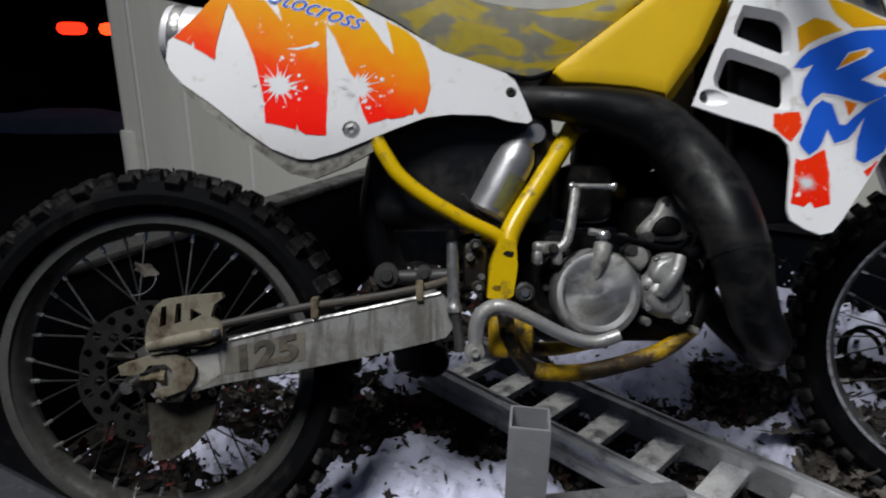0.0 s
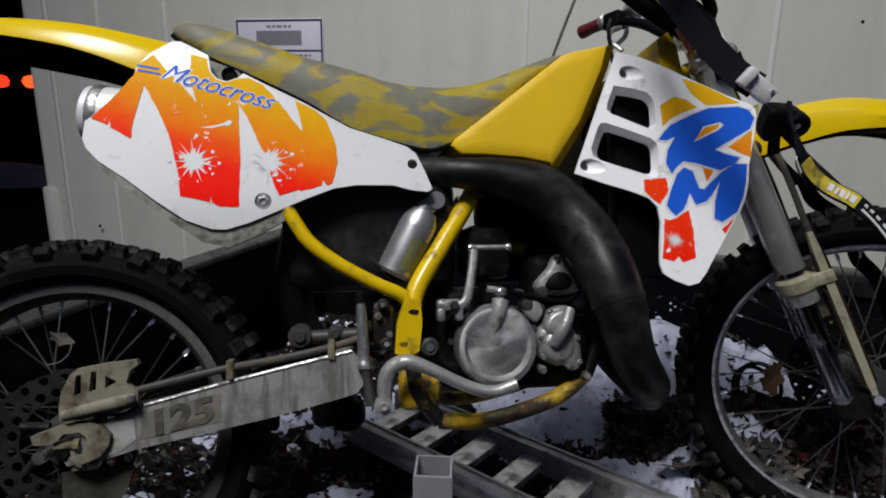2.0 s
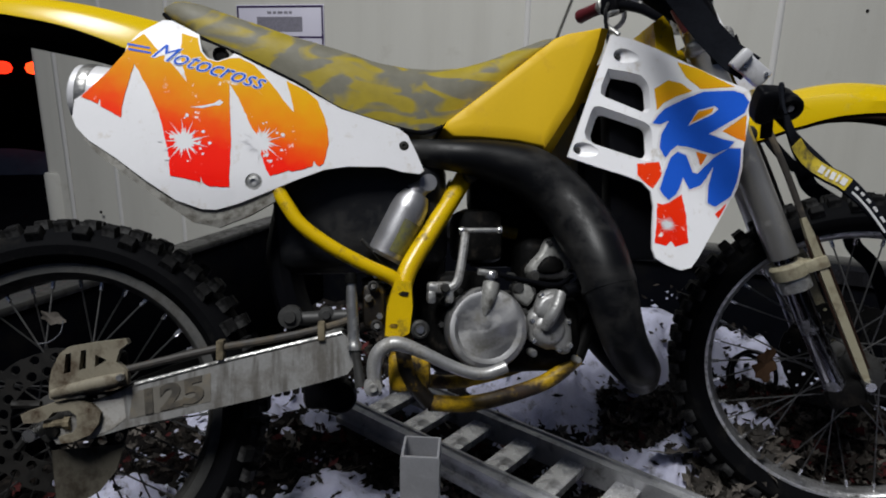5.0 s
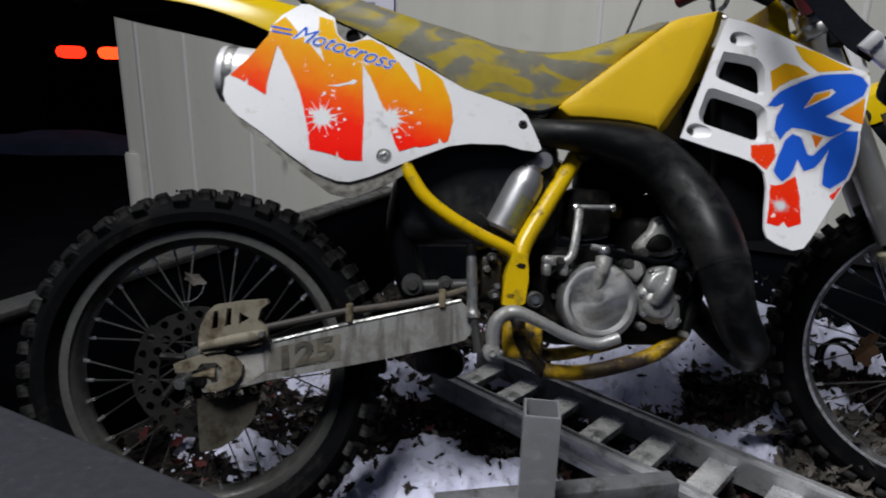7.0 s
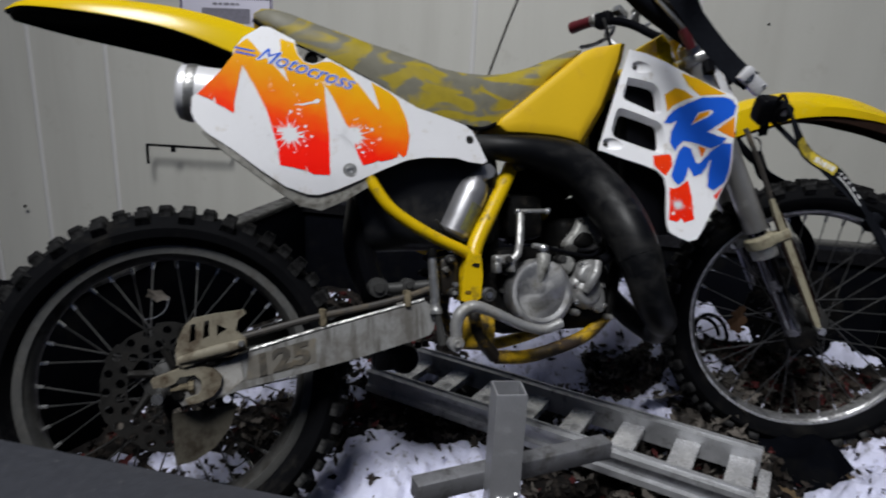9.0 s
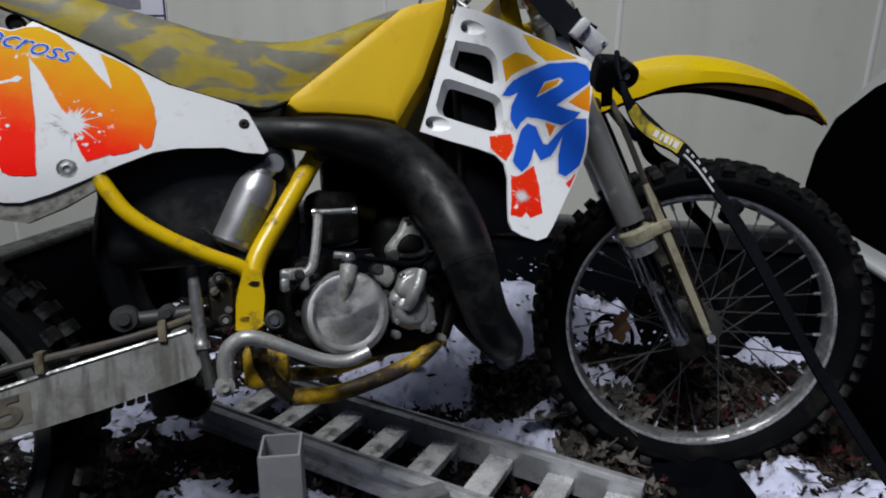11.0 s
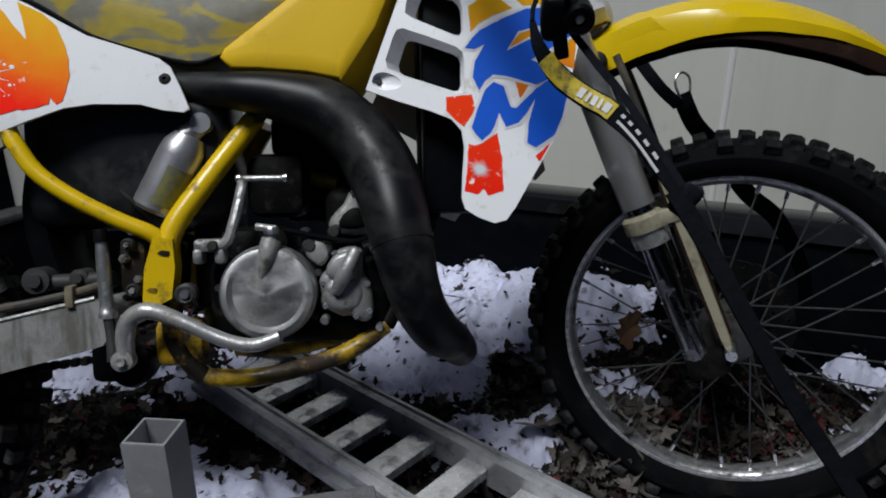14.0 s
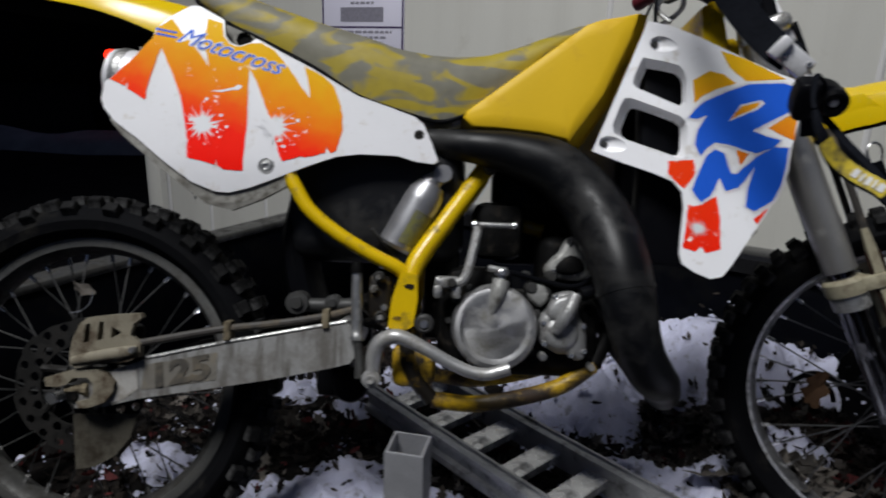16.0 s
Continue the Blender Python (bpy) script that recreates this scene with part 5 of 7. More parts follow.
def frame_parts():
    bm = bmesh.new()
    rear = [(0.362, -0.112, 0.775), (0.374, -0.120, 0.733), (0.394, -0.125, 0.696), (0.417, -0.127, 0.665), (0.462, -0.127, 0.631), (0.517, -0.124, 0.600), (0.556, -0.121, 0.582), (0.572, -0.118, 0.570)]
    tube([(0.71, 0, 0.83), (0.85, 0, 0.90), (1.0, 0, 0.96), (1.14, 0, 0.985)], 0.03, 12, 4, bm)
    fr = part("frame", bm, M_FRAME, bike, "chipped yellow painted steel frame")
    for q in (rear, mirror_pts(rear)):
        part("seat_rail", tube(q, 0.0118, 12, 5), M_FRAME, fr)
    front = [(0.697, -0.044, 0.755), (0.684, -0.054, 0.734), (0.634, -0.084, 0.660), (0.592, -0.106, 0.596), (0.577, -0.116, 0.556)]
    for q in (front, mirror_pts(front)):
        part("frame_spar", tube(q, 0.0165, 14, 5), M_FRAME, fr)
    low = [(0.566, 0.575), (0.592, 0.572), (0.594, 0.53), (0.588, 0.487), (0.570, 0.478), (0.548, 0.484), (0.552, 0.53)]
    for y in (-0.132, 0.098):
        part("pivot_plate", sheet(low, lambda x, z: y, 0.034), M_FRAME, fr, smooth=False)
    cradle = [(0.582, -0.10, 0.485), (0.580, -0.112, 0.44), (0.592, -0.112, 0.405), (0.622, -0.108, 0.366), (0.690, -0.10, 0.360), (0.760, -0.096, 0.371), (0.835, -0.090, 0.393), (0.890, -0.078, 0.428), (0.915, -0.06, 0.47), (0.95, -0.04, 0.55), (1.02, -0.018, 0.72), (1.10, -0.015, 0.90)]
    for q in (cradle, mirror_pts(cradle)):
        for lo, hi, mt, lb in ((0, 4, M_GRIME, "oil-blackened lower cradle tube"), (3, 8, M_CRADLE, "oil-stained yellow lower cradle tube"), (7, 11, M_ENGINE, "")):
            part("cradle_tube", tube(q[lo:hi], 0.0140, 12, 5), mt, fr, lb)
    bm = box((0.555, -0.118, 0.385), (0.625, -0.075, 0.455), 0.014)
    part("footrest_casting", bm, M_FRAME_DIRTY, fr, "scraped yellow footrest bracket")
    part("gusset", sheet([(1.062, 1.048), (1.082, 1.062), (1.100, 1.040), (1.110, 0.985), (1.088, 0.965), (1.068, 0.99)], lambda x, z: -0.052, 0.104), M_FRAME, fr, "yellow frame gusset", smooth=False)
    part("head_tube", rod((1.17, 0, 1.08), (1.251, 0, 0.90), 0.032, 16), M_FRAME, fr)
    for (x, z, r) in ((0.606, 0.492, 0.0155), (0.535, 0.500, 0.010), (0.530, 0.565, 0.009)):
        part("bolt", lathe([(r * 0.4, -0.004), (r * 0.75, -0.007), (r, -0.004), (r, 0.012)], (x, -0.126, z), 16), M_LUG, fr)
        part("bolt_centre", lathe([(0.001, -0.010), (r * 0.40, -0.010), (r * 0.46, -0.006), (r * 0.46, 0.004)], (x, -0.126, z), 10), M_STEEL if r > 0.013 else M_ALU, fr)
    for x, z, a, l in ((0.580, 0.552, 60, 0.019), (0.562, 0.500, 10, 0.016)):
        part("paint_chip", sheet([(x - l * 0.5, z), (x - l * 0.15, z + l * 0.22), (x + l * 0.45, z + l * 0.12), (x + l * 0.3, z - l * 0.25), (x - l * 0.2, z - l * 0.18)], lambda x, z: -0.1335 if z < 0.575 else -0.138, 0), M_GRIME, fr, "dark chip in the yellow paint")
    part("tab", box((0.512, -0.118, 0.495), (0.55, -0.105, 0.570), 0.010), M_GRIME, fr, "grimy mounting tab")
    for x, z, r in ((0.522, 0.545, 0.007), (0.540, 0.515, 0.006), (0.535, 0.585, 0.008)):
        part("bolt", lathe([(0.001, -0.008), (r * 0.8, -0.008), (r, -0.003), (r, 0.006)], (x, -0.120, z), 6), M_ALU, fr)


frame_parts()


def exhaust():
    y = -0.085
    pts = [(0.56, -0.06, 0.80, 0.020), (0.62, -0.07, 0.795, 0.024), (0.69, y, 0.787, 0.030), (0.745, y, 0.778, 0.038), (0.81, -0.088, 0.757, 0.047), (0.862, -0.098, 0.711, 0.0506), (0.894, -0.128, 0.653, 0.0516), (0.908, -0.162, 0.597, 0.0468), (0.917, -0.178, 0.548, 0.0430), (0.927, -0.182, 0.501, 0.0385), (0.941, -0.178, 0.462, 0.036), (0.962, -0.168, 0.431, 0.034), (0.985, -0.14, 0.412, 0.030), (1.004, -0.075, 0.388, 0.026), (0.96, 0.0, 0.45, 0.025), (0.905, 0.0, 0.54, 0.025)]
    ex = part("exhaust_pipe", tube(pts, 0.05, 24, 8), M_PIPE, bike, "black expansion chamber exhaust pipe")
    bm = tube([(0.9140, -0.173, 0.563, 0.0462), (0.9155, -0.1755, 0.555, 0.0455)], 0.05, 24, 1, soft=False)
    part("weld_seam", bm, M_PIPE, ex)
    bm = lathe([(0.016, -0.132), (0.018, -0.148), (0.038, -0.148), (0.046, -0.142), (0.048, -0.126), (0.0475, -0.114), (0.047, -0.098), (0.047, 0.20), (0.04, 0.22), (0.02, 0.24), (0.001, 0.24)], seg=32, axis="x")
    sl = part("silencer", bm, M_SILENCER, bike, "bright alloy silencer end", m=pose(0.190, -0.052, 0.878, 0, 6, -3) @ Matrix.Diagonal((1, 1.08, 1.08, 1)))
    part("end_ring", lathe([(0.0478, -0.132), (0.0492, -0.128), (0.0492, -0.118), (0.0478, -0.114)], seg=32, axis="x"), M_ALU, sl)


exhaust()


def body():
    # tank
    out = [(0.655, 0.836), (0.662, 0.848), (0.745, 0.911), (0.857, 0.997), (0.882, 1.006), (0.911, 1.011), (0.970, 1.018), (0.958, 0.977), (0.914, 0.877), (0.859, 0.794), (0.833, 0.801), (0.781, 0.812), (0.709, 0.818), (0.669, 0.820)]
    secs = []
    cx, cz = 0.82, 0.90
    for y, k in ((0.0995, 0.35), (0.0995, 0.70), (0.0985, 0.945), (0.0965, 0.978), (0.092, 0.992), (0.082, 1.0), (0.03, 1.0)):
        f = 0.026 if y > 0.09 else 0.012 if y > 0.08 else 0.0
        ring = [(cx + (x - f * (1 if 6 <= i <= 9 else 0) - cx) * k, z, i) for i, (x, z) in enumerate(out)]
        secs.append([(x, -y - 0.05 * (x - 0.82), cz + (z - cz) * k) for x, z, i in ring])
    secs += [[(x, -y, z) for x, y, z in q] for q in secs[::-1]]
    part("fuel_tank", loft(secs), M_TANK, bike, "yellow plastic fuel tank", angle=0.9)
    part("filler_cap", lathe([(0.03, 0), (0.034, 0.01), (0.034, 0.03), (0.028, 0.036), (0.001, 0.038)], (0.925, 0.0, 0.968), 20, axis="z"), M_BLACK, bike)
    # seat
    top = [(0.181, 1.050), (0.199, 1.060), (0.251, 1.048), (0.298, 1.030), (0.346, 1.014), (0.394, 0.998), (0.443, 0.985), (0.492, 0.971), (0.542, 0.955), (0.592, 0.947), (0.643, 0.945), (0.694, 0.950), (0.747, 0.967), (0.80, 0.989), (0.854, 1.012), (0.872, 1.016)]
    bot = [(0.181, 1.038), (0.198, 1.022), (0.253, 0.987), (0.30, 0.965), (0.347, 0.942), (0.404, 0.914), (0.443, 0.89), (0.481, 0.868), (0.54, 0.849), (0.58, 0.838), (0.62, 0.832), (0.655, 0.843), (0.744, 0.909), (0.872, 1.008)]
    secs = []
    for x in np.linspace(0.181, 0.872, 46):
        zt, zb = interp(x, top) + 0.004, interp(x, bot)
        w = interp(x, [(0.18, 0.045), (0.22, 0.07), (0.35, 0.085), (0.5, 0.088), (0.65, 0.08), (0.8, 0.066), (0.872, 0.05)])
        zm = zt - min(0.03, (zt - zb) * 0.45)
        ring = [(-w * 0.97, zb), (-w * 1.02, zb + (zm - zb) * 0.5), (-w * 0.98, zm), (-w * 0.86, zt - 0.008), (-w * 0.6, zt), (0, zt + 0.005)]
        ring = ring + [(-y, z) for y, z in ring[-2::-1]]
        secs.append([(x, y, z) for y, z in ring])
    st = part("seat", loft(secs), M_SEAT, bike, "worn grey and yellow mottled vinyl seat", angle=1.2)
    bm = tube([(x, -interp(x, [(0.18, 0.045), (0.22, 0.07), (0.35, 0.085), (0.5, 0.088), (0.65, 0.08)]) * 0.97, z - 0.003) for x, z in bot[:12]], 0.004, 8, 3)
    part("seat_base_edge", bm, M_BLACK, st, "black seat base edge")
    # side panel
    out = [(0.194, 1.006), (0.208, 1.006), (0.252, 0.982), (0.258, 0.952), (0.268, 0.940), (0.283, 0.936), (0.300, 0.943), (0.309, 0.951), (0.350, 0.930), (0.406, 0.903), (0.434, 0.887), (0.481, 0.861), (0.539, 0.843), (0.577, 0.830), (0.592, 0.818), (0.606, 0.788), (0.618, 0.757), (0.610, 0.752), (0.581, 0.755), (0.552, 0.763), (0.490, 0.763), (0.453, 0.757), (0.407, 0.739), (0.362, 0.719), (0.319, 0.701), (0.285, 0.691), (0.263, 0.692), (0.225, 0.706), (0.182, 0.736), (0.139, 0.770), (0.097, 0.799), (0.078, 0.820), (0.072, 0.835), (0.074, 0.863), (0.084, 0.871), (0.123, 0.914), (0.141, 0.937), (0.146, 0.957), (0.162, 0.980)]
    def hole(x, z, r, n=12):
        return [(x + r * math.cos(2 * math.pi * k / n), z + r * math.sin(2 * math.pi * k / n)) for k in range(n)]
    sp = part("side_panel", sheet(out, panel_y, 0.006, holes=(hole(0.585, 0.800, 0.0085), hole(0.342, 0.736, 0.0135)), cuts=0.03), M_WHITE, bike, "white plastic side panel with faded orange and red graphics", angle=0.5)
    for x, z in ((0.585, 0.800), (0.342, 0.736)):
        g = 1.0 if x > 0.5 else 1.45
        bm = lathe([(0.001, 0.000), (0.003 * g, -0.0005), (0.0034 * g, -0.003), (0.0062 * g, -0.0025), (0.0075 * g, 0.0005), (0.0095 * g, 0.002), (0.0095 * g, 0.006)], (x, panel_y(x, z) + 0.001, z), 18)
        part("panel_bolt", bm, M_LUG if x > 0.5 else M_ALU, sp)
    part("mount_plate", sheet([(0.240, 0.985), (0.330, 0.950), (0.322, 0.925), (0.250, 0.930)], lambda x, z: -0.080, 0.004), M_GREYP, sp, "grey plate behind the notch", smooth=False)
    bm = lathe([(0.008, 0.010), (0.012, 0.004), (0.013, 0.010), (0.013, 0.03), (0.001, 0.03)], (0.283, -0.098, 0.953), 16)
    part("mount_eye", bm, M_ENGINE, sp)

    # graphics: thin vinyl on the panel
    def rough(loop, amp, seed, step=0.006):
        rng = random.Random(seed)
        res = []
        for i, p in enumerate(loop):
            q = loop[(i + 1) % len(loop)]
            n = max(1, int(math.hypot(q[0] - p[0], q[1] - p[1]) / step))
            for k in range(n):
                t = k / n
                j = 0 if k == 0 else amp
                res.append((p[0] + (q[0] - p[0]) * t + rng.uniform(-j, j), p[1] + (q[1] - p[1]) * t + rng.uniform(-j, j)))
        return res

    def graphic(loop, fn, material, name, parent, label, eps=0.0008, amp=0.0007, seed=1, holes=(), cuts=0.03):
        if fn is shroud_y:
            loop, holes = [on_shroud(p) for p in loop], [[on_shroud(p) for p in h] for h in holes]
        return part(name, sheet(rough(loop, amp, seed), at(fn, eps), 0, holes=holes, cuts=cuts), material, parent, label, smooth=True)

    def star(x, z, r0, r1, n, seed):
        rng = random.Random(seed)
        res = []
        for k in range(n):
            a = 2 * math.pi * k / n
            r = rng.uniform(0.55, 1.0) * r1 if k % 2 else r0 * rng.uniform(0.85, 1.15)
            res.append((x + r * math.cos(a), z + r * math.sin(a)))
        return res

    flame_a = [(0.083, 0.868), (0.098, 0.862), (0.108, 0.857), (0.1105, 0.866), (0.112, 0.853), (0.127, 0.845), (0.142, 0.836), (0.1445, 0.861), (0.151, 0.895), (0.158, 0.925), (0.168, 0.907), (0.178, 0.888), (0.197, 0.846), (0.208, 0.802), (0.215, 0.768), (0.217, 0.744), (0.240, 0.740), (0.2615, 0.734), (0.2625, 0.744), (0.265, 0.734), (0.275, 0.728), (0.305, 0.727), (0.307, 0.805), (0.305, 0.838), (0.303, 0.870), (0.302, 0.899), (0.316, 0.876), (0.334, 0.834), (0.345, 0.806), (0.357, 0.768), (0.367, 0.745), (0.396, 0.755), (0.402, 0.753), (0.434, 0.762), (0.436, 0.772), (0.444, 0.762), (0.452, 0.767), (0.460, 0.799), (0.458, 0.829), (0.452, 0.850), (0.443, 0.873), (0.425, 0.890), (0.392, 0.907), (0.399, 0.880), (0.404, 0.853), (0.388, 0.872), (0.368, 0.900), (0.340, 0.932), (0.318, 0.943), (0.300, 0.941), (0.283, 0.934), (0.267, 0.938), (0.256, 0.952), (0.251, 0.975), (0.2255, 0.982), (0.2265, 0.94), (0.237, 0.898), (0.215, 0.926), (0.190, 0.952), (0.169, 0.978), (0.150, 0.962), (0.142, 0.940), (0.121, 0.911)]
    graphic(flame_a, panel_y, M_GRAD, "flame_graphic", sp, "faded yellow to red flame sticker with torn edges")
    graphic(star(0.236, 0.800, 0.0125, 0.029, 38, 2), panel_y, M_WHITE, "burst_graphic", sp, "white paint burst", 0.0011, 0.0)
    graphic(star(0.352, 0.802, 0.0135, 0.030, 44, 4), panel_y, M_WHITE, "burst_graphic", sp, "white paint burst", 0.0011, 0.0)
    for cx, cz, seed in ((0.236, 0.800, 6), (0.352, 0.802, 8)):
        rng = random.Random(seed)
        graphic(star(cx, cz, 0.0060, 0.043, 26, seed), panel_y, M_WHITE, "burst_graphic", sp, "long white rays of the burst", 0.0012, 0.0)
        for _ in range(13):
            a, r, q = rng.uniform(-0.6, 5.2) if cx < 0.3 else rng.uniform(-1.4, 1.6), rng.uniform(0.018, 0.044), rng.uniform(0.0009, 0.0034)
            graphic(star(cx + r * math.cos(a), cz + r * math.sin(a), q * 0.8, q * 1.5, 10, rng.random()), panel_y, M_WHITE, "paint_fleck", sp, "", 0.0012, 0.0)
    graphic([(0.243, 0.856), (0.262, 0.855), (0.280, 0.860), (0.288, 0.860), (0.294, 0.866), (0.288, 0.870), (0.280, 0.864), (0.262, 0.859)], panel_y, M_WHITE, "streak_graphic", sp, "white scratch", 0.0011, 0.0)
    # lettering with white edge
    ang = 16.0
    for bold, mt, e, nm, lb in ((0.0010, M_WHITE, 0.0011, "lettering_edge", "white edge of the lettering"), (-0.0001, M_BLUE, 0.0015, "lettering", "blue script reading Motocross")):
        words("Motocross", 0.0405, mt, sp, pose(0.180, 0, 0.9385, 0, ang, 0), nm, lb, shear=0.5, bold=bold, depth=0.0001, fn=panel_y, lift=e, space=1.0)
    for dz, x0 in ((0.0, 0.150), (-0.0085, 0.152)):
        bm = sheet([(x0 - 0.004, 0.956 + dz), (x0 + 0.030, 0.951 + dz), (x0 + 0.030, 0.954 + dz), (x0 - 0.004, 0.960 + dz)], at(panel_y, 0.0013), 0)
        part("lettering_bar", bm, M_BLUE, sp, "blue speed line")
    # grey liner below the panel
    lin = [(0.088, 0.802), (0.110, 0.778), (0.145, 0.750), (0.207, 0.702), (0.250, 0.671), (0.288, 0.663), (0.335, 0.682), (0.375, 0.705), (0.36, 0.76), (0.20, 0.80), (0.12, 0.81)]
    part("panel_liner", sheet(lin, lambda x, z: panel_y(x, z) + 0.0022, 0.012), M_GREYP, bike, "scuffed grey plastic liner below the panel", smooth=False)
    # airbox
    part("airbox", box((0.360, -0.080, 0.585), (0.665, 0.075, 0.800), 0.040, seg=5), M_AIRBOX, bike, "black plastic airbox")
    part("mud_flap", tube([(0.385, 0, 0.70), (0.372, 0, 0.62), (0.385, 0, 0.54), (0.42, 0, 0.46)], 0.03, 12, 4, flat=2.3), M_BLACK, bike)
    # rear fender
    secs = []
    spine = [(-0.240, 1.040, 0.020, 0.006), (-0.205, 1.048, 0.052, 0.016), (-0.14, 1.053, 0.076, 0.030), (-0.06, 1.053, 0.090, 0.042), (0.02, 1.048, 0.097, 0.052), (0.08, 1.041, 0.098, 0.062), (0.14, 1.031, 0.094, 0.074), (0.20, 1.018, 0.085, 0.08)]
    for x, zt, w, d in spline(spine, 4):
        o = [(-w, zt - d), (-w * 0.97, zt - d * 0.55), (-w * 0.8, zt - d * 0.15), (-w * 0.5, zt - 0.002), (0, zt + 0.002)]
        o = o + [(-y, z) for y, z in o[-2::-1]]
        i = [(y * 0.965, z - 0.0035 if abs(y) < w * 0.9 else z) for y, z in o[::-1]]
        secs.append([(x, y, z) for y, z in o + i])
    rf = part("rear_fender", loft(secs), M_YEL, bike, "yellow plastic rear fender", angle=1.0)
    # black layer just beneath the yellow skin
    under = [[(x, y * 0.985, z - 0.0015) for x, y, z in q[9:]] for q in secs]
    part("underside", loft([[*q, *[(x, y * 0.97, z - 0.003) for x, y, z in q[::-1]]] for q in under]), M_BLACK, rf, "separate dark layer under the fender")
    # radiator shroud
    out = [(0.968, 1.009), (1.004, 0.998), (1.041, 0.978), (1.086, 0.949), (1.139, 0.916), (1.176, 0.897), (1.183, 0.888), (1.182, 0.870), (1.169, 0.829), (1.155, 0.788), (1.137, 0.739), (1.123, 0.704), (1.104, 0.675), (1.078, 0.637), (1.056, 0.604), (1.042, 0.587), (1.026, 0.583), (1.005, 0.592), (0.989, 0.604), (0.986, 0.619), (0.991, 0.653), (0.998, 0.692), (0.997, 0.717), (0.985, 0.734), (0.958, 0.747), (0.913, 0.764), (0.869, 0.783)]
    w1 = [(0.955, 0.944), (0.985, 0.937), (1.008, 0.929), (1.016, 0.918), (1.019, 0.905), (1.016, 0.866), (1.010, 0.858), (1.002, 0.860), (0.943, 0.891), (0.937, 0.898), (0.940, 0.912)]
    w2 = [(0.932, 0.874), (0.965, 0.860), (1.003, 0.842), (1.011, 0.834), (1.013, 0.824), (1.009, 0.782), (1.004, 0.772), (0.996, 0.771), (0.910, 0.807), (0.903, 0.814), (0.902, 0.828), (0.917, 0.864), (0.923, 0.873)]
    out, w1, w2 = [[on_shroud(p) for p in loop] for loop in (out, w1, w2)]
    scoops = []
    for bx, bz in (on_shroud((0.890, 0.796)), on_shroud((0.978, 0.968))):
        loop = []
        for i in range(20):
            a = 2 * math.pi * i / 20
            u, v = 0.0225 * math.cos(a), (0.0125 - 0.003 * math.cos(a)) * math.sin(a)
            loop.append((bx + 0.011 + u * 0.96 + v * 0.25, bz - 0.002 - u * 0.22 + v))
        scoops.append((bx, bz, loop))
    sh = part("radiator_shroud", sheet(out, shroud_y, 0.005, holes=(w1, w2, *[q[2] for q in scoops]), cuts=0.05), M_SHROUD, bike, "white plastic radiator shroud with blue and orange graphics", angle=0.5)
    # returns round the openings
    for k, w in enumerate((w1, w2)):
        bm = bmesh.new()
        n = len(w)
        cx, cz = sum(p[0] for p in w) / n, sum(p[1] for p in w) / n
        a = [bm.verts.new((x, shroud_y(x, z) + 0.001, z)) for x, z in w]
        b = [bm.verts.new((cx + (x - cx) * 0.80 + 0.008, shroud_y(x, z) + 0.026, cz + (z - cz) * 0.80 - 0.002)) for x, z in w]
        for i in range(n):
            bm.faces.new((a[i], a[(i + 1) % n], b[(i + 1) % n], b[i]))
        part("louvre_return", bm, M_SHROUD, sh)
    bm = sheet([(1.07, 0.70), (1.125, 0.715), (1.135, 0.66), (1.12, 0.645), (1.108, 0.652), (1.10, 0.635), (1.085, 0.625), (1.06, 0.62)], lambda x, z: -0.125, 0.004)
    part("broken_corner", bm, M_CREAM, sh, "jagged broken inner corner", smooth=False)
    for bx, bz, loop in scoops:
        bm = bmesh.new()
        rings = []
        for f, d in ((1.03, 0.0015), (0.9, 0.004), (0.7, 0.0075), (0.45, 0.0095)):
            ring = []
            for x, z in loop:
                px, pz = bx + (x - bx) * f, bz + (z - bz) * f
                ring.append(bm.verts.new((px, shroud_y(px, pz) + d * (1.0 - max(0.0, px - bx) / 0.045), pz)))
            rings.append(ring)
        for p, q in zip(rings, rings[1:]):
            for i in range(20):
                bm.faces.new((p[i], p[(i + 1) % 20], q[(i + 1) % 20], q[i]))
        bm.faces.new(rings[-1])
        bmesh.ops.recalc_face_normals(bm, faces=bm.faces[:])
        part("bolt_recess", bm, M_SHROUD, sh, "scooped recess round a bolt", angle=1.0)
        part("shroud_bolt", lathe([(0.001, -0.003), (0.004, -0.003), (0.0055, -0.001), (0.0055, 0.004)], (bx - 0.001, shroud_y(bx, bz) + 0.007, bz), 6), M_LUG, sh)
    # broad blue brush shapes with white edges
    upper = [(1.015, 0.838), (1.026, 0.852), (1.040, 0.865), (1.077, 0.882), (1.107, 0.893), (1.155, 0.893), (1.171, 0.886), (1.178, 0.871), (1.167, 0.851), (1.135, 0.833), (1.104, 0.816), (1.123, 0.806), (1.142, 0.800), (1.131, 0.789), (1.106, 0.779), (1.085, 0.787), (1.066, 0.794), (1.050, 0.797), (1.038, 0.788), (1.028, 0.775), (1.021, 0.794), (1.027, 0.818), (1.043, 0.842), (1.028, 0.836)]
    eye = [(1.072, 0.831), (1.092, 0.859), (1.121, 0.866), (1.126, 0.860), (1.115, 0.851)]
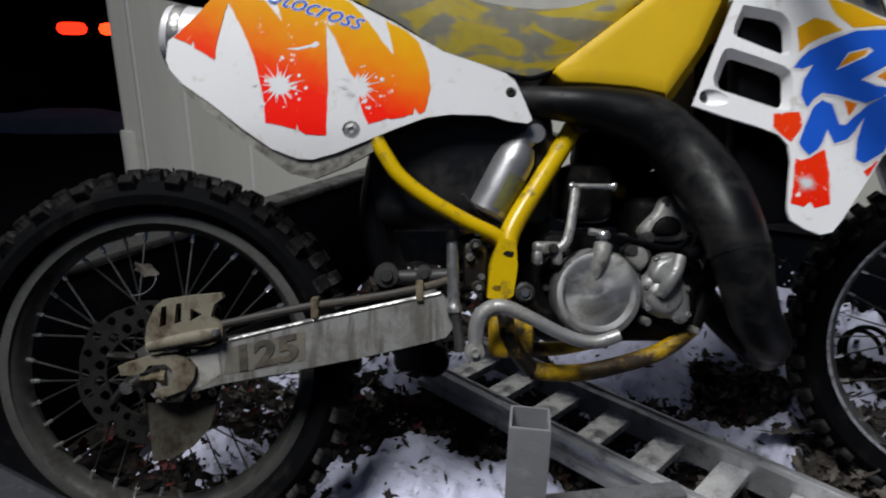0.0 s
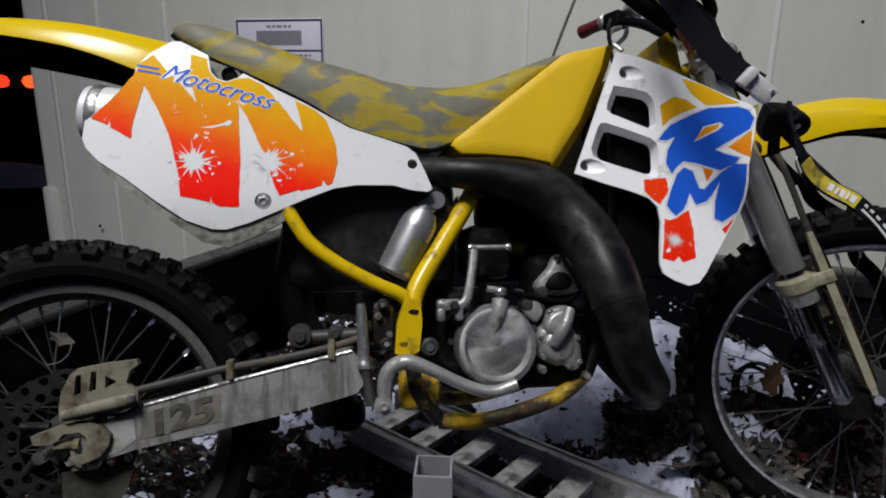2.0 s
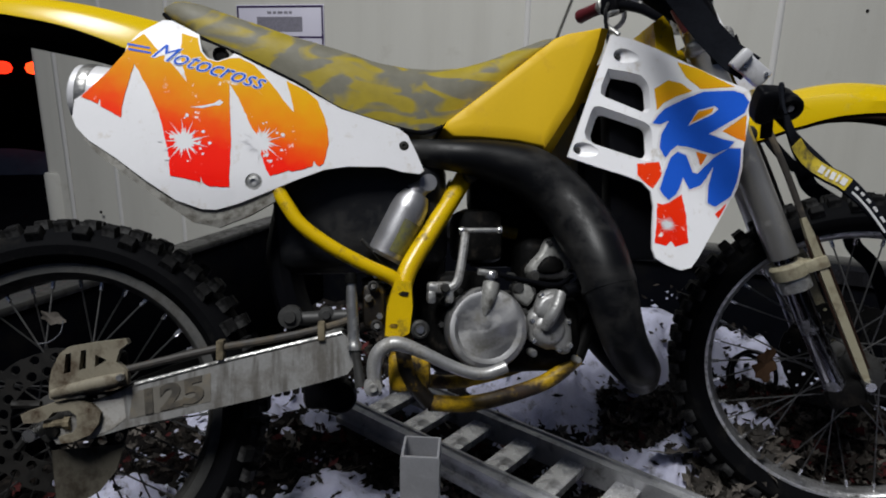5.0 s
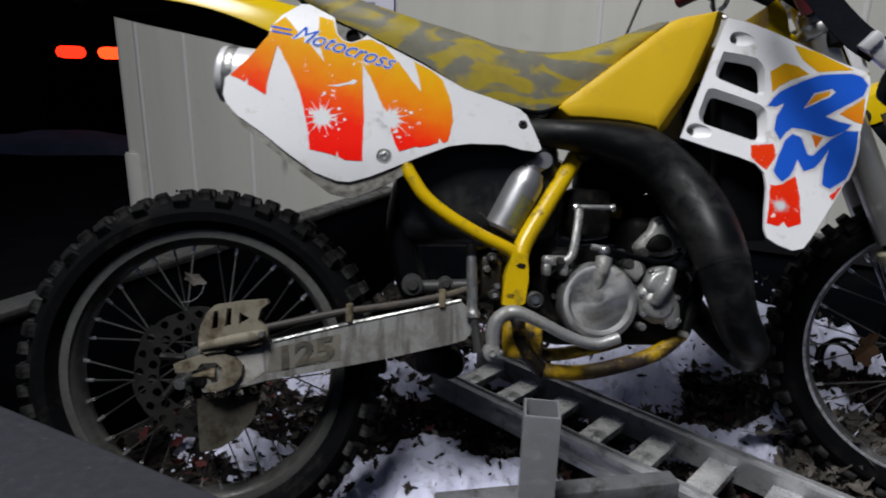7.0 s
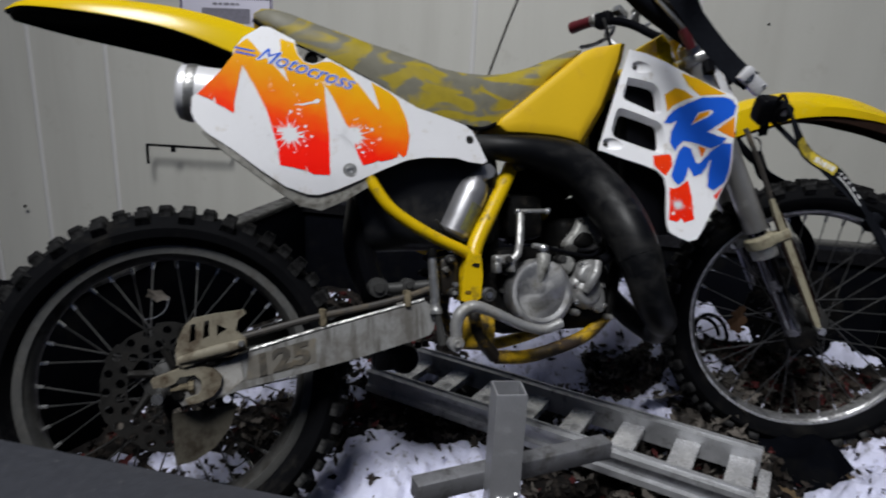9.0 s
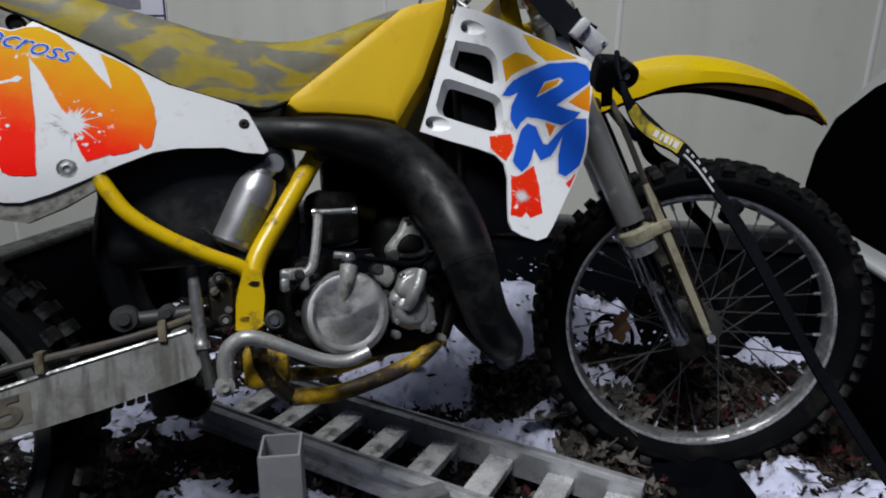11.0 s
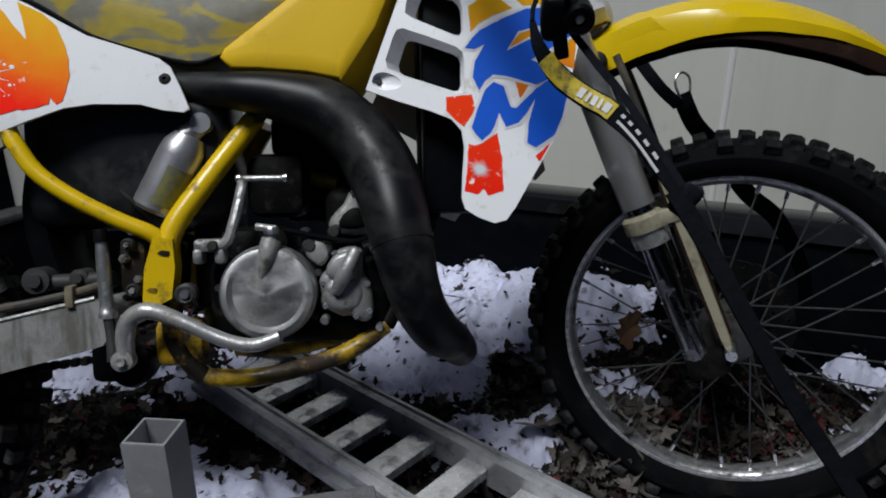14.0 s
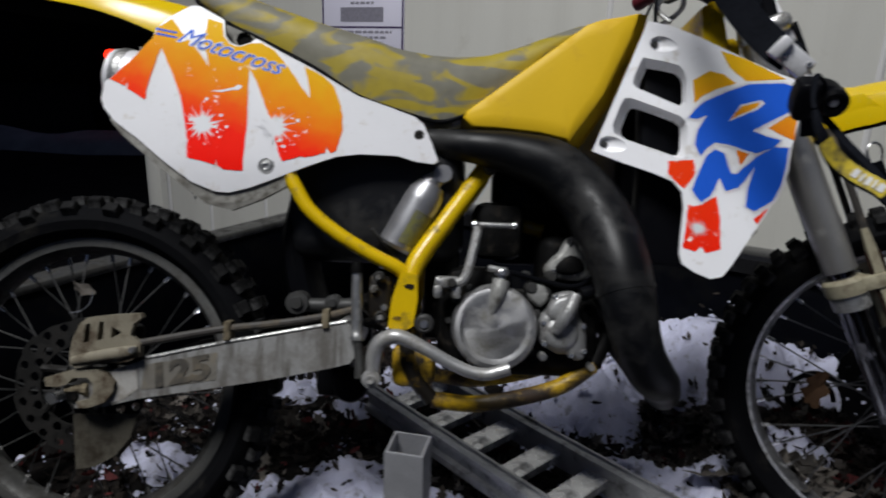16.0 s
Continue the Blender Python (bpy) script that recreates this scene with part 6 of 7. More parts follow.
    lower = [(1.011, 0.721), (1.024, 0.751), (1.036, 0.775), (1.049, 0.786), (1.062, 0.779), (1.068, 0.748), (1.075, 0.746), (1.090, 0.760), (1.106, 0.774), (1.131, 0.789), (1.151, 0.788), (1.144, 0.757), (1.134, 0.729), (1.121, 0.705), (1.094, 0.688), (1.083, 0.695), (1.089, 0.725), (1.102, 0.758), (1.088, 0.738), (1.076, 0.725), (1.058, 0.719), (1.051, 0.740), (1.043, 0.722), (1.036, 0.711), (1.023, 0.701), (1.015, 0.711)]

    def grown(loop, g):
        n = len(loop)
        area = sum(loop[i][0] * loop[(i + 1) % n][1] - loop[(i + 1) % n][0] * loop[i][1] for i in range(n))
        s = 1 if area > 0 else -1
        res = []
        for i, p in enumerate(loop):
            a, b = loop[i - 1], loop[(i + 1) % n]
            dx, dz = b[0] - a[0], b[1] - a[1]
            m = math.hypot(dx, dz) or 1
            res.append((p[0] + s * dz / m * g, p[1] - s * dx / m * g))
        return res

    for loop, nm in (([(1.027, 0.902), (1.053, 0.917), (1.072, 0.911), (1.089, 0.895), (1.060, 0.886), (1.039, 0.875), (1.026, 0.862)], "a"), ([(1.072, 0.951), (1.104, 0.937), (1.160, 0.900), (1.131, 0.899), (1.103, 0.898), (1.082, 0.922)], "b"), ([(1.126, 0.820), (1.170, 0.848), (1.160, 0.800), (1.143, 0.809)], "c"), ([(1.079, 0.785), (1.097, 0.780), (1.082, 0.760)], "d"), ([(1.075, 0.834), (1.093, 0.857), (1.120, 0.864), (1.113, 0.852)], "e")):
        graphic(loop, shroud_y, M_ORANGE, "orange_graphic", sh, "orange sticker shape", 0.0005, 0.0005)
    for loop, s in (([(1.004, 0.697), (1.012, 0.694), (1.022, 0.697), (1.045, 0.711), (1.047, 0.671), (1.043, 0.628), (1.022, 0.622), (1.017, 0.632), (1.008, 0.624), (0.991, 0.629), (0.998, 0.66)], 1), ([(0.981, 0.767), (1.017, 0.769), (1.019, 0.746), (1.001, 0.722), (0.987, 0.736), (0.979, 0.747)], 2), ([(1.092, 0.676), (1.113, 0.693), (1.096, 0.668)], 3)):
        graphic(loop, shroud_y, M_RED, "red_graphic", sh, "worn red sticker shape", 0.0005, 0.0006, s)
    for loop, hl in ((upper, (eye,)), (lower, ())):
        graphic(grown(loop, 0.0040), shroud_y, M_WHITE, "graphic_edge", sh, "white sticker edge", 0.0009, 0.0003, holes=tuple(grown(h, -0.003) for h in hl))
        graphic(loop, shroud_y, M_BLUE, "blue_graphic", sh, "bold blue brush-stroke sticker", 0.0012, 0.0003, holes=hl)
    graphic(star(1.015, 0.660, 0.006, 0.021, 44, 7), shroud_y, M_WHITE, "burst_graphic", sh, "white paint burst", 0.0012, 0.0)
    # radiator behind
    bm = bmesh.new()
    box((0.955, -0.088, 0.60), (1.075, -0.04, 0.955), 0.01, bm)
    part("radiator", bm, M_BLACK, bike, "black radiator core")
    part("radiator", box((0.955, 0.04, 0.60), (1.075, 0.088, 0.955), 0.01), M_BLACK, bike)
    sl = [(0.968, 1.0), (1.18, 0.89), (1.12, 0.70), (1.03, 0.585), (0.99, 0.60), (0.997, 0.717), (0.87, 0.783)]
    part("far_shroud", sheet(sl, lambda x, z: -shroud_y(x, z) - 0.005, 0.005), M_WHITE, bike, "white plastic shroud on the far side")


body()


def engine():
    bm = bmesh.new()
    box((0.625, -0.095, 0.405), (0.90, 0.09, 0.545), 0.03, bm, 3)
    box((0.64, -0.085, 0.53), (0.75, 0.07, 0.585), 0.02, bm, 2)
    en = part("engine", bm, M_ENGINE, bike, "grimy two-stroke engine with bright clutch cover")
    # clutch cover with dished wedge facets
    c = (0.7200, -0.095, 0.489)
    prof = [(0.0, 0.045), (0.010, 0.0445), (0.020, 0.043), (0.026, 0.042), (0.030, 0.0415), (0.036, 0.041), (0.044, 0.0405), (0.050, 0.040), (0.0535, 0.0397), (0.057, 0.0392), (0.061, 0.0384), (0.065, 0.0368), (0.068, 0.033), (0.070, 0.024), (0.0705, 0.0)]
    bm = bmesh.new()
    rings = []
    for r, h in prof[1:]:
        ring = []
        for k in range(96):
            a = 2 * math.pi * k / 96
            d = math.degrees(a - math.radians(-100) + math.pi) % 360 - 180
            side = min(1, max(0, (118 - abs(d)) / 40))
            band = min(1, max(0, (r - 0.006) / 0.030)) * min(1, max(0, (0.0565 - r) / 0.006))
            ring.append(bm.verts.new((c[0] + r * math.cos(a), c[1] - h + 0.0095 * side * band, c[2] + r * math.sin(a))))
        rings.append(ring)
    bm.faces.new(rings[0])
    for p, q in zip(rings, rings[1:]):
        for k in range(96):
            bm.faces.new((p[k], q[k], q[(k + 1) % 96], p[(k + 1) % 96]))
    bmesh.ops.recalc_face_normals(bm, faces=bm.faces[:])
    part("clutch_cover", bm, M_CLUTCH, en, "round brushed clutch cover with a dished crescent", angle=0.5)
    for k in (0, 2, 3, 6):
        a = math.radians(20 + 360 * k / 7)
        part("cover_bolt", lathe([(0.001, -0.006), (0.0045, -0.006), (0.0055, -0.003), (0.0055, 0.006)], (c[0] + 0.0755 * math.cos(a), c[1] - 0.004, c[2] + 0.0755 * math.sin(a)), 10), M_LUG, en)
    part("clutch_arm", tube([(0.713, -0.1335, 0.508, 0.003), (0.718, -0.1345, 0.530, 0.0095), (0.723, -0.131, 0.548, 0.0135), (0.728, -0.126, 0.566, 0.0145)], 0.012, 18, 4), M_CASE, en, "tapered cast clutch arm boss")
    part("arm_bolt", lathe([(0.001, 0.008), (0.009, 0.008), (0.011, 0.004), (0.011, -0.002), (0.006, -0.003), (0.006, -0.012)], (0.7285, -0.124, 0.577), 10, axis="z"), M_STEEL, en)
    part("lever", rod((0.706, -0.122, 0.586), (0.735, -0.122, 0.582), 0.0055), M_ALU, en)
    # water pump cover: lumpy casting
    wp = [(0.793, 0.502), (0.798, 0.514), (0.808, 0.523), (0.813, 0.538), (0.823, 0.549), (0.847, 0.553), (0.858, 0.541), (0.858, 0.513), (0.868, 0.495), (0.872, 0.465), (0.868, 0.444), (0.854, 0.440), (0.839, 0.450), (0.826, 0.449), (0.808, 0.458), (0.795, 0.468), (0.796, 0.485)]
    pump = part("water_pump_cover", puff(wp, -0.108, 0.014, 0.02), M_PUMP, en, "pale cast aluminium water pump cover", angle=0.9)
    lobe = [(0.803, 0.515), (0.812, 0.536), (0.826, 0.545), (0.846, 0.548), (0.854, 0.536), (0.850, 0.512), (0.836, 0.500), (0.816, 0.502)]
    part("cover_lobe", puff(lobe, -0.117, 0.012, 0.01), M_PUMP, pump, angle=0.9)
    disc = [(0.828 + 0.030 * math.cos(k * math.pi / 9), 0.484 + 0.027 * math.sin(k * math.pi / 9)) for k in range(18)]
    part("cover_dome", puff(disc, -0.117, 0.010, 0.01), M_PUMP, pump, angle=0.9)
    part("pump_neck", tube([(0.818, -0.127, 0.487, 0.008), (0.827, -0.134, 0.505, 0.011), (0.838, -0.136, 0.526, 0.011), (0.848, -0.126, 0.546, 0.010)], 0.01, 14, 4), M_PUMP, pump)
    for x, z in ((0.800, 0.500), (0.818, 0.543), (0.853, 0.546), (0.866, 0.456), (0.846, 0.449), (0.802, 0.466), (0.864, 0.497)):
        part("cover_bolt", lathe([(0.001, -0.007), (0.004, -0.007), (0.0055, -0.004), (0.0055, 0.006)], (x, -0.114, z), 6), M_NIPPLE, pump)
    for x, z, r, y in ((0.780, 0.556, 0.011, -0.10), (0.800, 0.548, 0.013, -0.095), (0.772, 0.575, 0.008, -0.085), (0.815, 0.575, 0.010, -0.08), (0.655, 0.535, 0.009, -0.10), (0.800, 0.445, 0.007, -0.115), (0.880, 0.430, 0.006, -0.112)):
        part("boss", lathe([(0.001, -0.010), (r * 0.7, -0.010), (r, -0.005), (r, 0.02)], (x, y, z), 14), M_LUG if r > 0.0075 else M_ALU, en)
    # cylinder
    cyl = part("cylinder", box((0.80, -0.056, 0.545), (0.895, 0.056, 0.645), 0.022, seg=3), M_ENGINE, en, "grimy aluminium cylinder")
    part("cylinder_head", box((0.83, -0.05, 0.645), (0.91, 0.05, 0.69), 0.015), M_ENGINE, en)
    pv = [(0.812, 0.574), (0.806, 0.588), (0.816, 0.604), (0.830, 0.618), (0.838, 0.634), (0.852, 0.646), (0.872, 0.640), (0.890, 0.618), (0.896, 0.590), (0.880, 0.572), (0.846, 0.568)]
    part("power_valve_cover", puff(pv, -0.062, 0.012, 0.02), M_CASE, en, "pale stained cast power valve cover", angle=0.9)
    # proud of the cover; its dark colour paints the shade of a hollow
    part("valve_rib", puff([(0.822, 0.582), (0.828, 0.600), (0.846, 0.612), (0.866, 0.606), (0.872, 0.588), (0.850, 0.578)], -0.071, 0.010, 0.01), M_ENGINE, en, "dark raised patch painted for a shaded recess in the valve cover", angle=0.9)
    for x, z in ((0.818, 0.582), (0.846, 0.634), (0.884, 0.584)):
        part("cover_bolt", lathe([(0.001, -0.007), (0.005, -0.007), (0.006, -0.003), (0.006, 0.004)], (x, -0.070, z), 6), M_STEEL, en)
    # pale lump of casting between the covers
    case = [(0.772, 0.560), (0.790, 0.566), (0.806, 0.556), (0.808, 0.538), (0.796, 0.524), (0.784, 0.530), (0.774, 0.542)]
    part("case_lug", puff(case, -0.098, 0.010, 0.02), M_CASE, en, "stained casting lug", angle=0.9)
    part("coolant_hose", tube([(0.86, -0.115, 0.548), (0.892, -0.11, 0.562), (0.905, -0.09, 0.60), (0.93, -0.08, 0.68)], 0.012, 12, 5), M_BLACK, en)
    part("cable", tube([(0.745, -0.112, 0.58), (0.80, -0.105, 0.567), (0.85, -0.10, 0.560), (0.885, -0.08, 0.575)], 0.0045, 8, 5), M_BLACK, en)
    part("intake_boot", box((0.715, -0.035, 0.685), (0.855, 0.06, 0.775), 0.025, seg=3), M_BLACK, en, "black rubber intake boot")
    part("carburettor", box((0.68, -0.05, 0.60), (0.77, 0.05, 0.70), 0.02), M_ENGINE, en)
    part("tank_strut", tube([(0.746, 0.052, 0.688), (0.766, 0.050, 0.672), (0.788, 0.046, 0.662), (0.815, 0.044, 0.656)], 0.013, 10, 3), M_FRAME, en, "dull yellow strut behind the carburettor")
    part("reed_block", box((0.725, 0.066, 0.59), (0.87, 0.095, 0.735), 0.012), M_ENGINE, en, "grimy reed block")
    # kick starter
    bm = tube([(0.652, -0.128, 0.556), (0.668, -0.130, 0.568), (0.676, -0.126, 0.592), (0.683, -0.117, 0.625), (0.688, -0.109, 0.652)], 0.0078, 10, 4)
    k = part("kick_lever", bm, M_ALU, bike, "bare steel kick start lever")
    part("kick_foot", tube([(0.684, -0.108, 0.656), (0.715, -0.108, 0.656), (0.748, -0.106, 0.656)], 0.0048, 12, 3), M_ALU, k)
    for x in (0.682, 0.748):
        part("kick_tip", lathe([(0.001, -0.004), (0.006, -0.004), (0.007, -0.001), (0.007, 0.003), (0.001, 0.004)], (x, -0.108, 0.656), 12, axis="x"), M_NIPPLE, k)
    part("kick_boss", box((0.620, -0.134, 0.551), (0.662, -0.105, 0.570), 0.006), M_ALU, k)
    for x in (0.626, 0.656):
        part("boss_ear", box((x - 0.007, -0.136, 0.534), (x + 0.007, -0.108, 0.556), 0.005), M_ALU, k)
    part("boss_pin", lathe([(0.001, -0.006), (0.006, -0.006), (0.008, -0.002), (0.008, 0.004)], (0.648, -0.136, 0.560), 10), M_LUG, k)
    # brake pedal
    bm = tube([(0.530, -0.150, 0.402, 0.011), (0.530, -0.152, 0.440, 0.0125), (0.540, -0.155, 0.464, 0.0125), (0.566, -0.158, 0.474, 0.0120), (0.606, -0.160, 0.459, 0.0105), (0.645, -0.162, 0.439, 0.010), (0.680, -0.164, 0.425, 0.010), (0.710, -0.165, 0.422, 0.010), (0.742, -0.165, 0.432, 0.010)], 0.011, 14, 6)
    bp = part("brake_pedal", bm, M_PEDAL, bike, "curved bare aluminium rear brake pedal")
    part("pedal_pivot", lathe([(0.001, -0.008), (0.004, -0.010), (0.0065, -0.010), (0.007, -0.004), (0.0145, -0.003), (0.0145, 0.016)], (0.527, -0.158, 0.406), 20), M_PEDAL, bp)
    # rear master cylinder
    mc = part("master_cylinder", tube([(0.494, -0.126, 0.572, 0.0075), (0.495, -0.126, 0.548, 0.0092), (0.496, -0.126, 0.52, 0.0095), (0.497, -0.126, 0.478, 0.0095), (0.498, -0.126, 0.470, 0.012), (0.498, -0.126, 0.462, 0.012)], 0.010, 14, 2), M_ALU, bike, "small rear brake master cylinder")
    part("push_rod", tube([(0.499, -0.128, 0.466, 0.0075), (0.503, -0.130, 0.44, 0.0075), (0.508, -0.135, 0.402, 0.010)], 0.006, 10, 3), M_LUG, mc)
    part("cap", lathe([(0.001, 0.018), (0.008, 0.018), (0.010, 0.010), (0.010, 0)], (0.494, -0.126, 0.570), 16, axis="z"), M_ENGINE, mc)
    # shock reservoir
    a, b = Vector((0.608, -0.078, 0.722)), Vector((0.551, -0.078, 0.612))
    d = (a - b).normalized()
    L = (a - b).length
    q = d.to_track_quat("Z", "Y").to_matrix().to_4x4()
    bm = lathe([(0.001, 0), (0.028, 0), (0.033, 0.006), (0.033, L * 0.72), (0.031, L * 0.86), (0.023, L), (0.001, L + 0.004)], seg=36, axis="z")
    rs = part("shock_reservoir", bm, M_RES, bike, "grey alloy shock reservoir", m=Matrix.Translation(b) @ q)
    part("reservoir_eye", rod((0.627, -0.095, 0.740), (0.627, -0.062, 0.740), 0.015, 18), M_RES, bike)
    part("reservoir_neck", tube([(0.602, -0.078, 0.722, 0.018), (0.627, -0.078, 0.740, 0.013)], 0.015, 14, 1, soft=False), M_RES, bike)
    n = Vector((d.z, 0, -d.x))
    grid = [[rs.matrix_basis.inverted() @ (b + d * k + 0.0336 * (math.cos(t) * Vector((0, -1, 0)) + math.sin(t) * n)) for t in np.linspace(0.0, 1.35, 12)] for k in (0.014, 0.074)]
    bm = bmesh.new()
    lo, hi = [[bm.verts.new(p) for p in row] for row in grid]
    for i in range(11):
        bm.faces.new((lo[i], lo[i + 1], hi[i + 1], hi[i]))
    bmesh.ops.recalc_face_normals(bm, faces=bm.faces[:])
    part("sticker", bm, M_STICKER, rs, "faded yellow-green sticker")
    part("drain_tube", rod((0.512, -0.100, 0.643), (0.550, -0.085, 0.601), 0.0032, 8), M_LUG, bike, "thin grey drain tube")
    # shock spring
    pts = [(0.50 + 0.09 * t + 0.03 * math.cos(t * 44), 0.03 * math.sin(t * 44), 0.46 + 0.22 * t) for t in np.linspace(0, 1, 80)]
    part("shock_spring", tube(pts, 0.006, 8, 1, soft=False), M_ENGINE, bike)
    part("frame_bolt", lathe([(0.001, -0.01), (0.010, -0.01), (0.014, -0.003), (0.014, 0.01)], (0.706, -0.075, 0.757), 16), M_LUG, bike)
    part("inner_guard", box((0.60, -0.06, 0.46), (0.66, 0.06, 0.80), 0.01), M_ENGINE, bike)


engine()


def front_end():
    fk = []
    for s in (-1, 1):
        bm = tube([(FORK_X, s * FORK_Y, 0.16, 0.0265), (FORK_X, s * FORK_Y, -0.05, 0.0275), (FORK_X, s * FORK_Y, -0.295, 0.0275)], 0.027, 24, 1, soft=False)
        leg = part("fork_leg", bm, M_FORK, bike, "grey upside-down fork leg", m=FRONT)
        part("slider", rod((FORK_X, s * FORK_Y, -0.29), (FORK_X, s * FORK_Y, -0.565), 0.0205, 20), M_SLIDER, leg, "dark shiny lower fork tube")
        part("clamp_band", lathe([(0.028, -0.338), (0.033, -0.336), (0.034, -0.332), (0.034, -0.314), (0.031, -0.310), (0.028, -0.308)], (FORK_X, s * FORK_Y, 0), 24, axis="z"), M_CREAM, leg, "cream plastic clamp ring")
        part("seal_holder", lathe([(0.021, -0.364), (0.029, -0.362), (0.030, -0.346), (0.028, -0.338)], (FORK_X, s * FORK_Y, 0), 24, axis="z"), M_ALU, leg)
        part("axle_lug", box((FORK_X - 0.022, s * FORK_Y - 0.022, -0.605), (FORK_X + 0.045, s * FORK_Y + 0.020, -0.558), 0.014), M_ENGINE, leg, "cast axle lug")
        gx = FORK_X + 0.052
        secs = []
        for z, w in ((-0.235, 0.006), (-0.27, 0.0090), (-0.35, 0.0100), (-0.45, 0.0100), (-0.54, 0.0095), (-0.565, 0.006)):
            y = s * (FORK_Y + 0.008)
            secs.append([(gx - w, y, z), (gx - w * 0.7, y + s * 0.010, z), (gx + w * 0.7, y + s * 0.010, z), (gx + w, y, z), (gx + w * 0.6, y - s * 0.004, z), (gx - w * 0.6, y - s * 0.004, z)])
        g = part("fork_guard", loft(secs), M_CREAM, leg, "cream plastic fork guard")
        for e in (-1, 1):
            part("guard_edge", tube([(gx + e * 0.0100, s * (FORK_Y + 0.013), -0.275), (gx + e * 0.0108, s * (FORK_Y + 0.013), -0.35), (gx + e * 0.0108, s * (FORK_Y + 0.013), -0.45), (gx + e * 0.0102, s * (FORK_Y + 0.013), -0.54)], 0.0022, 8, 3), M_DARKBROWN, g, "mud-stained edge")
        part("guard_strap", box((FORK_X + 0.02, min(s * (FORK_Y + 0.022), s * (FORK_Y - 0.01)), -0.336), (gx + 0.013, max(s * (FORK_Y + 0.022), s * (FORK_Y - 0.01)), -0.312), 0.004), M_CREAM, leg)
        part("brake_line", tube([(gx + 0.0, s * (FORK_Y + 0.01), -0.06), (gx + 0.002, s * (FORK_Y + 0.01), -0.15), (gx, s * (FORK_Y + 0.008), -0.25)], 0.006, 8, 3), M_HOSE, leg)
        fk.append(leg)
    tc = part("triple_clamp", box((-0.045, -0.094, -0.070), (0.015, 0.094, -0.040), 0.012, seg=3), M_LUG, bike, "cast lower triple clamp", m=FRONT)
    part("upper_clamp", box((-0.05, -0.12, 0.115), (0.035, 0.12, 0.145), 0.012, seg=3), M_ALU, tc)
    part("stem", rod((0, 0, -0.05), (0, 0, 0.14), 0.022), M_ALU, tc)
    part("front_axle", rod((FW[0], -0.12, FW[2]), (FW[0], 0.12, FW[2]), 0.009), M_STEEL, tc)
    # fender
    top = [(-0.045, -0.020), (0.018, -0.011), (0.071, -0.010), (0.133, -0.019), (0.197, -0.040), (0.268, -0.082), (0.318, -0.125), (0.358, -0.171), (0.390, -0.224), (0.408, -0.278)]
    secs = []
    for x, z in spline(top, 4):
        w = interp(x, [(-0.045, 0.058), (0.02, 0.064), (0.1, 0.074), (0.2, 0.078), (0.3, 0.072), (0.35, 0.060), (0.39, 0.036), (0.408, 0.010)])
        d = interp(x, [(-0.045, 0.055), (0.02, 0.064), (0.1, 0.066), (0.2, 0.058), (0.3, 0.043), (0.36, 0.026), (0.408, 0.004)])
        sl = interp(x, [(-0.045, -0.1), (0.07, 0.0), (0.133, 0.25), (0.2, 0.5), (0.3, 0.95), (0.41, 2.2)])
        n = Vector((math.sin(math.atan(sl)), 0, math.cos(math.atan(sl))))
        crown = interp(x, [(0.0, 0.10), (0.15, 0.20), (0.3, 0.42), (0.408, 0.2)])
        o = [(-w, -d), (-w * 0.99, -d * 0.60), (-w * 0.90, -d * crown - d * 0.10), (-w * 0.52, -d * 0.07), (-w * 0.44, -0.001), (-w * 0.2, 0.003), (0, 0.004)]
        o = o + [(-y, h) for y, h in o[-2::-1]]
        i = [(y * 0.95, h - 0.004 if abs(y) < w * 0.9 else h) for y, h in o[::-1]]
        secs.append([tuple(Vector((x, y, z)) + n * h) for y, h in o + i])
    ff = part("front_fender", loft(secs), M_YEL, bike, "yellow plastic front fender", m=FRONT, angle=0.5)
    root = []
    for q in secs:
        if q[0][0] > 0.085:
            break
        cz = q[6][2]
        root.append([(x + 0.55 * max(0.0, cz - z) * (1 if x > 0.0 else 0), y * 1.035, z + 0.0025) for x, y, z in q])
    part("root_saddle", loft(root), M_YEL, ff, "overlapping rear section of the fender", angle=0.5)
    # dark brown layer beneath the skin, its side edges dropped into a lip
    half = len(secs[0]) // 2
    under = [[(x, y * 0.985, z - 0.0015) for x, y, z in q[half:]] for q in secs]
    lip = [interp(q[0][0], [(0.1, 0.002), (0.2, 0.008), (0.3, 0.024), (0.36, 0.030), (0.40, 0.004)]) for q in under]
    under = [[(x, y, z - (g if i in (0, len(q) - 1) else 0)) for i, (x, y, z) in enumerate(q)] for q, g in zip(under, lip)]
    part("underside", loft([[*q, *[(x, y * 0.97, z - 0.003) for x, y, z in q[::-1]]] for q in under]), M_DARKBROWN, ff, "separate dark layer under the fender")
    # handlebar, controls
    bar = [(0.93, -0.37, 1.13), (1.0, -0.25, 1.165), (1.09, -0.13, 1.145), (1.165, -0.07, 1.10), (1.17, 0.0, 1.10), (1.165, 0.07, 1.10), (1.13, 0.15, 1.16), (1.10, 0.24, 1.20), (1.060, 0.33, 1.210)]
    hb = part("handlebar", tube(bar, 0.011, 12, 5), M_BLACK, bike, "black handlebar with dark red grips")
    part("grip", tube([(1.090, 0.262, 1.207, 0.016), (1.076, 0.295, 1.209, 0.015), (1.060, 0.335, 1.210, 0.017)], 0.016, 14, 3), M_REDG, hb, "dark red rubber grip")
    part("grip", tube([(0.975, -0.295, 1.153, 0.016), (0.95, -0.335, 1.141, 0.015), (0.925, -0.38, 1.127, 0.017)], 0.016, 14, 3), M_REDG, hb, "dark red rubber grip")
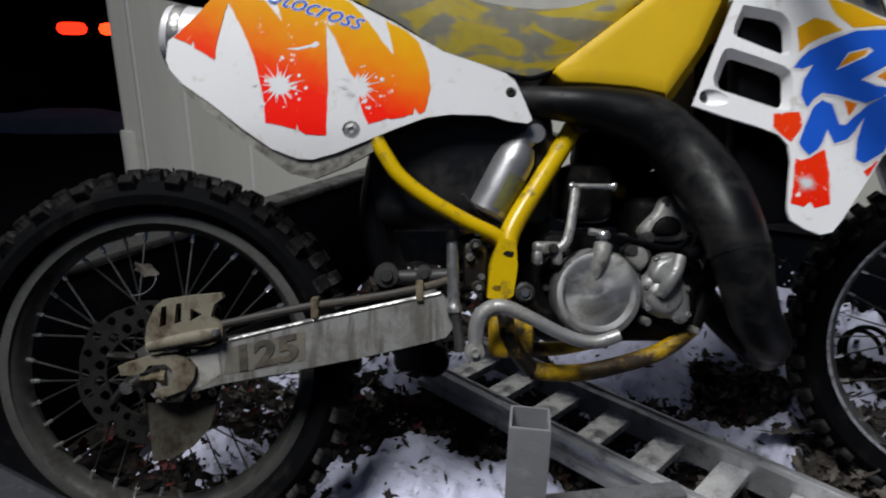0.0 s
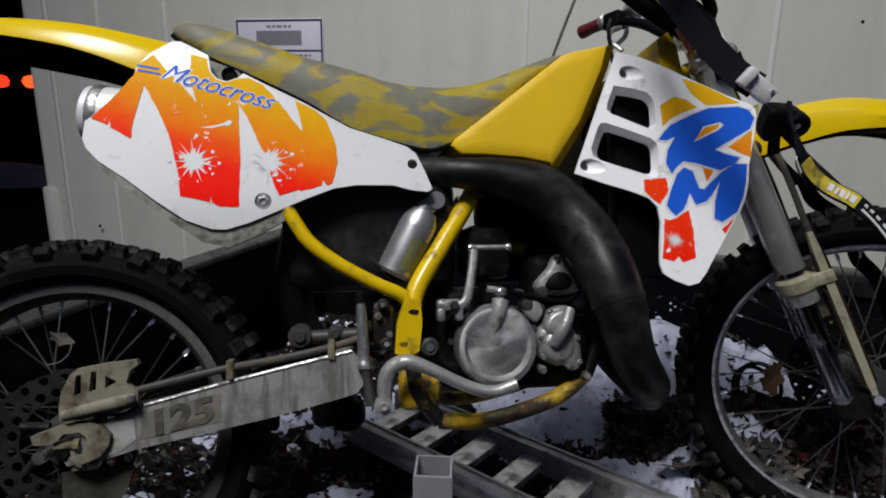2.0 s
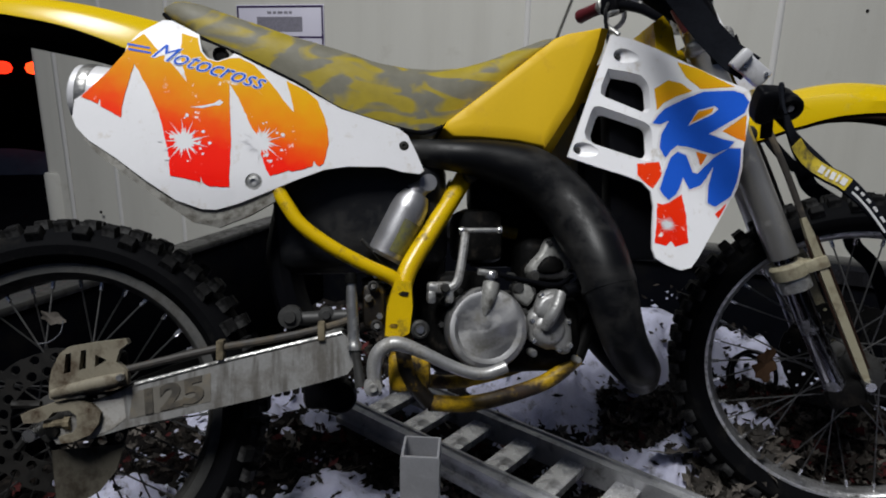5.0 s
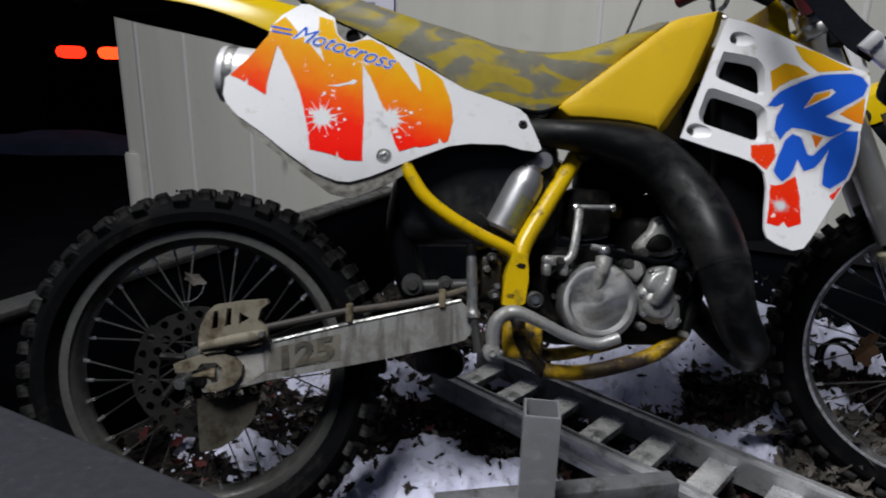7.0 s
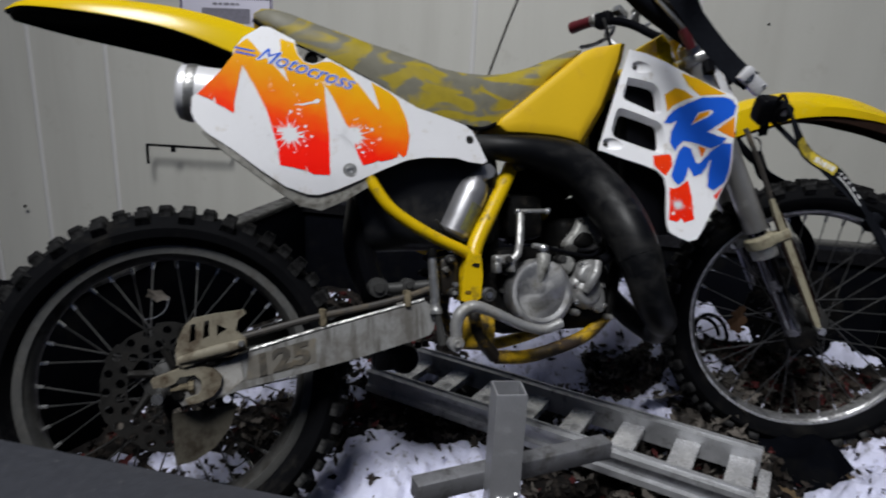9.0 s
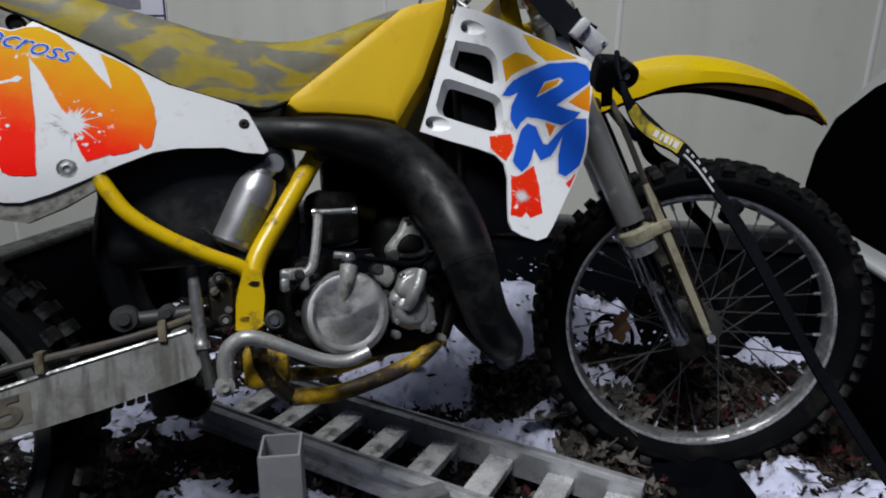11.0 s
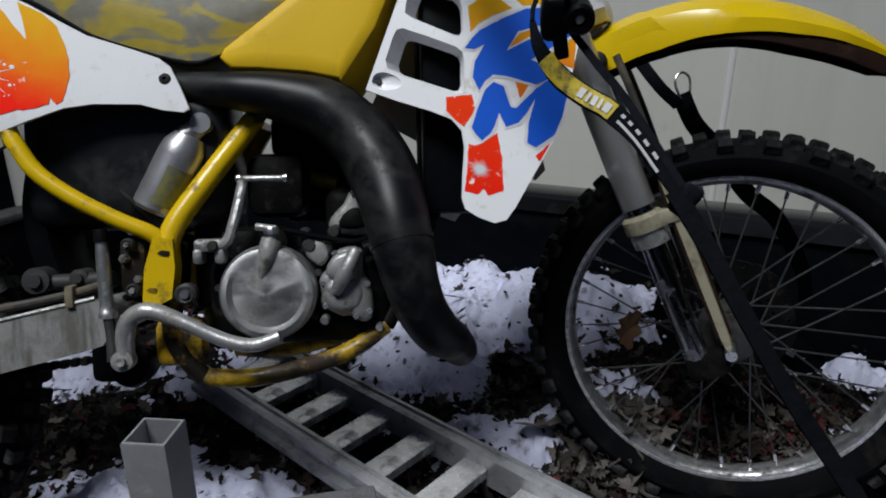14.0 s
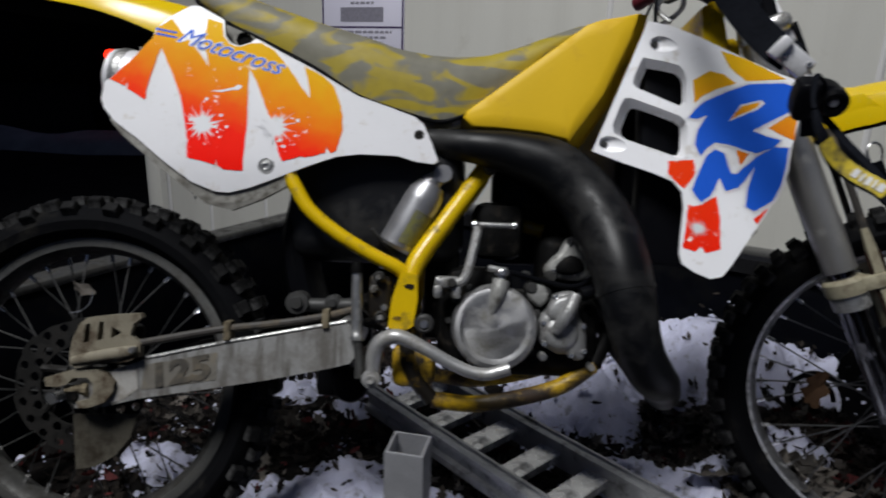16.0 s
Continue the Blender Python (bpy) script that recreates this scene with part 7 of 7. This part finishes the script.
    part("lever_perch", box((-0.02, -0.025, -0.02), (0.02, 0.025, 0.02), 0.008), M_BLACK, hb, m=pose(1.10, 0.225, 1.195, 0, 0, 30))
    part("clutch_lever", tube([(1.12, 0.21, 1.19), (1.135, 0.25, 1.17), (1.12, 0.31, 1.16), (1.10, 0.36, 1.165)], 0.006, 8, 4), M_ALU, hb, "bare alloy clutch lever")
    part("lever_hook", tube([(1.06, 0.10, 1.08), (1.04, 0.12, 1.11), (1.055, 0.14, 1.14), (1.08, 0.15, 1.15)], 0.005, 8, 4), M_ALU, hb)
    part("cable", tube([(1.02, 0.06, 1.04), (1.03, 0.10, 1.12), (1.07, 0.18, 1.18)], 0.004, 8, 4), M_BLACK, hb)
    part("bar_pad", tube([(0.93, -0.10, 1.175, 0.022), (1.0, -0.10, 1.115, 0.026), (1.075, -0.10, 1.068, 0.026), (1.13, -0.095, 1.030, 0.020)], 0.03, 14, 4), M_STRAP, hb, "black foam bar pad")
    for k, (dy, dz) in enumerate(((-0.022, 0.012), (-0.026, -0.006), (0.004, 0.028))):
        part("cable", tube([(0.955 + 0.02 * k, -0.10 + dy, 1.150 + dz), (1.010, -0.105 + dy, 1.112 + dz), (1.070 - 0.01 * k, -0.11 + dy, 1.062 + dz), (1.120, -0.10 + dy * 0.5, 1.015)], 0.0048, 8, 4), (M_HOSE, M_ALU, M_LUG)[k], hb)
    part("wiring_loom", tube([(1.08, -0.05, 1.14, 0.016), (1.135, -0.07, 1.09, 0.019), (1.160, -0.08, 1.03, 0.018), (1.165, -0.10, 0.96, 0.014)], 0.018, 10, 4), M_BLACK, hb, "bundle of black cables and hoses")
    part("switch", tube([(1.047, -0.165, 1.030, 0.010), (1.058, -0.165, 1.012, 0.011), (1.068, -0.165, 0.990, 0.009)], 0.01, 10, 3), M_REDG, hb, "dark red kill switch")
    part("lever_bracket", box((-0.022, -0.012, -0.010), (0.022, 0.012, 0.010), 0.005), M_ALU, hb, "scuffed alloy lever bracket", m=pose(1.128, 0.190, 1.205, 0, 24, 20))
    part("lever_bracket", box((-0.010, -0.010, -0.020), (0.010, 0.010, 0.020), 0.005), M_LUG, hb, m=pose(1.160, 0.170, 1.190, 0, 10, 0))
    for x, z, a in ((1.140, 1.178, 40), (1.178, 1.160, 62)):
        part("cable_adjuster", lathe([(0.001, -0.022), (0.004, -0.022), (0.006, -0.016), (0.006, 0.004), (0.0045, 0.008), (0.0045, 0.024)], seg=10, axis="z"), M_ALU, hb, m=pose(x, 0.165, z, 0, a, 0))
    part("perch_clamp", lathe([(0.012, -0.012), (0.017, -0.010), (0.017, 0.010), (0.012, 0.012)], (1.085, 0.245, 1.203), 14), M_ALU, hb)
    part("fork_cap", lathe([(0.001, 0.175), (0.016, 0.175), (0.024, 0.168), (0.024, 0.158)], (FORK_X, -FORK_Y, 0), 20, axis="z"), M_NIPPLE, fk[0], "bright fork cap")
    part("bar_clamp", box((1.145, -0.05, 1.06), (1.19, 0.05, 1.115), 0.01), M_ALU, hb)
    secs = []
    for z, w, x in ((0.002, 0.05, 0.042), (0.020, 0.082, 0.046), (0.08, 0.096, 0.042), (0.20, 0.094, 0.028), (0.225, 0.08, 0.024)):
        secs.append([(x - 0.03, -w, z), (x - 0.006, -w * 0.8, z), (x, 0, z), (x - 0.006, w * 0.8, z), (x - 0.03, w, z), (x - 0.033, w, z), (x - 0.010, w * 0.8, z), (x - 0.004, 0, z), (x - 0.010, -w * 0.8, z), (x - 0.033, -w, z)])
    npl = part("number_plate", loft(secs), M_WHITE, bike, "white plastic front number plate", m=FRONT)
    for y in (-0.042, -0.060, -0.078):
        part("slot", box((0.0335, y - 0.003, 0.045), (0.0425, y + 0.003, 0.125), 0.001), M_BLACK, npl, "dark slot in the plate")


front_end()


def tie_down():
    t = thing("tie_down_strap", "black ratchet strap from handlebar to the truck bed", "strap")
    bw = BIKE

    def loc(p):
        return bw @ Vector(p)

    def band(pts, w, mt, name, side, lb="", thick=0.0018, steps=6, taper=0):
        p = [Vector(q) for q in spline([tuple(q) for q in pts], steps)]
        sd = Vector(side).normalized()
        secs = []
        for i, q in enumerate(p):
            d = (p[min(i + 1, len(p) - 1)] - p[max(i - 1, 0)]).normalized()
            s = (sd - d * sd.dot(d)).normalized()
            n = s.cross(d)
            wd = w if not taper else w * min(1.0, 0.25 + taper * i / len(p), 0.42 + taper * (1 - i / len(p)))
            secs.append([tuple(q + s * a * wd / 2 + n * b * thick) for a, b in ((-1, -1), (1, -1), (1, 1), (-1, 1))])
        return part(name, loft(secs), mt, t, lb, smooth=False)

    bar = loc((0.938, -0.250, 1.105))
    buckle = loc((1.082, -0.315, 0.880))
    # upper loop from the handlebar to the cam buckle
    band([bar + Vector((-0.05, 0.02, 0.06)), bar, loc((0.976, -0.262, 1.045)), loc((1.002, -0.272, 0.998)), loc((1.030, -0.286, 0.948)), loc((1.060, -0.300, 0.905)), buckle], 0.040, M_STRAP, "upper_strap", (1, -0.25, 0.9), "black webbing loop")
    tail = [Vector(p) for p in ((0.632, 0.79, 0.968), (0.597, 0.74, 0.977), (0.576, 0.70, 0.956), (0.571, 0.68, 0.940), (0.576, 0.672, 0.920), (0.590, 0.672, 0.899), (0.609, 0.673, 0.882), (0.629, 0.665, 0.869), (0.647, 0.655, 0.859), (0.673, 0.643, 0.834), (0.708, 0.625, 0.786))]
    end = Vector((1.165, 0.438, 0.115))
    run = tail[-1:] + [Vector(p) for p in ((0.743, 0.605, 0.730), (0.782, 0.585, 0.663), (0.834, 0.567, 0.581), (0.897, 0.550, 0.494))] + [end]
    face = (0.62, 0.25, 0.72)
    band(tail[:4], 0.006, M_STRAP, "strap_fold", (0.3, 0.9, 0.1), "folded black webbing", steps=4)
    band(tail[3:], 0.0215, M_STRAP, "lower_strap", face, "long black webbing strap", taper=2.2)
    band(run, 0.0185, M_STRAP, "lower_strap", face, "long black webbing strap", steps=4)
    band([Vector((0.646, 0.82, 0.933)), Vector((0.67, 0.78, 0.895)), Vector((0.693, 0.74, 0.86)), Vector((0.722, 0.635, 0.785))], 0.009, M_STRAP, "loose_strap", (0.5, 0.2, 0.8), "second run of black webbing")
    part("strap_knot", box((-0.011, -0.008, -0.017), (0.011, 0.008, 0.017), 0.007, seg=3), M_STRAP, t, "bunched black webbing", m=Matrix.Translation(Vector((0.722, 0.628, 0.775))) @ pose(0, 0, 0, 0, 35, -20))
    out = Vector((-0.35, -0.85, 0.40))

    def on_strap(a, b, w, mt, lift, lb, shift=0.0, n=5):
        pts = spline([tuple(p) for p in tail[3:]], 8)
        k = [int(round(q)) for q in np.linspace(a * (len(pts) - 1), b * (len(pts) - 1), n)]
        side = Vector(face) * shift
        band([Vector(pts[q]) + out * lift + side for q in k], w, mt, "strap_print", face, lb, 0.0004, 3)

    on_strap(0.24, 0.74, 0.0185, M_STRAPY, 0.0024, "dirty yellow printed patch", n=9)
    for k in range(5):
        on_strap(0.505 + 0.045 * k, 0.532 + 0.045 * k, 0.0105, M_STRAPW, 0.0034, "worn white printed mark", n=2)
    on_strap(0.76, 0.94, 0.003, M_STRAPW, 0.0026, "white printed line", -0.004)
    for k in range(5):
        on_strap(0.77 + 0.036 * k, 0.79 + 0.036 * k, 0.0035, M_STRAPW, 0.0027, "worn white printed mark", 0.0038, 2)
    m = Matrix.Translation(buckle) @ pose(0, 0, 0, 0, -52, -16)
    bk_ = part("buckle", box((-0.014, -0.010, -0.027), (0.014, 0.010, 0.027), 0.004), M_SILENCER, t, "bright steel cam buckle", m=m)
    part("buckle_lip", box((-0.015, -0.018, 0.014), (0.015, 0.004, 0.029), 0.003), M_SILENCER, bk_, "folded steel lip")
    for dx, dz in ((0.006, -0.020), (-0.004, 0.010)):
        part("rivet", lathe([(0.001, -0.0125), (0.003, -0.0125), (0.004, -0.010), (0.004, -0.008)], (dx, 0, dz), 10), M_NIPPLE, bk_)
    cam_m = Matrix.Translation(loc((1.100, -0.338, 0.824))) @ pose(0, 0, 0, 20, 0, -10) @ Matrix.Diagonal((0.86, 0.9, 0.92, 1))
    cb = part("cam_body", puff([(-0.026, 0.018), (-0.010, 0.022), (0.016, 0.020), (0.032, 0.014), (0.040, 0.002), (0.036, -0.012), (0.022, -0.020), (0.004, -0.024), (-0.010, -0.032), (-0.024, -0.030), (-0.029, -0.010)], -0.008, 0.008, 0.028), M_BLACK, t, "black plastic cam lever", m=cam_m, angle=0.9)
    part("cam_ring", lathe([(0.009, -0.022), (0.016, -0.024), (0.020, -0.020), (0.020, -0.004), (0.009, -0.004)], (0.022, 0, -0.001), 24, closed=True), M_BLACK, cb, "round cam end")
    part("cam_pin", lathe([(0.001, -0.020), (0.005, -0.020), (0.007, -0.016), (0.007, -0.004)], (0.022, 0, -0.001), 12), M_ALU, cb, "bright cam pin")
    part("cam_strap", box((-0.011, -0.004, -0.060), (0.009, 0.003, -0.018), 0.003), M_STRAP, cb, "black webbing below the cam", m=pose(-0.006, 0, 0, 0, -12, 0))
    part("floor_hook", tube([end + Vector((0, 0, 0.0)), end + Vector((0.01, 0.0, -0.03)), end + Vector((0.03, 0, -0.045))], 0.006, 8, 4), M_STEEL, t)
    # second strap on the far side
    u = thing("tie_down_strap", "black strap with wire loop on the far side", "strap")
    t = u
    band([loc((1.345, 0.07, 0.91)), loc((1.373, 0.09, 0.882)), loc((1.415, 0.09, 0.829)), loc((1.452, 0.09, 0.795))], 0.022, M_STRAP, "far_strap", (1, 0, 0.9), "black webbing strap")
    band([loc((1.458, 0.09, 0.815)), loc((1.470, 0.09, 0.785)), loc((1.488, 0.09, 0.753)), Vector((1.00, 1.10, 0.73)), Vector((1.118, 1.20, 0.634)), Vector((1.223, 1.25, 0.562)), Vector((1.355, 1.33, 0.418)), Vector((1.40, 1.36, 0.33))], 0.034, M_STRAP, "far_strap", (1, 0, 0.7), "black webbing strap")
    part("wire_loop", tube([loc((1.457, 0.09, 0.805)), loc((1.447, 0.09, 0.831)), loc((1.449, 0.09, 0.848)), loc((1.461, 0.09, 0.855)), loc((1.474, 0.09, 0.845)), loc((1.475, 0.09, 0.82)), loc((1.468, 0.09, 0.80))], 0.0025, 8, 5), M_STEEL, u)
    loop = [(1.243, 1.30, 0.376), (1.321, 1.30, 0.318), (1.402, 1.30, 0.258), (1.421, 1.30, 0.214), (1.389, 1.30, 0.186), (1.334, 1.31, 0.205), (1.283, 1.32, 0.240)]
    band([Vector(p) for p in loop], 0.036, M_STRAP, "strap_loop", (0.2, 0.5, 0.9), "curled end of black webbing with white print")
    for k in range(3):
        c = Vector(loop[5]).lerp(Vector(loop[6]), -0.15 + 0.5 * k) + Vector((0, -0.012, 0.028))
        part("strap_print", box((-0.016, -0.0008, -0.009), (0.016, 0.0008, 0.009), 0.0003), M_STRAPW, u, "worn white printed mark", m=Matrix.Translation(c) @ pose(0, 0, 0, -20, 30, 0))
    # coil of black hose lying behind the front wheel
    v = thing("hose_coil", "coil of thin black hose lying on the leaf litter", "hose", Matrix.Translation(Vector((1.06, 1.42, 0.205))) @ pose(0, 0, 0, 62, 8, 10))
    part("hose", tube([(0.068 * math.cos(a) * (1 + 0.02 * a), 0.056 * math.sin(a) * (1 + 0.02 * a), 0.004 * a) for a in np.linspace(0, 12.0, 40)], 0.006, 8, 2), M_BLACK, v)
    # crumpled black cloth at the foot of the ramp
    bm = bmesh.new()
    rows = []
    for j in range(22):
        row = []
        for i in range(26):
            x, y = -0.16 + 0.32 * i / 25, -0.10 + 0.2 * j / 21
            e = max(0.0, 1 - (abs(x) / 0.16) ** 3) * max(0.0, 1 - (abs(y) / 0.10) ** 3)
            row.append(bm.verts.new((x, y, -0.012 + e * (0.085 + 0.05 * noise.noise((x * 9, y * 14, 3)) + 0.02 * noise.noise((x * 25, y * 25, 1))))))
        rows.append(row)
    for a, b in zip(rows, rows[1:]):
        for i in range(25):
            bm.faces.new((a[i], a[i + 1], b[i + 1], b[i]))
    cx, cy = 0.47, 1.245
    ob = part("crumpled_cloth", bm, M_BED, m=TRUCK @ pose(cx, cy, bed_height(cx, cy) + 0.004, 0, 0, -50), angle=1.2)
    tagged(ob, "crumpled black cloth lying among leaves and snow", "cloth")


tie_down()
